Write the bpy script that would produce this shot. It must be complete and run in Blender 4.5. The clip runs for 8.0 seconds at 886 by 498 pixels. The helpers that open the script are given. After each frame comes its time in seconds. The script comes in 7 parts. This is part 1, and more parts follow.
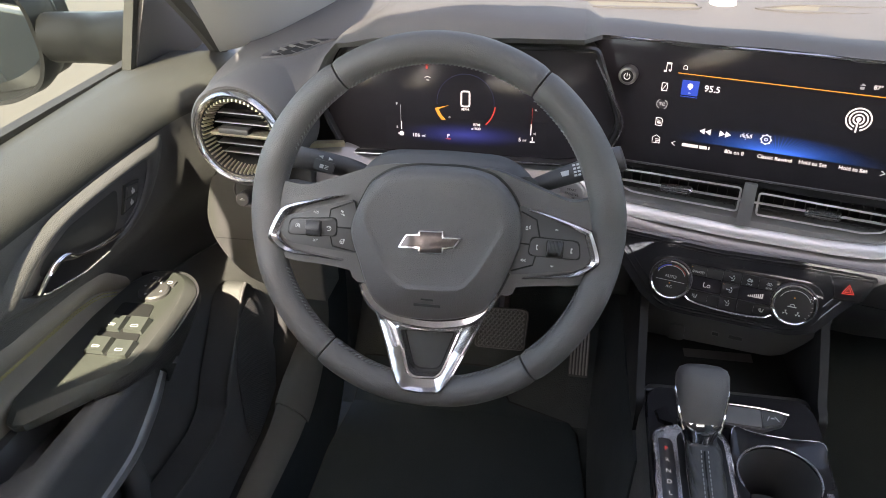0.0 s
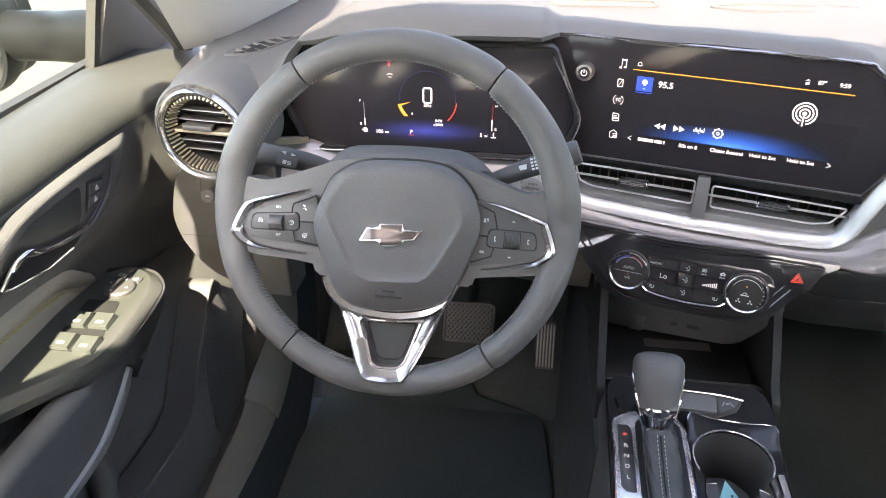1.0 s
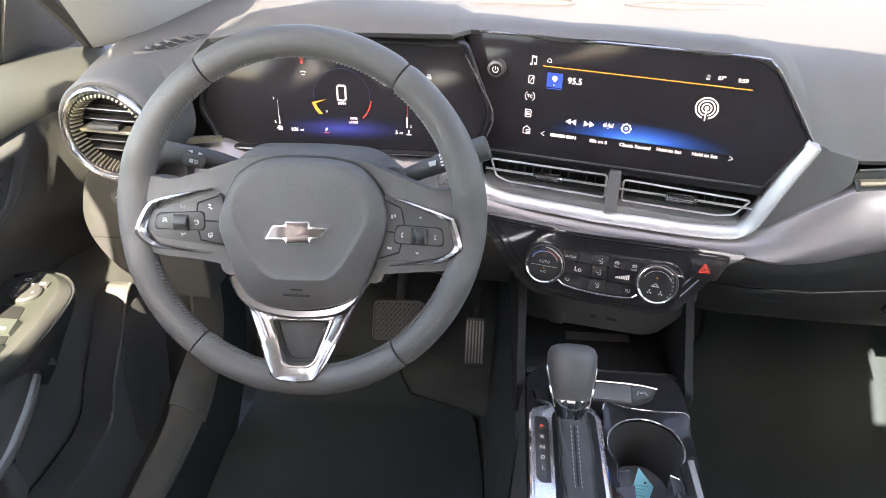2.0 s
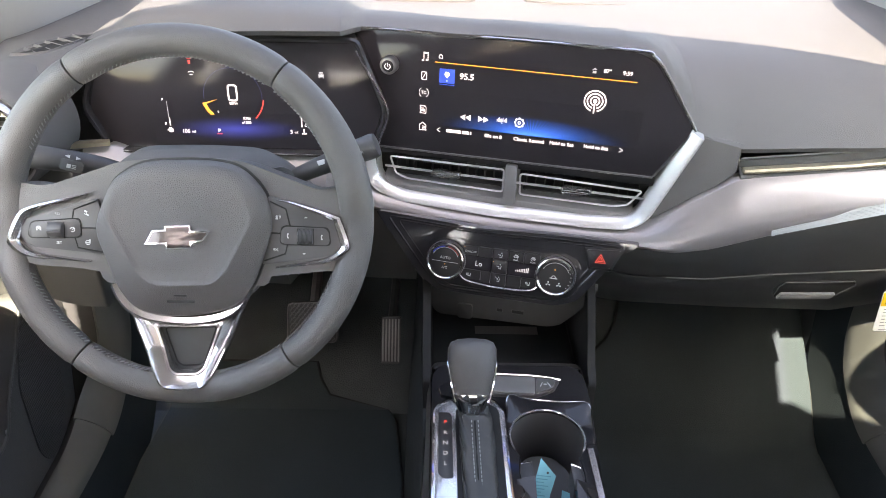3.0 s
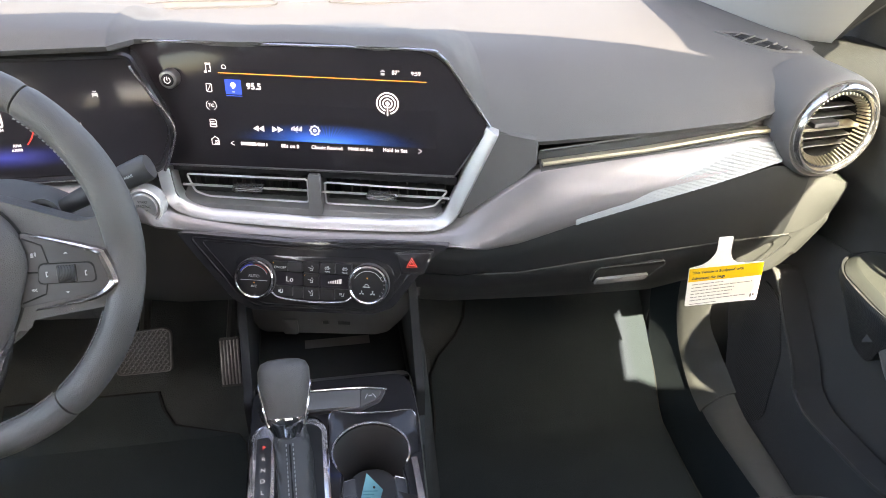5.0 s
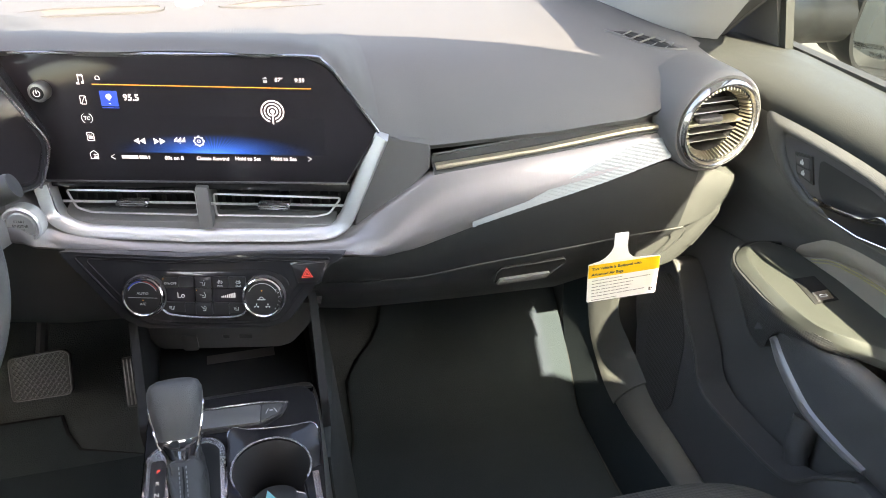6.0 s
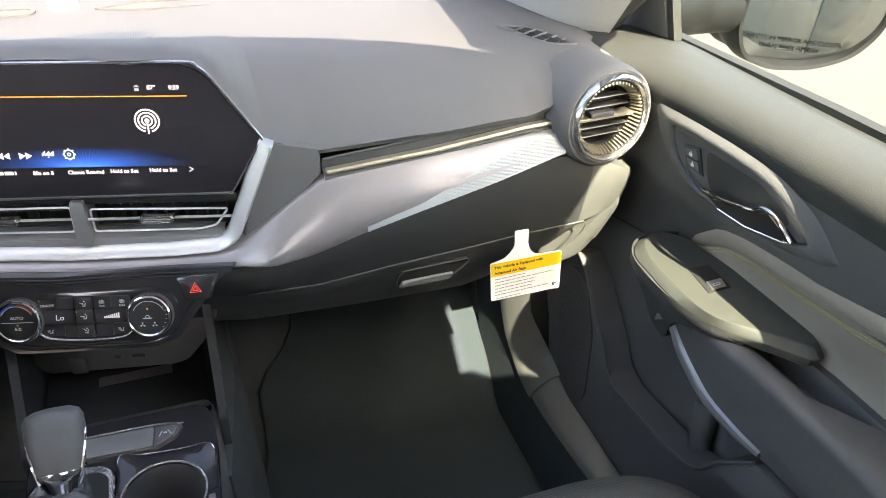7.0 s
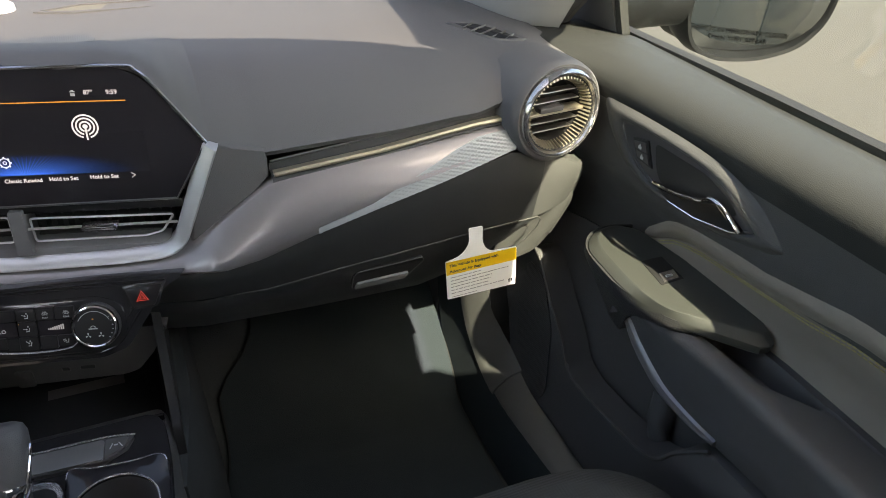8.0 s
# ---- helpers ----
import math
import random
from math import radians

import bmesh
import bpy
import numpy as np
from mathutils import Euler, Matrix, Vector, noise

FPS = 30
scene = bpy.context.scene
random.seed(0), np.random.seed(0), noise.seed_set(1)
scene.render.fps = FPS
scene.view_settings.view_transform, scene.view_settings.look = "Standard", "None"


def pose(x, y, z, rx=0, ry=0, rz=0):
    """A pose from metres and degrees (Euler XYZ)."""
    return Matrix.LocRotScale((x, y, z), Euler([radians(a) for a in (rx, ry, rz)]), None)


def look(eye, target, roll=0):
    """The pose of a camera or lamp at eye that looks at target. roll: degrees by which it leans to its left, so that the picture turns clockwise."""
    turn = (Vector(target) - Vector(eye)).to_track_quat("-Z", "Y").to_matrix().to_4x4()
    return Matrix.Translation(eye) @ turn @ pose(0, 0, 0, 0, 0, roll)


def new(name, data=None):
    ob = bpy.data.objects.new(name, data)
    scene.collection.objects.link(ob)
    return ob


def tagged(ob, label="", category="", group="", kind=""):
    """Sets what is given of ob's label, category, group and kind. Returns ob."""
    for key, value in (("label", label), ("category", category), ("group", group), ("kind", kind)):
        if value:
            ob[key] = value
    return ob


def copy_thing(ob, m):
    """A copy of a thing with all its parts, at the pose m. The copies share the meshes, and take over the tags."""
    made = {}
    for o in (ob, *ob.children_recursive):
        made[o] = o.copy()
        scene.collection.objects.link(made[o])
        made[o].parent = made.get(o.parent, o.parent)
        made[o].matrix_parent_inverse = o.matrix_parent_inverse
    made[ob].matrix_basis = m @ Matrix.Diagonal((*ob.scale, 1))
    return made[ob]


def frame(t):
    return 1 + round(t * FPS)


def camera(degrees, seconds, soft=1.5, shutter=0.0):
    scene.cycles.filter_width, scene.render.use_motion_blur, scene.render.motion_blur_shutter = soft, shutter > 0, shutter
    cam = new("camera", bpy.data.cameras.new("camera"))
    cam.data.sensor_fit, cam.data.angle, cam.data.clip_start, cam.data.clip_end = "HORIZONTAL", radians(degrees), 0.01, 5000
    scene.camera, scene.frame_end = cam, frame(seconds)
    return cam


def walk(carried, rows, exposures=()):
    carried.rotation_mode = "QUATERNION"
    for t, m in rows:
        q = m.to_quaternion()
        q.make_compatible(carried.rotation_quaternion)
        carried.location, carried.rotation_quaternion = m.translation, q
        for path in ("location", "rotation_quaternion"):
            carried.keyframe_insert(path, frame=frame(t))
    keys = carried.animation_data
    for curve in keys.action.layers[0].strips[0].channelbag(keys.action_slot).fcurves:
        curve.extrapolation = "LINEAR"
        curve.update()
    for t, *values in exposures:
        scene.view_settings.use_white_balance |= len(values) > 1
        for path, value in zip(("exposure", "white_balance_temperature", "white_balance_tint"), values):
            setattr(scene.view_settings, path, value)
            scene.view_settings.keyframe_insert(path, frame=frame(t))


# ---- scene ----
# The camera and its walk: a slow slide from the driver's side to the passenger's.
cam = camera(61.2, 8.0, soft=0.8)
PATH = [
    (0, (-0.223, -0.581, 1.02), (-0.533, 1.079, -0.052), -1.2),
    (0.5, (-0.218, -0.59, 1.021), (-0.507, 1.074, -0.05), -1.0),
    (1, (-0.205, -0.596, 1.023), (-0.452, 1.073, -0.051), -0.6),
    (1.5, (-0.185, -0.595, 1.022), (-0.374, 1.083, -0.051), 0.0),
    (3, (-0.108, -0.589, 1.019), (-0.08, 1.097, -0.058), 1.4),
    (3.5, (-0.078, -0.581, 1.019), (0.022, 1.1, -0.06), 1.3),
    (4, (-0.052, -0.576, 1.019), (0.117, 1.099, -0.061), 1.2),
    (4.5, (-0.028, -0.57, 1.019), (0.206, 1.097, -0.061), 1.2),
    (6, (0.049, -0.566, 1.024), (0.508, 1.054, -0.056), 1.8),
    (6.5, (0.073, -0.562, 1.025), (0.622, 1.027, -0.059), 2.3),
    (7, (0.099, -0.558, 1.027), (0.719, 0.999, -0.064), 2.4),
    (7.5, (0.118, -0.558, 1.026), (0.781, 0.98, -0.068), 2.2),
    (8, (0.12, -0.56, 1.026), (0.813, 0.964, -0.068), 2.2),
]
walk(cam, [(t, look(eye, target, roll)) for t, eye, target, roll in PATH],
     exposures=[(t, stops, 7850 if t < 5 else 7800, 18 if t < 5 else 15) for t, stops in ((0.0, 3.54), (0.2, 4.06), (0.5, 4.33), (3.0, 4.32), (4.5, 4.27), (6.0, 4.21), (7.4, 4.23), (7.8, 3.75), (8.0, 3.08))])

# Daylight: a high sun behind the car, a little to its right, and the sky.
SUN_UP, SUN_SIDE = radians(46), radians(3.3)
to_sun = Vector((math.cos(SUN_UP) * math.sin(SUN_SIDE), -math.cos(SUN_UP) * math.cos(SUN_SIDE), math.sin(SUN_UP)))
world = bpy.data.worlds.new("world")
scene.world = world
world.use_nodes = True
sky = world.node_tree.nodes.new("ShaderNodeTexSky")
sky.sky_type = "NISHITA"
sky.sun_disc = False
sky.sun_elevation = SUN_UP
sky.sun_rotation = math.atan2(to_sun.x, to_sun.y)
sky.air_density, sky.dust_density = 0.9, 2.0
back = world.node_tree.nodes["Background"]
back.inputs["Strength"].default_value = 0.14
world.node_tree.links.new(sky.outputs["Color"], back.inputs["Color"])
sun = new("sun", bpy.data.lights.new("sun", "SUN"))
sun.data.energy, sun.data.angle, sun.data.color = 2.2, radians(0.53), (1.0, 0.985, 0.93)
sun.matrix_basis = look(to_sun * 20, (0, 0, 0))


# ---- materials ----
def material(name, colour, rough=0.5, metal=0.0, grain=0.0, grain_size=0.001, vary=0.12, coat=0.0, kind="noise",
             spec=0.5, glow=None, rough_vary=0.08, broad=0.06):
    """A surface with broad stains and fine grain at real size. kind of grain: noise, cells (leather), weave."""
    m = bpy.data.materials.new(name)
    m.use_nodes = True
    nodes, links = m.node_tree.nodes, m.node_tree.links
    b = nodes["Principled BSDF"]
    b.inputs["Roughness"].default_value, b.inputs["Metallic"].default_value = rough, metal
    b.inputs["Specular IOR Level"].default_value = spec
    b.inputs["Coat Weight"].default_value, b.inputs["Coat Roughness"].default_value = coat, 0.04
    at = nodes.new("ShaderNodeTexCoord")
    wide = nodes.new("ShaderNodeTexNoise")
    wide.inputs["Scale"].default_value, wide.inputs["Detail"].default_value = 1 / broad, 5
    links.new(at.outputs["Object"], wide.inputs["Vector"])
    tone = nodes.new("ShaderNodeMix")
    tone.data_type = "RGBA"
    tone.inputs["A"].default_value = (*[c * (1 - vary) for c in colour], 1)
    tone.inputs["B"].default_value = (*[min(1, c * (1 + vary)) for c in colour], 1)
    links.new(wide.outputs["Fac"], tone.inputs["Factor"])
    links.new(tone.outputs["Result"], b.inputs["Base Color"])
    gloss = nodes.new("ShaderNodeMapRange")
    gloss.inputs["To Min"].default_value = max(0.02, rough - rough_vary)
    gloss.inputs["To Max"].default_value = min(1, rough + rough_vary)
    links.new(wide.outputs["Fac"], gloss.inputs["Value"])
    links.new(gloss.outputs["Result"], b.inputs["Roughness"])
    if grain:
        if kind == "cells":
            tex = nodes.new("ShaderNodeTexVoronoi")
            tex.feature = "DISTANCE_TO_EDGE"
            out = tex.outputs["Distance"]
        elif kind == "dots":
            tex = nodes.new("ShaderNodeTexVoronoi")
            tex.inputs["Randomness"].default_value = 0.0
            out = tex.outputs["Distance"]
        else:
            tex = nodes.new("ShaderNodeTexNoise")
            tex.inputs["Detail"].default_value = 3
            out = tex.outputs["Fac"]
        tex.inputs["Scale"].default_value = 1 / grain_size
        links.new(at.outputs["Object"], tex.inputs["Vector"])
        bump = nodes.new("ShaderNodeBump")
        bump.inputs["Strength"].default_value, bump.inputs["Distance"].default_value = grain, grain_size * 0.5
        links.new(out, bump.inputs["Height"])
        links.new(bump.outputs["Normal"], b.inputs["Normal"])
    if glow:
        b.inputs["Emission Color"].default_value = (*glow[:3], 1)
        b.inputs["Emission Strength"].default_value = glow[3]
    return m


def glass_material(name, tint=(0.9, 0.95, 0.93)):
    m = bpy.data.materials.new(name)
    m.use_nodes = True
    b = m.node_tree.nodes["Principled BSDF"]
    b.inputs["Base Color"].default_value = (*tint, 1)
    b.inputs["Transmission Weight"].default_value = 1.0
    b.inputs["Roughness"].default_value = 0.0
    b.inputs["IOR"].default_value = 1.45
    return m


def clear_glass(name, tint):
    """Thin clear glass: light passes straight through and is a little dimmed; a slight mirror on top."""
    m = bpy.data.materials.new(name)
    m.use_nodes = True
    nodes, links = m.node_tree.nodes, m.node_tree.links
    nodes.remove(nodes["Principled BSDF"])
    clear, gloss, mix = nodes.new("ShaderNodeBsdfTransparent"), nodes.new("ShaderNodeBsdfGlossy"), nodes.new("ShaderNodeMixShader")
    clear.inputs["Color"].default_value = (*tint, 1)
    gloss.inputs["Roughness"].default_value = 0.0
    mix.inputs["Fac"].default_value = 0.03
    links.new(clear.outputs["BSDF"], mix.inputs[1])
    links.new(gloss.outputs["BSDF"], mix.inputs[2])
    links.new(mix.outputs["Shader"], nodes["Material Output"].inputs["Surface"])
    return m


PAD = material("dash_pad_plastic", (0.124, 0.121, 0.121), 0.62, grain=0.5, grain_size=0.0014, kind="cells", broad=0.25, vary=0.06, spec=0.16)
HARD = material("black_grained_plastic", (0.080, 0.080, 0.080), 0.5, grain=0.35, grain_size=0.0012, kind="cells", vary=0.15)
LOWER = material("lower_dash_plastic", (0.095, 0.093, 0.093), 0.5, spec=0.3, grain=0.5, grain_size=0.0012, kind="cells", vary=0.1)
FACE = material("lower_face_plastic", (0.033, 0.035, 0.036), 0.42, grain=0.3, grain_size=0.0012, kind="cells", vary=0.1)
DOOR = material("door_soft_plastic", (0.080, 0.079, 0.078), 0.46, grain=0.7, grain_size=0.0016, kind="cells", vary=0.12)
ARM = material("armrest_satin_plastic", (0.056, 0.061, 0.056), 0.42, grain=0.08, grain_size=0.0008, vary=0.08)
PLATE = material("armrest_plate_plastic", (0.052, 0.055, 0.049), 0.42, grain=0.08, grain_size=0.0008, vary=0.08)
LEATHER = material("grey_black_leather", (0.108, 0.102, 0.100), 0.5, grain=0.5, grain_size=0.0015, kind="cells", vary=0.1)
HUB = material("airbag_soft_plastic", (0.113, 0.104, 0.102), 0.46, grain=0.9, grain_size=0.0016, kind="cells", vary=0.06)
SWITCH = material("switch_satin_black", (0.066, 0.063, 0.064), 0.45, vary=0.08)
PIANO = material("piano_black", (0.026, 0.025, 0.027), 0.05, vary=0.2, rough_vary=0.02, spec=0.5)
GLOSSY = material("display_glass", (0.029, 0.026, 0.030), 0.12, vary=0.1, rough_vary=0.02, spec=0.20)
VOID = material("dark_recess", (0.022, 0.022, 0.022), 0.6, vary=0.2)
CHROME = material("satin_chrome", (0.62, 0.59, 0.60), 0.18, metal=0.92, vary=0.04, rough_vary=0.05)
SATIN = material("dull_satin_silver", (0.27, 0.26, 0.265), 0.38, metal=0.5, vary=0.05)
BRIGHT = material("bright_chrome", (0.88, 0.87, 0.89), 0.15, metal=0.80, vary=0.03, rough_vary=0.04)
ARM_BLACK = material("weathered_black_plastic", (0.006, 0.0065, 0.0065), 0.45, spec=0.1, grain=0.3, grain_size=0.0015, vary=0.15)
PEARL = material("bright_satin_silver", (0.64, 0.625, 0.63), 0.38, metal=0.6, coat=0.2, vary=0.03)
GREY = material("grey_satin_plastic", (0.185, 0.182, 0.182), 0.45, vary=0.06)
KEY = material("dark_key_plastic", (0.018, 0.017, 0.018), 0.30, vary=0.1, spec=0.28)
# Door plastic darkened to hold down the sun on sill and window channel.
SUNLIT_TRIM = material("sunlit_trim_plastic", (0.035, 0.036, 0.034), 0.6, grain=0.6, grain_size=0.0016, kind="cells", vary=0.1, spec=0.15)
SILL_TOP = material("sill_cover_plastic", (0.112, 0.114, 0.107), 0.5, grain=0.3, grain_size=0.0012, kind="cells", vary=0.08)
POLISHED = material("polished_chrome", (0.86, 0.86, 0.88), 0.06, metal=1.0, vary=0.02, rough_vary=0.02)
BLACK = material("black_opening", (0.011, 0.011, 0.011), 0.8, vary=0.2)
SILVER = material("silver_paint_trim", (0.29, 0.270, 0.275), 0.34, metal=0.45, vary=0.03, coat=0.3, grain=0.02, grain_size=0.0004)
GOLD = material("pale_gold_trim", (0.42, 0.375, 0.28), 0.35, metal=0.6, vary=0.05)
# Pillar trim darker than the unseen headliner, which is raised to bounce light.
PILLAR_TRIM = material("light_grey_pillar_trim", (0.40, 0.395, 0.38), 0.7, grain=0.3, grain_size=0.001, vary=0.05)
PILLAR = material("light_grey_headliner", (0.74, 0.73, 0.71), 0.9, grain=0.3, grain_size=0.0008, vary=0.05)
CARPET = material("black_carpet", (0.056, 0.062, 0.065), 0.95, grain=0.9, grain_size=0.0022, vary=0.3, spec=0.2)
MAT = material("floor_mat_pile", (0.029, 0.038, 0.043), 0.95, grain=0.8, grain_size=0.0016, vary=0.25, spec=0.2, broad=0.12)
RUBBER = material("black_rubber", (0.045, 0.045, 0.045), 0.6, vary=0.15)
STEEL = material("dull_steel", (0.26, 0.25, 0.245), 0.4, metal=0.9, vary=0.1)
INSERT = material("grey_leather_insert", (0.285, 0.248, 0.208), 0.5, grain=0.35, grain_size=0.0016, kind="cells", vary=0.08)
THREAD = material("yellow_thread", (0.40, 0.35, 0.16), 0.7, vary=0.1)
THREAD_GREY = material("grey_thread", (0.20, 0.20, 0.20), 0.7, vary=0.1)
WHITE = material("white_card", (0.78, 0.79, 0.77), 0.6, vary=0.03)
YELLOW = material("yellow_print", (0.80, 0.50, 0.01), 0.6, vary=0.03)
INK = material("dark_print", (0.05, 0.05, 0.05), 0.7, vary=0.05)
PRINT = material("mirror_print", (0.002, 0.002, 0.002), 0.9, spec=0.0, vary=0.05)
CYAN = material("light_blue_card", (0.20, 0.55, 0.62), 0.5, vary=0.06)
MARK = material("white_icon_print", (0.55, 0.55, 0.55), 0.6, vary=0.03)
LIT = material("lit_white", (0.5, 0.5, 0.5), 0.5, glow=(1.0, 0.90, 0.90, 0.094))
LIT_DIM = material("lit_grey", (0.3, 0.3, 0.3), 0.5, glow=(0.9, 0.92, 1.0, 0.039))
LIT_RED = material("lit_red", (0.3, 0.02, 0.02), 0.5, glow=(1.0, 0.10, 0.07, 0.070))
LIT_ORANGE = material("lit_orange", (0.4, 0.15, 0.02), 0.5, glow=(1.0, 0.42, 0.06, 0.094))
LIT_BLUE = material("lit_blue", (0.01, 0.03, 0.2), 0.5, glow=(0.02, 0.07, 0.55, 0.094))
LIT_BLUE_DIM = material("lit_dim_blue", (0.01, 0.01, 0.05), 0.5, glow=(0.03, 0.05, 0.22, 0.027))
CONCRETE = material("pale_concrete", (0.045, 0.040, 0.030), 0.9, grain=0.5, grain_size=0.006, vary=0.15, broad=1.2)
PAINT = material("black_car_paint", (0.01, 0.01, 0.012), 0.12, coat=1.0, vary=0.05)
FLANK = material("grey_car_paint", (0.20, 0.22, 0.215), 0.2, metal=0.3, coat=1.0, vary=0.03)
MIRROR = material("mirror_glass", (0.20, 0.215, 0.215), 0.01, metal=1.0, vary=0.01, rough_vary=0.0)
GLASS = clear_glass("windscreen_glass", (0.665, 0.665, 0.65))
REAR_GLASS = glass_material("privacy_glass", (0.86, 0.88, 0.87))
SIDE_GLASS = clear_glass("side_window_glass", (0.955, 0.985, 0.930))


def glow_material(name, colour, strength, centre, reach):
    """A patch of a lit display that fades out from its centre."""
    m = bpy.data.materials.new(name)
    m.use_nodes = True
    nodes, links = m.node_tree.nodes, m.node_tree.links
    b = nodes["Principled BSDF"]
    b.inputs["Base Color"].default_value = (0.029, 0.026, 0.030, 1)
    b.inputs["Roughness"].default_value = 0.12
    b.inputs["Specular IOR Level"].default_value = 0.20
    at, put = nodes.new("ShaderNodeTexCoord"), nodes.new("ShaderNodeMapping")
    put.vector_type = "POINT"
    put.inputs["Scale"].default_value = (1 / reach[0], 1 / reach[1], 0)
    put.inputs["Location"].default_value = (-centre[0] / reach[0], -centre[1] / reach[1], 0)
    ball = nodes.new("ShaderNodeTexGradient")
    ball.gradient_type = "QUADRATIC_SPHERE"
    power = nodes.new("ShaderNodeMath")
    power.operation = "MULTIPLY"
    power.inputs[1].default_value = strength
    links.new(at.outputs["Object"], put.inputs["Vector"])
    links.new(put.outputs["Vector"], ball.inputs["Vector"])
    links.new(ball.outputs["Fac"], power.inputs[0])
    b.inputs["Emission Color"].default_value = (*colour, 1)
    links.new(power.outputs["Value"], b.inputs["Emission Strength"])
    return m


SCREEN_GLOW = glow_material("screen_glow", (0.015, 0.13, 0.60), 0.12, (0.112, 0.0055), (0.122, 0.026))
RAY_GLOW = glow_material("ray_glow", (0.03, 0.16, 0.9), 0.18, (0.112, 0.007), (0.10, 0.030))
BAND_GLOW = glow_material("band_glow", (0.05, 0.07, 0.5), 0.068, (0.0, -0.006), (0.090, 0.017))


# ---- building helpers ----
FRAME = {}
W0 = Matrix()


def axes(origin, x, y):
    """A frame from an origin, its x axis and roughly its y axis; z follows."""
    x = Vector(x).normalized()
    z = x.cross(Vector(y)).normalized()
    y = z.cross(x)
    return Matrix((( x.x, y.x, z.x, origin[0]), (x.y, y.y, z.y, origin[1]), (x.z, y.z, z.z, origin[2]), (0, 0, 0, 1)))


def thing(name, m, label, category, group="", kind=""):
    ob = new(name)
    ob.empty_display_size = 0.02
    ob.matrix_basis = m
    FRAME[ob.name] = m
    return tagged(ob, label, category, group, kind)


def as_mesh(name, bm, mat, angle=32):
    bmesh.ops.remove_doubles(bm, verts=bm.verts, dist=1e-6)
    bmesh.ops.recalc_face_normals(bm, faces=bm.faces)
    me = bpy.data.meshes.new(name)
    bm.to_mesh(me)
    bm.free()
    me.materials.append(mat)
    me.polygons.foreach_set("use_smooth", [True] * len(me.polygons))
    me.set_sharp_from_angle(angle=radians(angle))
    return me


def part(name, bm, mat, parent, label="", at=None, angle=32):
    """Links bm as one mesh under a thing or part. Its points are in the thing's frame, or in the frame at."""
    if at is not None:
        bm.transform(FRAME[parent.name].inverted() @ at)
    ob = new(name, as_mesh(name, bm, mat, angle))
    ob.parent = parent
    FRAME[ob.name] = FRAME[parent.name]
    if label:
        ob["label"] = label
    return ob


def solo(name, bm, mat, label, category, group="", kind="", angle=32):
    ob = new(name, as_mesh(name, bm, mat, angle))
    FRAME[ob.name] = W0
    return tagged(ob, label, category, group, kind)


def fillet(pts, r, n=4):
    """Rounds the corners of a closed 2D outline; r is one radius or one for each corner."""
    out, k = [], len(pts)
    for i, p in enumerate(pts):
        p, a, b = Vector(p), Vector(pts[i - 1]), Vector(pts[(i + 1) % k])
        rad = r[i] if isinstance(r, (list, tuple)) else r
        da, db = a - p, b - p
        d = min(rad, da.length * 0.45, db.length * 0.45)
        if d < 1e-5:
            out.append(tuple(p))
            continue
        s, e = p + da.normalized() * d, p + db.normalized() * d
        for j in range(n + 1):
            u = j / n
            q = s.lerp(p, u).lerp(p.lerp(e, u), u)
            out.append((q.x, q.y))
    return out


def curve(pts, n=8, closed=False):
    """A smooth line through points."""
    P = [Vector(p) for p in pts]
    out, k = [], len(P)
    for i in range(k if closed else k - 1):
        a, b = P[i], P[(i + 1) % k]
        p = P[i - 1] if (closed or i) else a * 2 - b
        q = P[(i + 2) % k] if (closed or i + 2 < k) else b * 2 - a
        for j in range(n):
            u = j / n
            out.append(0.5 * ((2 * a) + (b - p) * u + (2 * p - 5 * a + 4 * b - q) * u * u + (3 * a - p - 3 * b + q) * u ** 3))
    if not closed:
        out.append(P[-1])
    return out


def prism(pts, z0, z1, bev=0.0, seg=2):
    """An outline made solid from z0 to z1, its upper edge rounded."""
    bm = bmesh.new()
    lo = [bm.verts.new((x, y, z0)) for x, y in pts]
    hi = [bm.verts.new((x, y, z1)) for x, y in pts]
    k = len(pts)
    bm.faces.new(lo[::-1])
    bm.faces.new(hi)
    for i in range(k):
        bm.faces.new((lo[i], lo[(i + 1) % k], hi[(i + 1) % k], hi[i]))
    if bev:
        top = set(hi)
        es = [e for e in bm.edges if e.verts[0] in top and e.verts[1] in top]
        bmesh.ops.bevel(bm, geom=es, offset=bev, segments=seg, profile=0.5, affect="EDGES", clamp_overlap=True)
    return bm


def box(x0, x1, y0, y1, z0, z1, bev=0.0, seg=2):
    bm = bmesh.new()
    bmesh.ops.create_cube(bm, size=1)
    bmesh.ops.transform(bm, matrix=Matrix.LocRotScale(((x0 + x1) / 2, (y0 + y1) / 2, (z0 + z1) / 2), None, (x1 - x0, y1 - y0, z1 - z0)), verts=bm.verts)
    if bev:
        bmesh.ops.bevel(bm, geom=bm.edges[:], offset=bev, segments=seg, profile=0.5, affect="EDGES", clamp_overlap=True)
    return bm


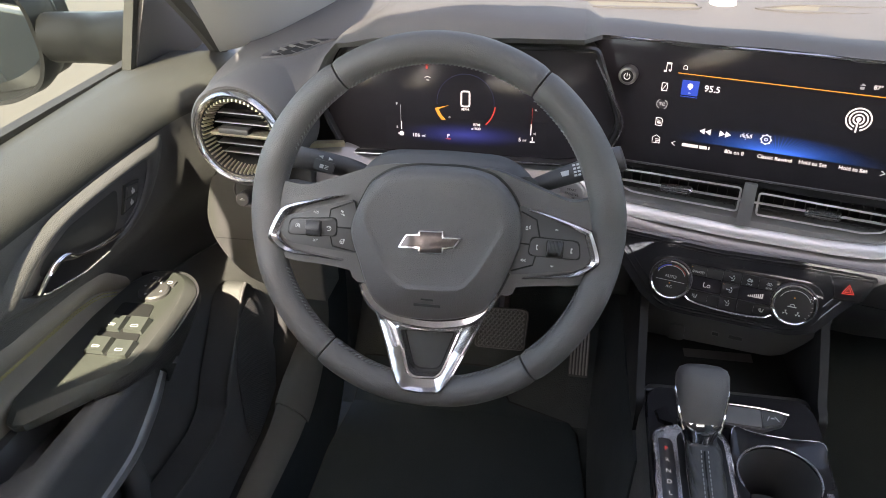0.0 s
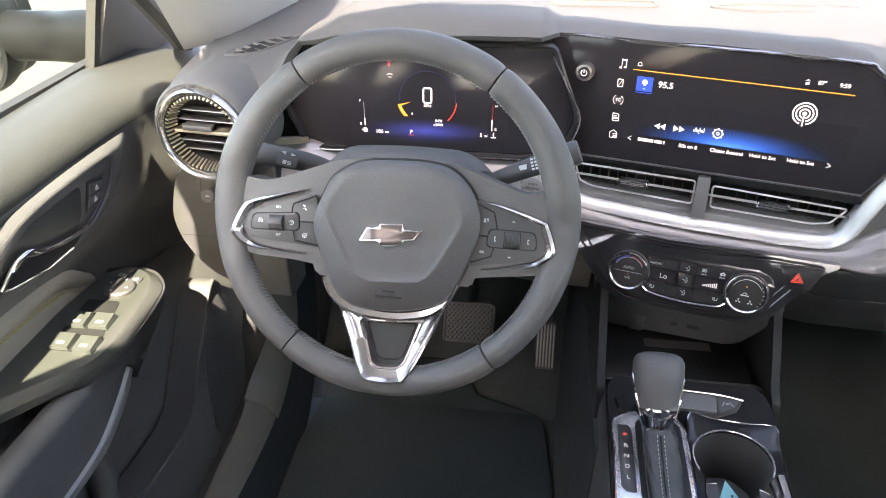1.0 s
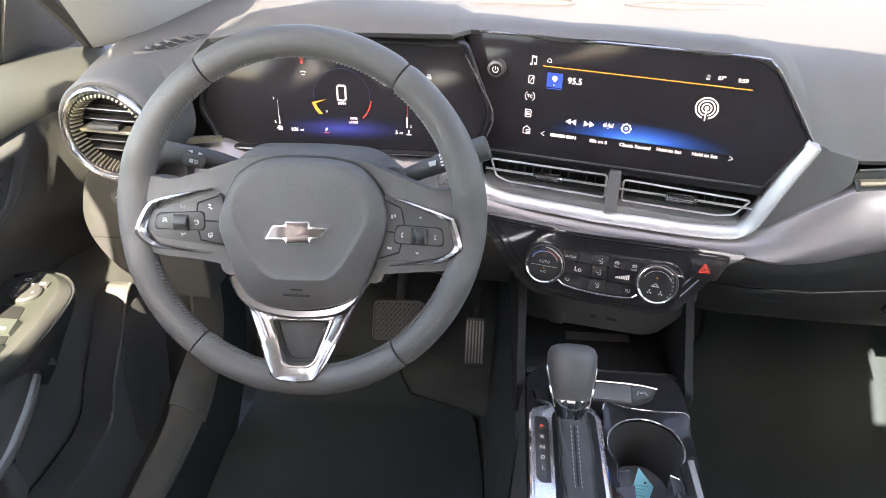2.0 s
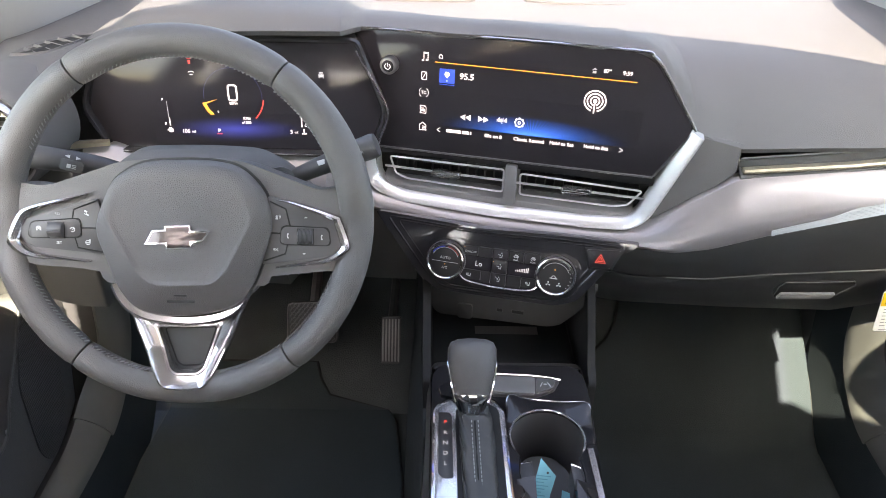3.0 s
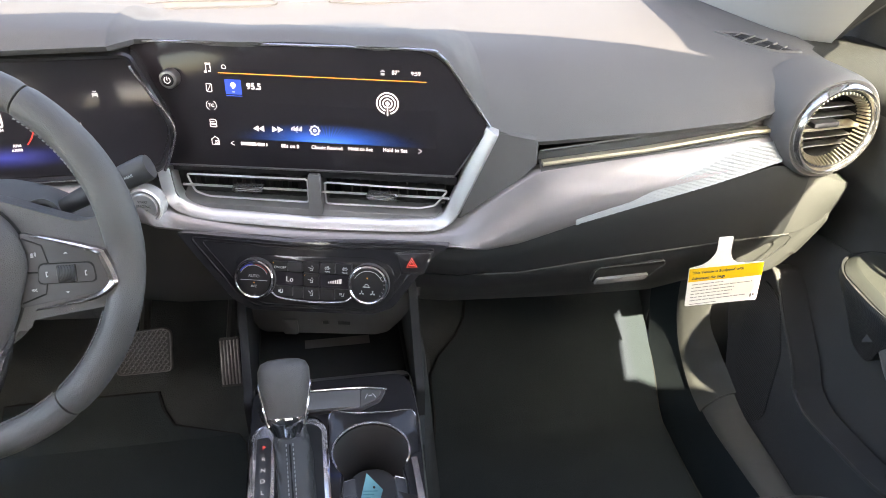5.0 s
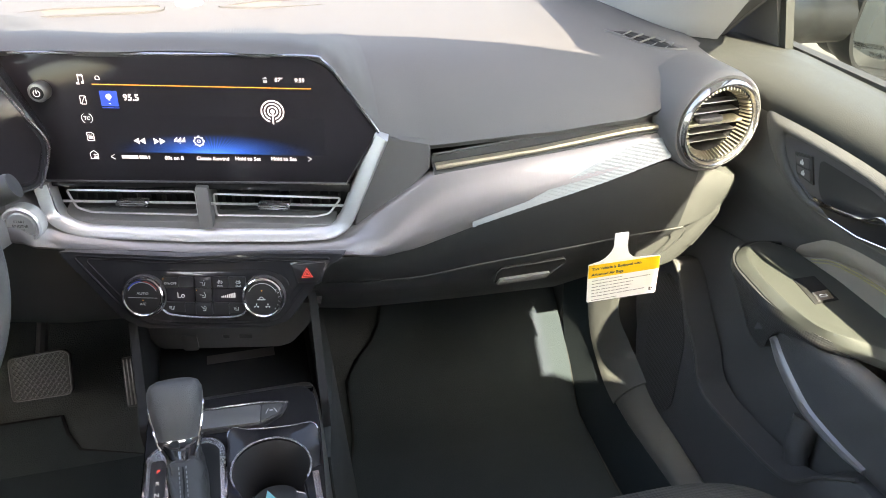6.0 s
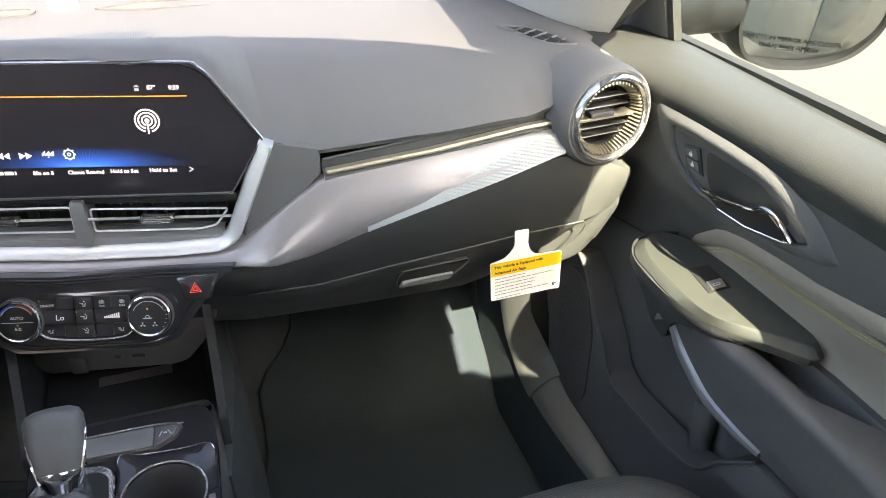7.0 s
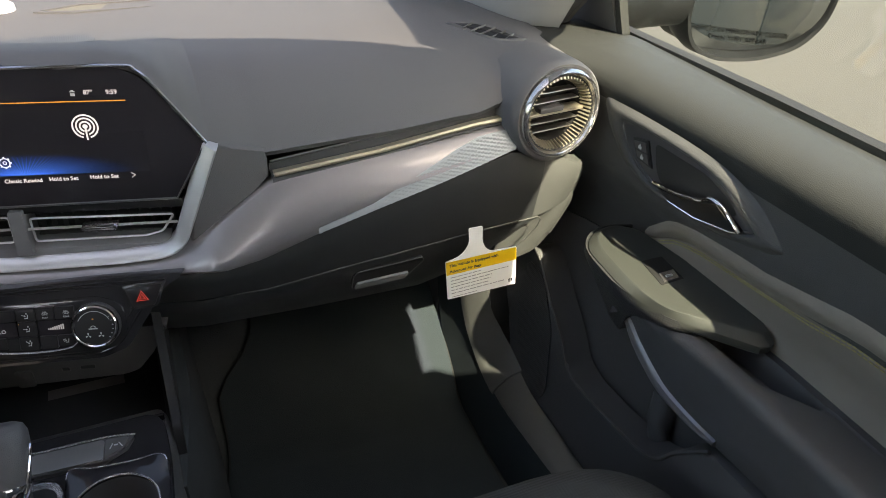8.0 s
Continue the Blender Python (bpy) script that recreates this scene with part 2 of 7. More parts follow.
def sweep(path, section, up=(0, 0, 1), closed=False, scale=None):
    """A section (side, up) carried along a path. scale: a factor, or a pair, for each point of the path."""
    bm = bmesh.new()
    P = [Vector(p) for p in path]
    k, rows = len(P), []
    for i, p in enumerate(P):
        a = P[i - 1] if (closed or i) else p
        b = P[(i + 1) % k] if (closed or i + 1 < k) else p
        t = (b - a).normalized()
        side = t.cross(Vector(up))
        side = side.normalized() if side.length > 1e-6 else Vector((1, 0, 0))
        top = side.cross(t)
        f = scale[i] if scale else 1
        f = f if isinstance(f, (tuple, list)) else (f, f)
        rows.append([bm.verts.new(p + side * u * f[0] + top * v * f[1]) for u, v in section])
    n = len(section)
    for i in range(k if closed else k - 1):
        r, s = rows[i], rows[(i + 1) % k]
        for j in range(n):
            bm.faces.new((r[j], r[(j + 1) % n], s[(j + 1) % n], s[j]))
    if not closed:
        bm.faces.new(rows[0][::-1])
        bm.faces.new(rows[-1])
    return bm


def circle(r, n=10, sy=1.0):
    return [(r * math.cos(2 * math.pi * i / n), r * sy * math.sin(2 * math.pi * i / n)) for i in range(n)]


def tube(path, r, n=8, up=(0, 0, 1), closed=False, flat=1.0, scale=None):
    return sweep(path, circle(r, n, flat), up, closed, scale)


def loft(rows, thick=0.0, closed=False):
    """A skin over rows of points, with thickness if asked."""
    bm = bmesh.new()
    V = [[bm.verts.new(p) for p in row] for row in rows]
    for a, b in zip(V, V[1:]):
        m = len(a)
        for j in range(m if closed else m - 1):
            bm.faces.new((a[j], a[(j + 1) % m], b[(j + 1) % m], b[j]))
    if thick:
        bmesh.ops.recalc_face_normals(bm, faces=bm.faces)
        bmesh.ops.solidify(bm, geom=bm.faces[:], thickness=thick)
    return bm


def rings(loops, cap=True, base=True):
    """Closed loops of points, one inside or above another, skinned and capped."""
    bm = bmesh.new()
    V = [[bm.verts.new(p) for p in row] for row in loops]
    for a, b in zip(V, V[1:]):
        m = len(a)
        for j in range(m):
            bm.faces.new((a[j], a[(j + 1) % m], b[(j + 1) % m], b[j]))
    if cap:
        bm.faces.new(V[-1])
    if base:
        bm.faces.new(V[0][::-1])
    return bm


def lathe(profile, n=32, closed=False, hollow=False):
    """(radius, height) turned about z."""
    loops = [[(r * math.cos(2 * math.pi * i / n), r * math.sin(2 * math.pi * i / n), z) for i in range(n)] for r, z in profile]
    if closed:
        loops.append(loops[0])
    return rings(loops, cap=not (closed or hollow), base=not (closed or hollow))


def polar(pts, centre, n=64):
    """Where rays from the centre meet an outline, all round."""
    cx, cy = centre
    out, k = [], len(pts)
    for i in range(n):
        a = 2 * math.pi * i / n
        dx, dy, best = math.cos(a), math.sin(a), 0
        for j in range(k):
            (x0, y0), (x1, y1) = pts[j], pts[(j + 1) % k]
            ex, ey = x1 - x0, y1 - y0
            det = ex * dy - ey * dx
            if abs(det) < 1e-12:
                continue
            s = ((cx - x0) * dy - (cy - y0) * dx) / det
            d = ((cx - x0) * ey - (cy - y0) * ex) / det
            if -1e-9 <= s <= 1 + 1e-9 and d > best:
                best = d
        out.append((cx + dx * best, cy + dy * best))
    return out


def scaled(pts, centre, f):
    return [(centre[0] + (x - centre[0]) * f, centre[1] + (y - centre[1]) * f) for x, y in pts]


def lift(pts, z):
    return [(x, y, z) for x, y in pts]


def join(*bms):
    """Several shapes as one."""
    out = bmesh.new()
    for b in bms:
        me = bpy.data.meshes.new("joined")
        b.to_mesh(me)
        out.from_mesh(me)
        bpy.data.meshes.remove(me)
        b.free()
    return out


def moved(bm, m):
    bm.transform(m)
    return bm


def text_shape(words, size, depth=0.0002, align="CENTER", slant=0.0, bold=0.0):
    cu = bpy.data.curves.new("words", "FONT")
    cu.body, cu.size, cu.extrude, cu.align_x, cu.align_y, cu.shear = words, size, depth, align, "CENTER", slant
    cu.resolution_u, cu.offset = 3, bold
    ob = bpy.data.objects.new("words", cu)
    scene.collection.objects.link(ob)
    me = bpy.data.meshes.new_from_object(ob.evaluated_get(bpy.context.evaluated_depsgraph_get()))
    bm = bmesh.new()
    bm.from_mesh(me)
    bpy.data.objects.remove(ob)
    bpy.data.meshes.remove(me)
    bpy.data.curves.remove(cu)
    return bm


def mirror_x(bm):
    bm.transform(Matrix.Diagonal((-1, 1, 1, 1)))
    return bm


def lerp_rows(stations, xs):
    """Profiles between given stations, at the places xs, smoothly."""
    keys = sorted(stations)
    table = np.array([stations[k] for k in keys], float)
    out = []
    for x in xs:
        i = max(0, min(len(keys) - 2, int(np.searchsorted(keys, x)) - 1))
        u = (x - keys[i]) / (keys[i + 1] - keys[i])
        u = u * u * (3 - 2 * u)
        out.append(table[i] * (1 - u) + table[i + 1] * u)
    return out


def shrink(pts, d):
    """A polygon moved inwards by d on every side (counter-clockwise or clockwise)."""
    pts = [Vector((p[0], p[1])) for p in pts]
    turn = sum(a.x * b.y - b.x * a.y for a, b in zip(pts, pts[1:] + pts[:1]))
    out = []
    for a, b, c in zip(pts[-1:] + pts[:-1], pts, pts[1:] + pts[:1]):
        u, v = (b - a).normalized(), (c - b).normalized()
        n0, n1 = Vector((-u.y, u.x)), Vector((-v.y, v.x))
        if turn < 0:
            n0, n1 = -n0, -n1
        m = (n0 + n1)
        out.append(tuple(b + m * (d / max(0.3, 1 + n0.dot(n1)))))
    return out


# ---- outside, body and floor ----
solo("ground", box(-300, 300, -300, 300, -0.6, -0.38), CONCRETE, "pale sunlit concrete car park", "ground", kind="structure")

body = thing("car_body", pose(0, -0.5, 1.15), "closed cabin shell with light grey headliner and pillars", "car body", kind="structure")
xs = np.linspace(-0.618, 0.591, 27)
half = lambda x: 0.591 if x > 0 else 0.618
roof_rows = []
for y in (-0.17, -0.22, -0.5, -1.0, -1.7, -2.3):
    roof_rows.append([(x, y + (0.088 * (1 - (x / half(x)) ** 2) if y > -0.18 else 0), 1.15 + 0.075 * (1 - (abs(x) / half(x)) ** 2.6)) for x in xs])
part("roof", loft(roof_rows, 0.03), PILLAR, body, "light grey fabric headliner", W0)
for s in (1, -1):
    rows = []
    for u in np.linspace(0, 1, 9):
        foot = curve([(0.705, 0.355, 0.715), (0.668, 0.40, 0.716), (0.640, 0.50, 0.716), (0.600, 0.78, 0.712)], 6)
        head = curve([(0.605, -0.23, 1.15), (0.59, -0.20, 1.16), (0.55, -0.17, 1.18), (0.50, -0.14, 1.20)], 6)
        bow = 0.035 * math.sin(math.pi * u)
        rows.append([(s * (a.x * (1 - u) + b.x * u - bow * 0.3), a.y * (1 - u) + b.y * u + bow * 0.4, a.z * (1 - u) + b.z * u + bow) for a, b in zip(foot, head)])
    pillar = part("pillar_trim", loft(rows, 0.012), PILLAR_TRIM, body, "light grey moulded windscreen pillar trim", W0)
    # round tweeter grille near the pillar's foot
    n = Vector((-s * 0.859, -0.252, -0.446)).normalized()
    along = Vector((-s * 0.287, 0.958, 0.012))
    along = (along - n * along.dot(n)).normalized()
    spot = axes(Vector((s * 0.6441, 0.4241, 0.7499)) + n * 0.0015, along, n.cross(along))
    cover = part("tweeter_cover", lathe([(0.026, -0.002), (0.026, 0.0006), (0.0250, 0.0012), (0.001, 0.0014)], 40), PILLAR_TRIM, pillar, "round perforated tweeter cover", spot)
    for r in (0.006, 0.010, 0.014, 0.018, 0.022):
        part("cover_ring", sweep([(r * math.cos(a), r * math.sin(a), 0.0015) for a in np.linspace(0, 2 * math.pi, 32, endpoint=False)], circle(0.0005, 4), closed=True), GREY, cover, "", spot)
    # unseen rail, added to block sun; broad at the pillar's head, narrowing backwards
    rail = [(-0.14, 0.665, 1.105), (-0.20, 0.672, 1.138), (-0.28, 0.662, 1.150), (-0.34, 0.640, 1.150), (-0.40, 0.618, 1.150), (-0.46, 0.600, 1.150)]
    part("rail_sun_block", loft([[(s * (0.570 + (x - 0.570) * u), y, z + 0.010 * math.sin(math.pi * u)) for u in np.linspace(0, 1, 6)] for y, x, z in rail], 0.02), PILLAR_TRIM, body, "unseen light grey rail above the front door, shaped to block the sun", W0)
    # door frame seal beside the pillar
    seal = [(s * 0.722, 0.40, 0.70), (s * 0.715, 0.34, 0.755), (s * 0.69, 0.20, 0.86), (s * 0.65, 0.00, 1.02), (s * 0.615, -0.22, 1.15)]
    part("pillar_seal", tube(curve(seal, 5), 0.016, 8), RUBBER, body, "black rubber door seal", W0)
    rows = []
    for z, y in ((0.0, -0.44), (0.72, -0.45), (0.93, -0.51), (1.05, -0.58), (1.16, -0.65)):
        x = 0.762 if z < 0.72 else 0.762 - (z - 0.72) * 0.385
        rows.append([(s * (x + 0.02), y, z), (s * (x - 0.03), y, z), (s * (x - 0.04), y - 0.05, z), (s * (x - 0.04), -0.90, z), (s * (x + 0.02), -0.92, z)])
    part("rear_pillar", rings(rows[1:]), PILLAR, body, "light grey centre pillar trim", W0)
    part("pillar_foot", rings([rows[0], [(x, y, 0.715) for x, y, z in rows[1]]]), HARD, body, "black lower pillar trim", W0)
    glass = part("rear_window", loft([[(s * 0.748, y, 0.735) for y in (-0.90, -1.5, -2.3)], [(s * 0.598, y, 1.15) for y in (-0.95, -1.5, -2.3)]], 0.004), REAR_GLASS, body, "lightly tinted rear side glass", W0)
    glass.visible_shadow = False
    part("flank", box(min(s * 0.79, s * 0.835), max(s * 0.79, s * 0.835), -2.9, -0.856, -0.18, 0.70, 0.02, 3), FLANK, body, "glossy grey car flank", W0)
    part("rear_side", box(min(s * 0.72, s * 0.76), max(s * 0.72, s * 0.76), -2.4, -0.80, -0.1, 0.74, 0.01), HARD, body, "", W0)
glass = part("rear_window", loft([[(x, -2.32, 0.70) for x in (-0.7, 0, 0.7)], [(x, -2.24, 1.15) for x in (-0.58, 0, 0.58)]], 0.004), REAR_GLASS, body, "lightly tinted rear window", W0)
glass.visible_shadow = False
# Unseen dark stand-in for the rear bench; keeps bright reflections off glossy panels.
part("rear_wall", box(-0.71, 0.71, -1.45, -1.30, -0.1, 0.80, 0.03), HARD, body, "", W0)
ws = [[(x, 0.80 - 0.05 * (x / 0.62) ** 2, 0.735) for x in np.linspace(-0.62, 0.62, 13)],
      [(x * 0.86, -0.078 - 0.088 * (x / 0.62) ** 2, 1.218 - 0.04 * (x / 0.62) ** 2) for x in np.linspace(-0.62, 0.62, 13)]]
part("windscreen", loft(ws, 0.005), GLASS, body, "clear laminated windscreen", W0)
part("bonnet", box(-0.72, 0.72, 0.83, 1.7, 0.45, 0.66, 0.05, 3), PAINT, body, "black painted bonnet", W0)
for s in (1, -1):
    part("cowl_side", box(min(s * 0.655, s * 0.775), max(s * 0.655, s * 0.775), 0.37, 0.78, 0.50, 0.690, 0.01), RUBBER, body, "", W0)
part("cowl", box(-0.70, 0.70, 0.76, 0.86, 0.55, 0.715, 0.01), HARD, body, "", W0)

# cabin floor: flat, then rising to the bulkhead, sooner on the passenger's side
def floor_z(x, y):
    toe = 0.353 if x > 0.1 else 0.43 if x < -0.1 else 0.353 + 0.077 * (0.1 - x) / 0.2
    return 0.0 if y < toe else 0.8 * (y - toe)


ys = [-2.3, -1.0, -0.3, 0.0, 0.2, 0.33, 0.353, 0.38, 0.41, 0.43, 0.46, 0.50, 0.55, 0.65, 0.75]
solo("floor", loft([[(x, y, floor_z(x, y)) for x in np.linspace(-0.70, 0.70, 29)] for y in ys], -0.02), CARPET,
     "black carpeted cabin floor rising to the bulkhead", "floor", kind="structure")
solo("bulkhead", box(-0.72, 0.72, 0.74, 0.80, 0.0, 0.70), CARPET, "dark carpeted bulkhead under the dashboard", "bulkhead", kind="structure")

# sill trims: a broad sill that turns up into the kick panel without a break
SILL_LINE = [  # outer edge, inner edge, foot on the carpet
    ((0.655, -0.90, 0.128), (0.612, -0.90, 0.132), (0.588, -0.90, 0.0)),
    ((0.648, -0.30, 0.130), (0.608, -0.30, 0.134), (0.586, -0.30, 0.0)),
    ((0.645, 0.017, 0.132), (0.606, 0.020, 0.128), (0.585, 0.02, 0.0)),
    ((0.645, 0.134, 0.137), (0.606, 0.150, 0.118), (0.585, 0.15, 0.0)),
    ((0.645, 0.218, 0.141), (0.608, 0.235, 0.110), (0.586, 0.25, 0.0)),
    ((0.645, 0.288, 0.167), (0.609, 0.300, 0.118), (0.588, 0.34, 0.0)),
    ((0.634, 0.316, 0.195), (0.607, 0.345, 0.145), (0.590, 0.42, 0.05)),
    ((0.620, 0.338, 0.240), (0.602, 0.378, 0.190), (0.591, 0.47, 0.12)),
    ((0.614, 0.346, 0.320), (0.597, 0.395, 0.270), (0.592, 0.50, 0.24)),
    ((0.612, 0.346, 0.480), (0.597, 0.395, 0.480), (0.592, 0.50, 0.48)),
]
for s in (1, -1):
    shift = 0.0 if s > 0 else 0.016
    sill = thing("sill_trim", pose(s * (0.62 + shift), 0, 0.05), "dark grained plastic sill trim with curved kick panel", "sill trim", "sill trims", "structure")
    outer, inner, foot = [curve([row[k] for row in SILL_LINE], 6) for k in range(3)]
    put = lambda p: (s * (p.x + shift), p.y, p.z)
    trim_rows, side_rows, jamb = [], [], []
    for o, i, f in zip(outer, inner, foot):
        out = Vector((0, -0.35, 0.35)) if i.z > 0.16 else Vector((0, 0, 1))
        bulge = lambda u: o.lerp(i, u) + out.normalized() * 0.006 * math.sin(math.pi * u) ** 0.7
        trim_rows.append([put(o + Vector((0.006, 0.004, -0.02))), put(o)] + [put(bulge(u)) for u in (0.12, 0.3, 0.5, 0.7, 0.88)] + [put(i), put(i.lerp(f, 0.10))])
        side_rows.append([put(i.lerp(f, u) + Vector((0.002, 0, 0))) for u in (0.08, 0.35, 0.7, 1.0)])
        jamb.append([put(o + Vector((x, y, -0.012))) for x, y in ((0.003, 0.003), (0.012, 0.006), (0.045, 0.004), (0.085, -0.004))])
    part("sill_cover", loft(trim_rows[:28], 0.003), SILL_TOP, sill, "dark grey sill cover", W0, angle=60)
    part("kick_panel", loft(trim_rows[27:], 0.003), SILL_TOP, sill, "grey kick panel rising from the sill", W0, angle=60)
    part("footwell_lining", loft(side_rows, 0.003), MAT, sill, "dark carpet lining below the sill cover", W0, angle=60)
    # Black jamb; its dark colour also carries the shade beside the kick panel.
    part("shaded_jamb", loft(jamb, 0.004), RUBBER, sill, "black door jamb strip with shade in its colour", W0, angle=60)
    # Darker than the carpet: the footwell side's shade is put into the colour.
    part("toe_lining", box(min(s * (0.592 + shift), s * (0.60 + shift)), max(s * (0.592 + shift), s * (0.60 + shift)), 0.49, 0.74, 0.0, 0.50), RUBBER, sill, "footwell side lining with its shade in the colour", W0)


# ---- dashboard ----
SCR = axes((-0.102, 0.26, 0.649), (0.969, -0.247, 0), (0.015, 0.059, 0.998))
CLU = axes((-0.35, 0.264, 0.65), (1, 0, 0), (0, 0.08, 0.997))
CLIM = axes((-0.05, 0.186, 0.505), (0.969, -0.247, 0), (0.085, 0.335, 0.938))
dash = thing("dashboard", pose(0, 0.30, 0.60), "dark grey dashboard with silver and pale gold trim", "dashboard")

top = {
    -0.665: [(0.80, 0.700), (0.60, 0.706), (0.45, 0.712), (0.36, 0.714), (0.30, 0.712), (0.25, 0.706), (0.215, 0.695)],
    -0.60: [(0.80, 0.708), (0.60, 0.714), (0.45, 0.720), (0.36, 0.722), (0.30, 0.725), (0.24, 0.731), (0.19, 0.733)],
    -0.535: [(0.80, 0.712), (0.60, 0.716), (0.45, 0.722), (0.36, 0.725), (0.30, 0.727), (0.25, 0.722), (0.215, 0.705)],
    -0.50: [(0.80, 0.715), (0.60, 0.720), (0.48, 0.730), (0.40, 0.745), (0.33, 0.756), (0.275, 0.757), (0.248, 0.757)],
    -0.44: [(0.80, 0.718), (0.62, 0.724), (0.52, 0.742), (0.42, 0.774), (0.34, 0.786), (0.275, 0.784), (0.245, 0.767)],
    -0.36: [(0.80, 0.720), (0.62, 0.725), (0.52, 0.745), (0.42, 0.780), (0.34, 0.794), (0.272, 0.790), (0.243, 0.770)],
    -0.28: [(0.80, 0.720), (0.62, 0.725), (0.52, 0.742), (0.42, 0.774), (0.34, 0.788), (0.272, 0.786), (0.245, 0.771)],
    -0.215: [(0.80, 0.720), (0.62, 0.725), (0.52, 0.738), (0.42, 0.768), (0.34, 0.782), (0.275, 0.783), (0.247, 0.771)],
    -0.195: [(0.80, 0.720), (0.60, 0.725), (0.50, 0.730), (0.43, 0.746), (0.36, 0.766), (0.32, 0.772), (0.286, 0.766)],
    -0.05: [(0.80, 0.720), (0.60, 0.726), (0.47, 0.727), (0.40, 0.738), (0.34, 0.762), (0.285, 0.775), (0.254, 0.768)],
    0.10: [(0.80, 0.720), (0.60, 0.726), (0.47, 0.728), (0.38, 0.740), (0.30, 0.766), (0.245, 0.776), (0.217, 0.769)],
    0.128: [(0.80, 0.720), (0.60, 0.727), (0.47, 0.729), (0.38, 0.740), (0.30, 0.762), (0.24, 0.771), (0.210, 0.764)],
    0.148: [(0.80, 0.720), (0.60, 0.727), (0.47, 0.730), (0.38, 0.740), (0.30, 0.757), (0.235, 0.759), (0.204, 0.741)],
    0.167: [(0.80, 0.720), (0.60, 0.727), (0.46, 0.732), (0.38, 0.740), (0.30, 0.749), (0.235, 0.739), (0.200, 0.711)],
    0.19: [(0.80, 0.720), (0.60, 0.728), (0.45, 0.734), (0.37, 0.738), (0.30, 0.735), (0.235, 0.711), (0.196, 0.677)],
    0.24: [(0.80, 0.720), (0.60, 0.728), (0.45, 0.734), (0.36, 0.736), (0.29, 0.728), (0.232, 0.698), (0.196, 0.660)],
    0.38: [(0.80, 0.718), (0.60, 0.726), (0.45, 0.732), (0.35, 0.733), (0.28, 0.722), (0.225, 0.695), (0.195, 0.664)],
    0.50: [(0.80, 0.714), (0.60, 0.720), (0.45, 0.726), (0.35, 0.727), (0.28, 0.720), (0.225, 0.700), (0.193, 0.672)],
    0.530: [(0.80, 0.713), (0.60, 0.718), (0.45, 0.724), (0.36, 0.726), (0.29, 0.722), (0.225, 0.705), (0.193, 0.680)],
    0.548: [(0.80, 0.712), (0.60, 0.716), (0.45, 0.722), (0.36, 0.725), (0.29, 0.723), (0.230, 0.713), (0.192, 0.697)],
    0.566: [(0.80, 0.711), (0.60, 0.716), (0.45, 0.722), (0.36, 0.725), (0.30, 0.725), (0.235, 0.724), (0.192, 0.716)],
    0.60: [(0.80, 0.708), (0.60, 0.714), (0.45, 0.720), (0.36, 0.722), (0.30, 0.724), (0.24, 0.730), (0.19, 0.731)],
    0.665: [(0.80, 0.700), (0.60, 0.706), (0.45, 0.712), (0.36, 0.714), (0.30, 0.712), (0.25, 0.706), (0.215, 0.695)],
}
stations = sorted(set([round(v, 4) for v in np.linspace(-0.665, 0.665, 96)]) | set(top))
rows = []
for x, prof in zip(stations, lerp_rows(top, stations)):
    line = curve([(x, y, z) for y, z in prof], 5)
    end = line[-1]
    rows.append(line + [Vector((x, end.y + 0.003, end.z - 0.006)), Vector((x, end.y + 0.03, end.z - 0.014))])
part("dash_top", loft(rows, 0.004), PAD, dash, "dark grey grained dashboard pad", W0, angle=50)


def top_z(x, y):
    prof = lerp_rows(top, [x])[0]
    return float(np.interp(y, [p[0] for p in prof[::-1]], [p[1] for p in prof[::-1]]))


# backing behind everything on the face
part("face_backing", box(-0.60, 0.60, 0.33, 0.35, 0.42, 0.70), VOID, dash, "", W0)

# windscreen vents: long slots near the glass, small grilles at the corners
for x0, x1 in ((-0.262, -0.052), (0.022, 0.238)):
    outline = fillet([(x0, 0.572), (x0 + 0.05, 0.558), (x1 - 0.02, 0.559), (x1, 0.564), (x1, 0.592), (x0 + 0.06, 0.596)], 0.012)
    v = part("defroster_slot", join(*[sweep([(x, y, 0.7275) for x, y in outline], [(-0.003, -0.004), (0.003, -0.004), (0.003, 0.0015), (-0.003, 0.0015)], closed=True)]), PAD, dash, "", W0)
    # Beige paler than the pad: sunlight inside the slot is put into the colour.
    part("slot_floor", prism(outline, 0.7215, 0.7268), material("sunlit_slot_beige", (0.16, 0.15, 0.12), 0.7), v, "", W0)
part("light_sensor", moved(lathe([(0.020, 0), (0.019, 0.008), (0.012, 0.013), (0.001, 0.0145)], 24), pose(-0.016, 0.60, 0.725)), WHITE, dash, "small white domed light sensor", W0)


def pad_z(x, y):
    """Height of the pad's smooth surface."""
    line = curve([(x, py, pz) for py, pz in lerp_rows(top, [x])[0]], 5)
    return float(np.interp(y, [p.y for p in line[::-1]], [p.z for p in line[::-1]]))


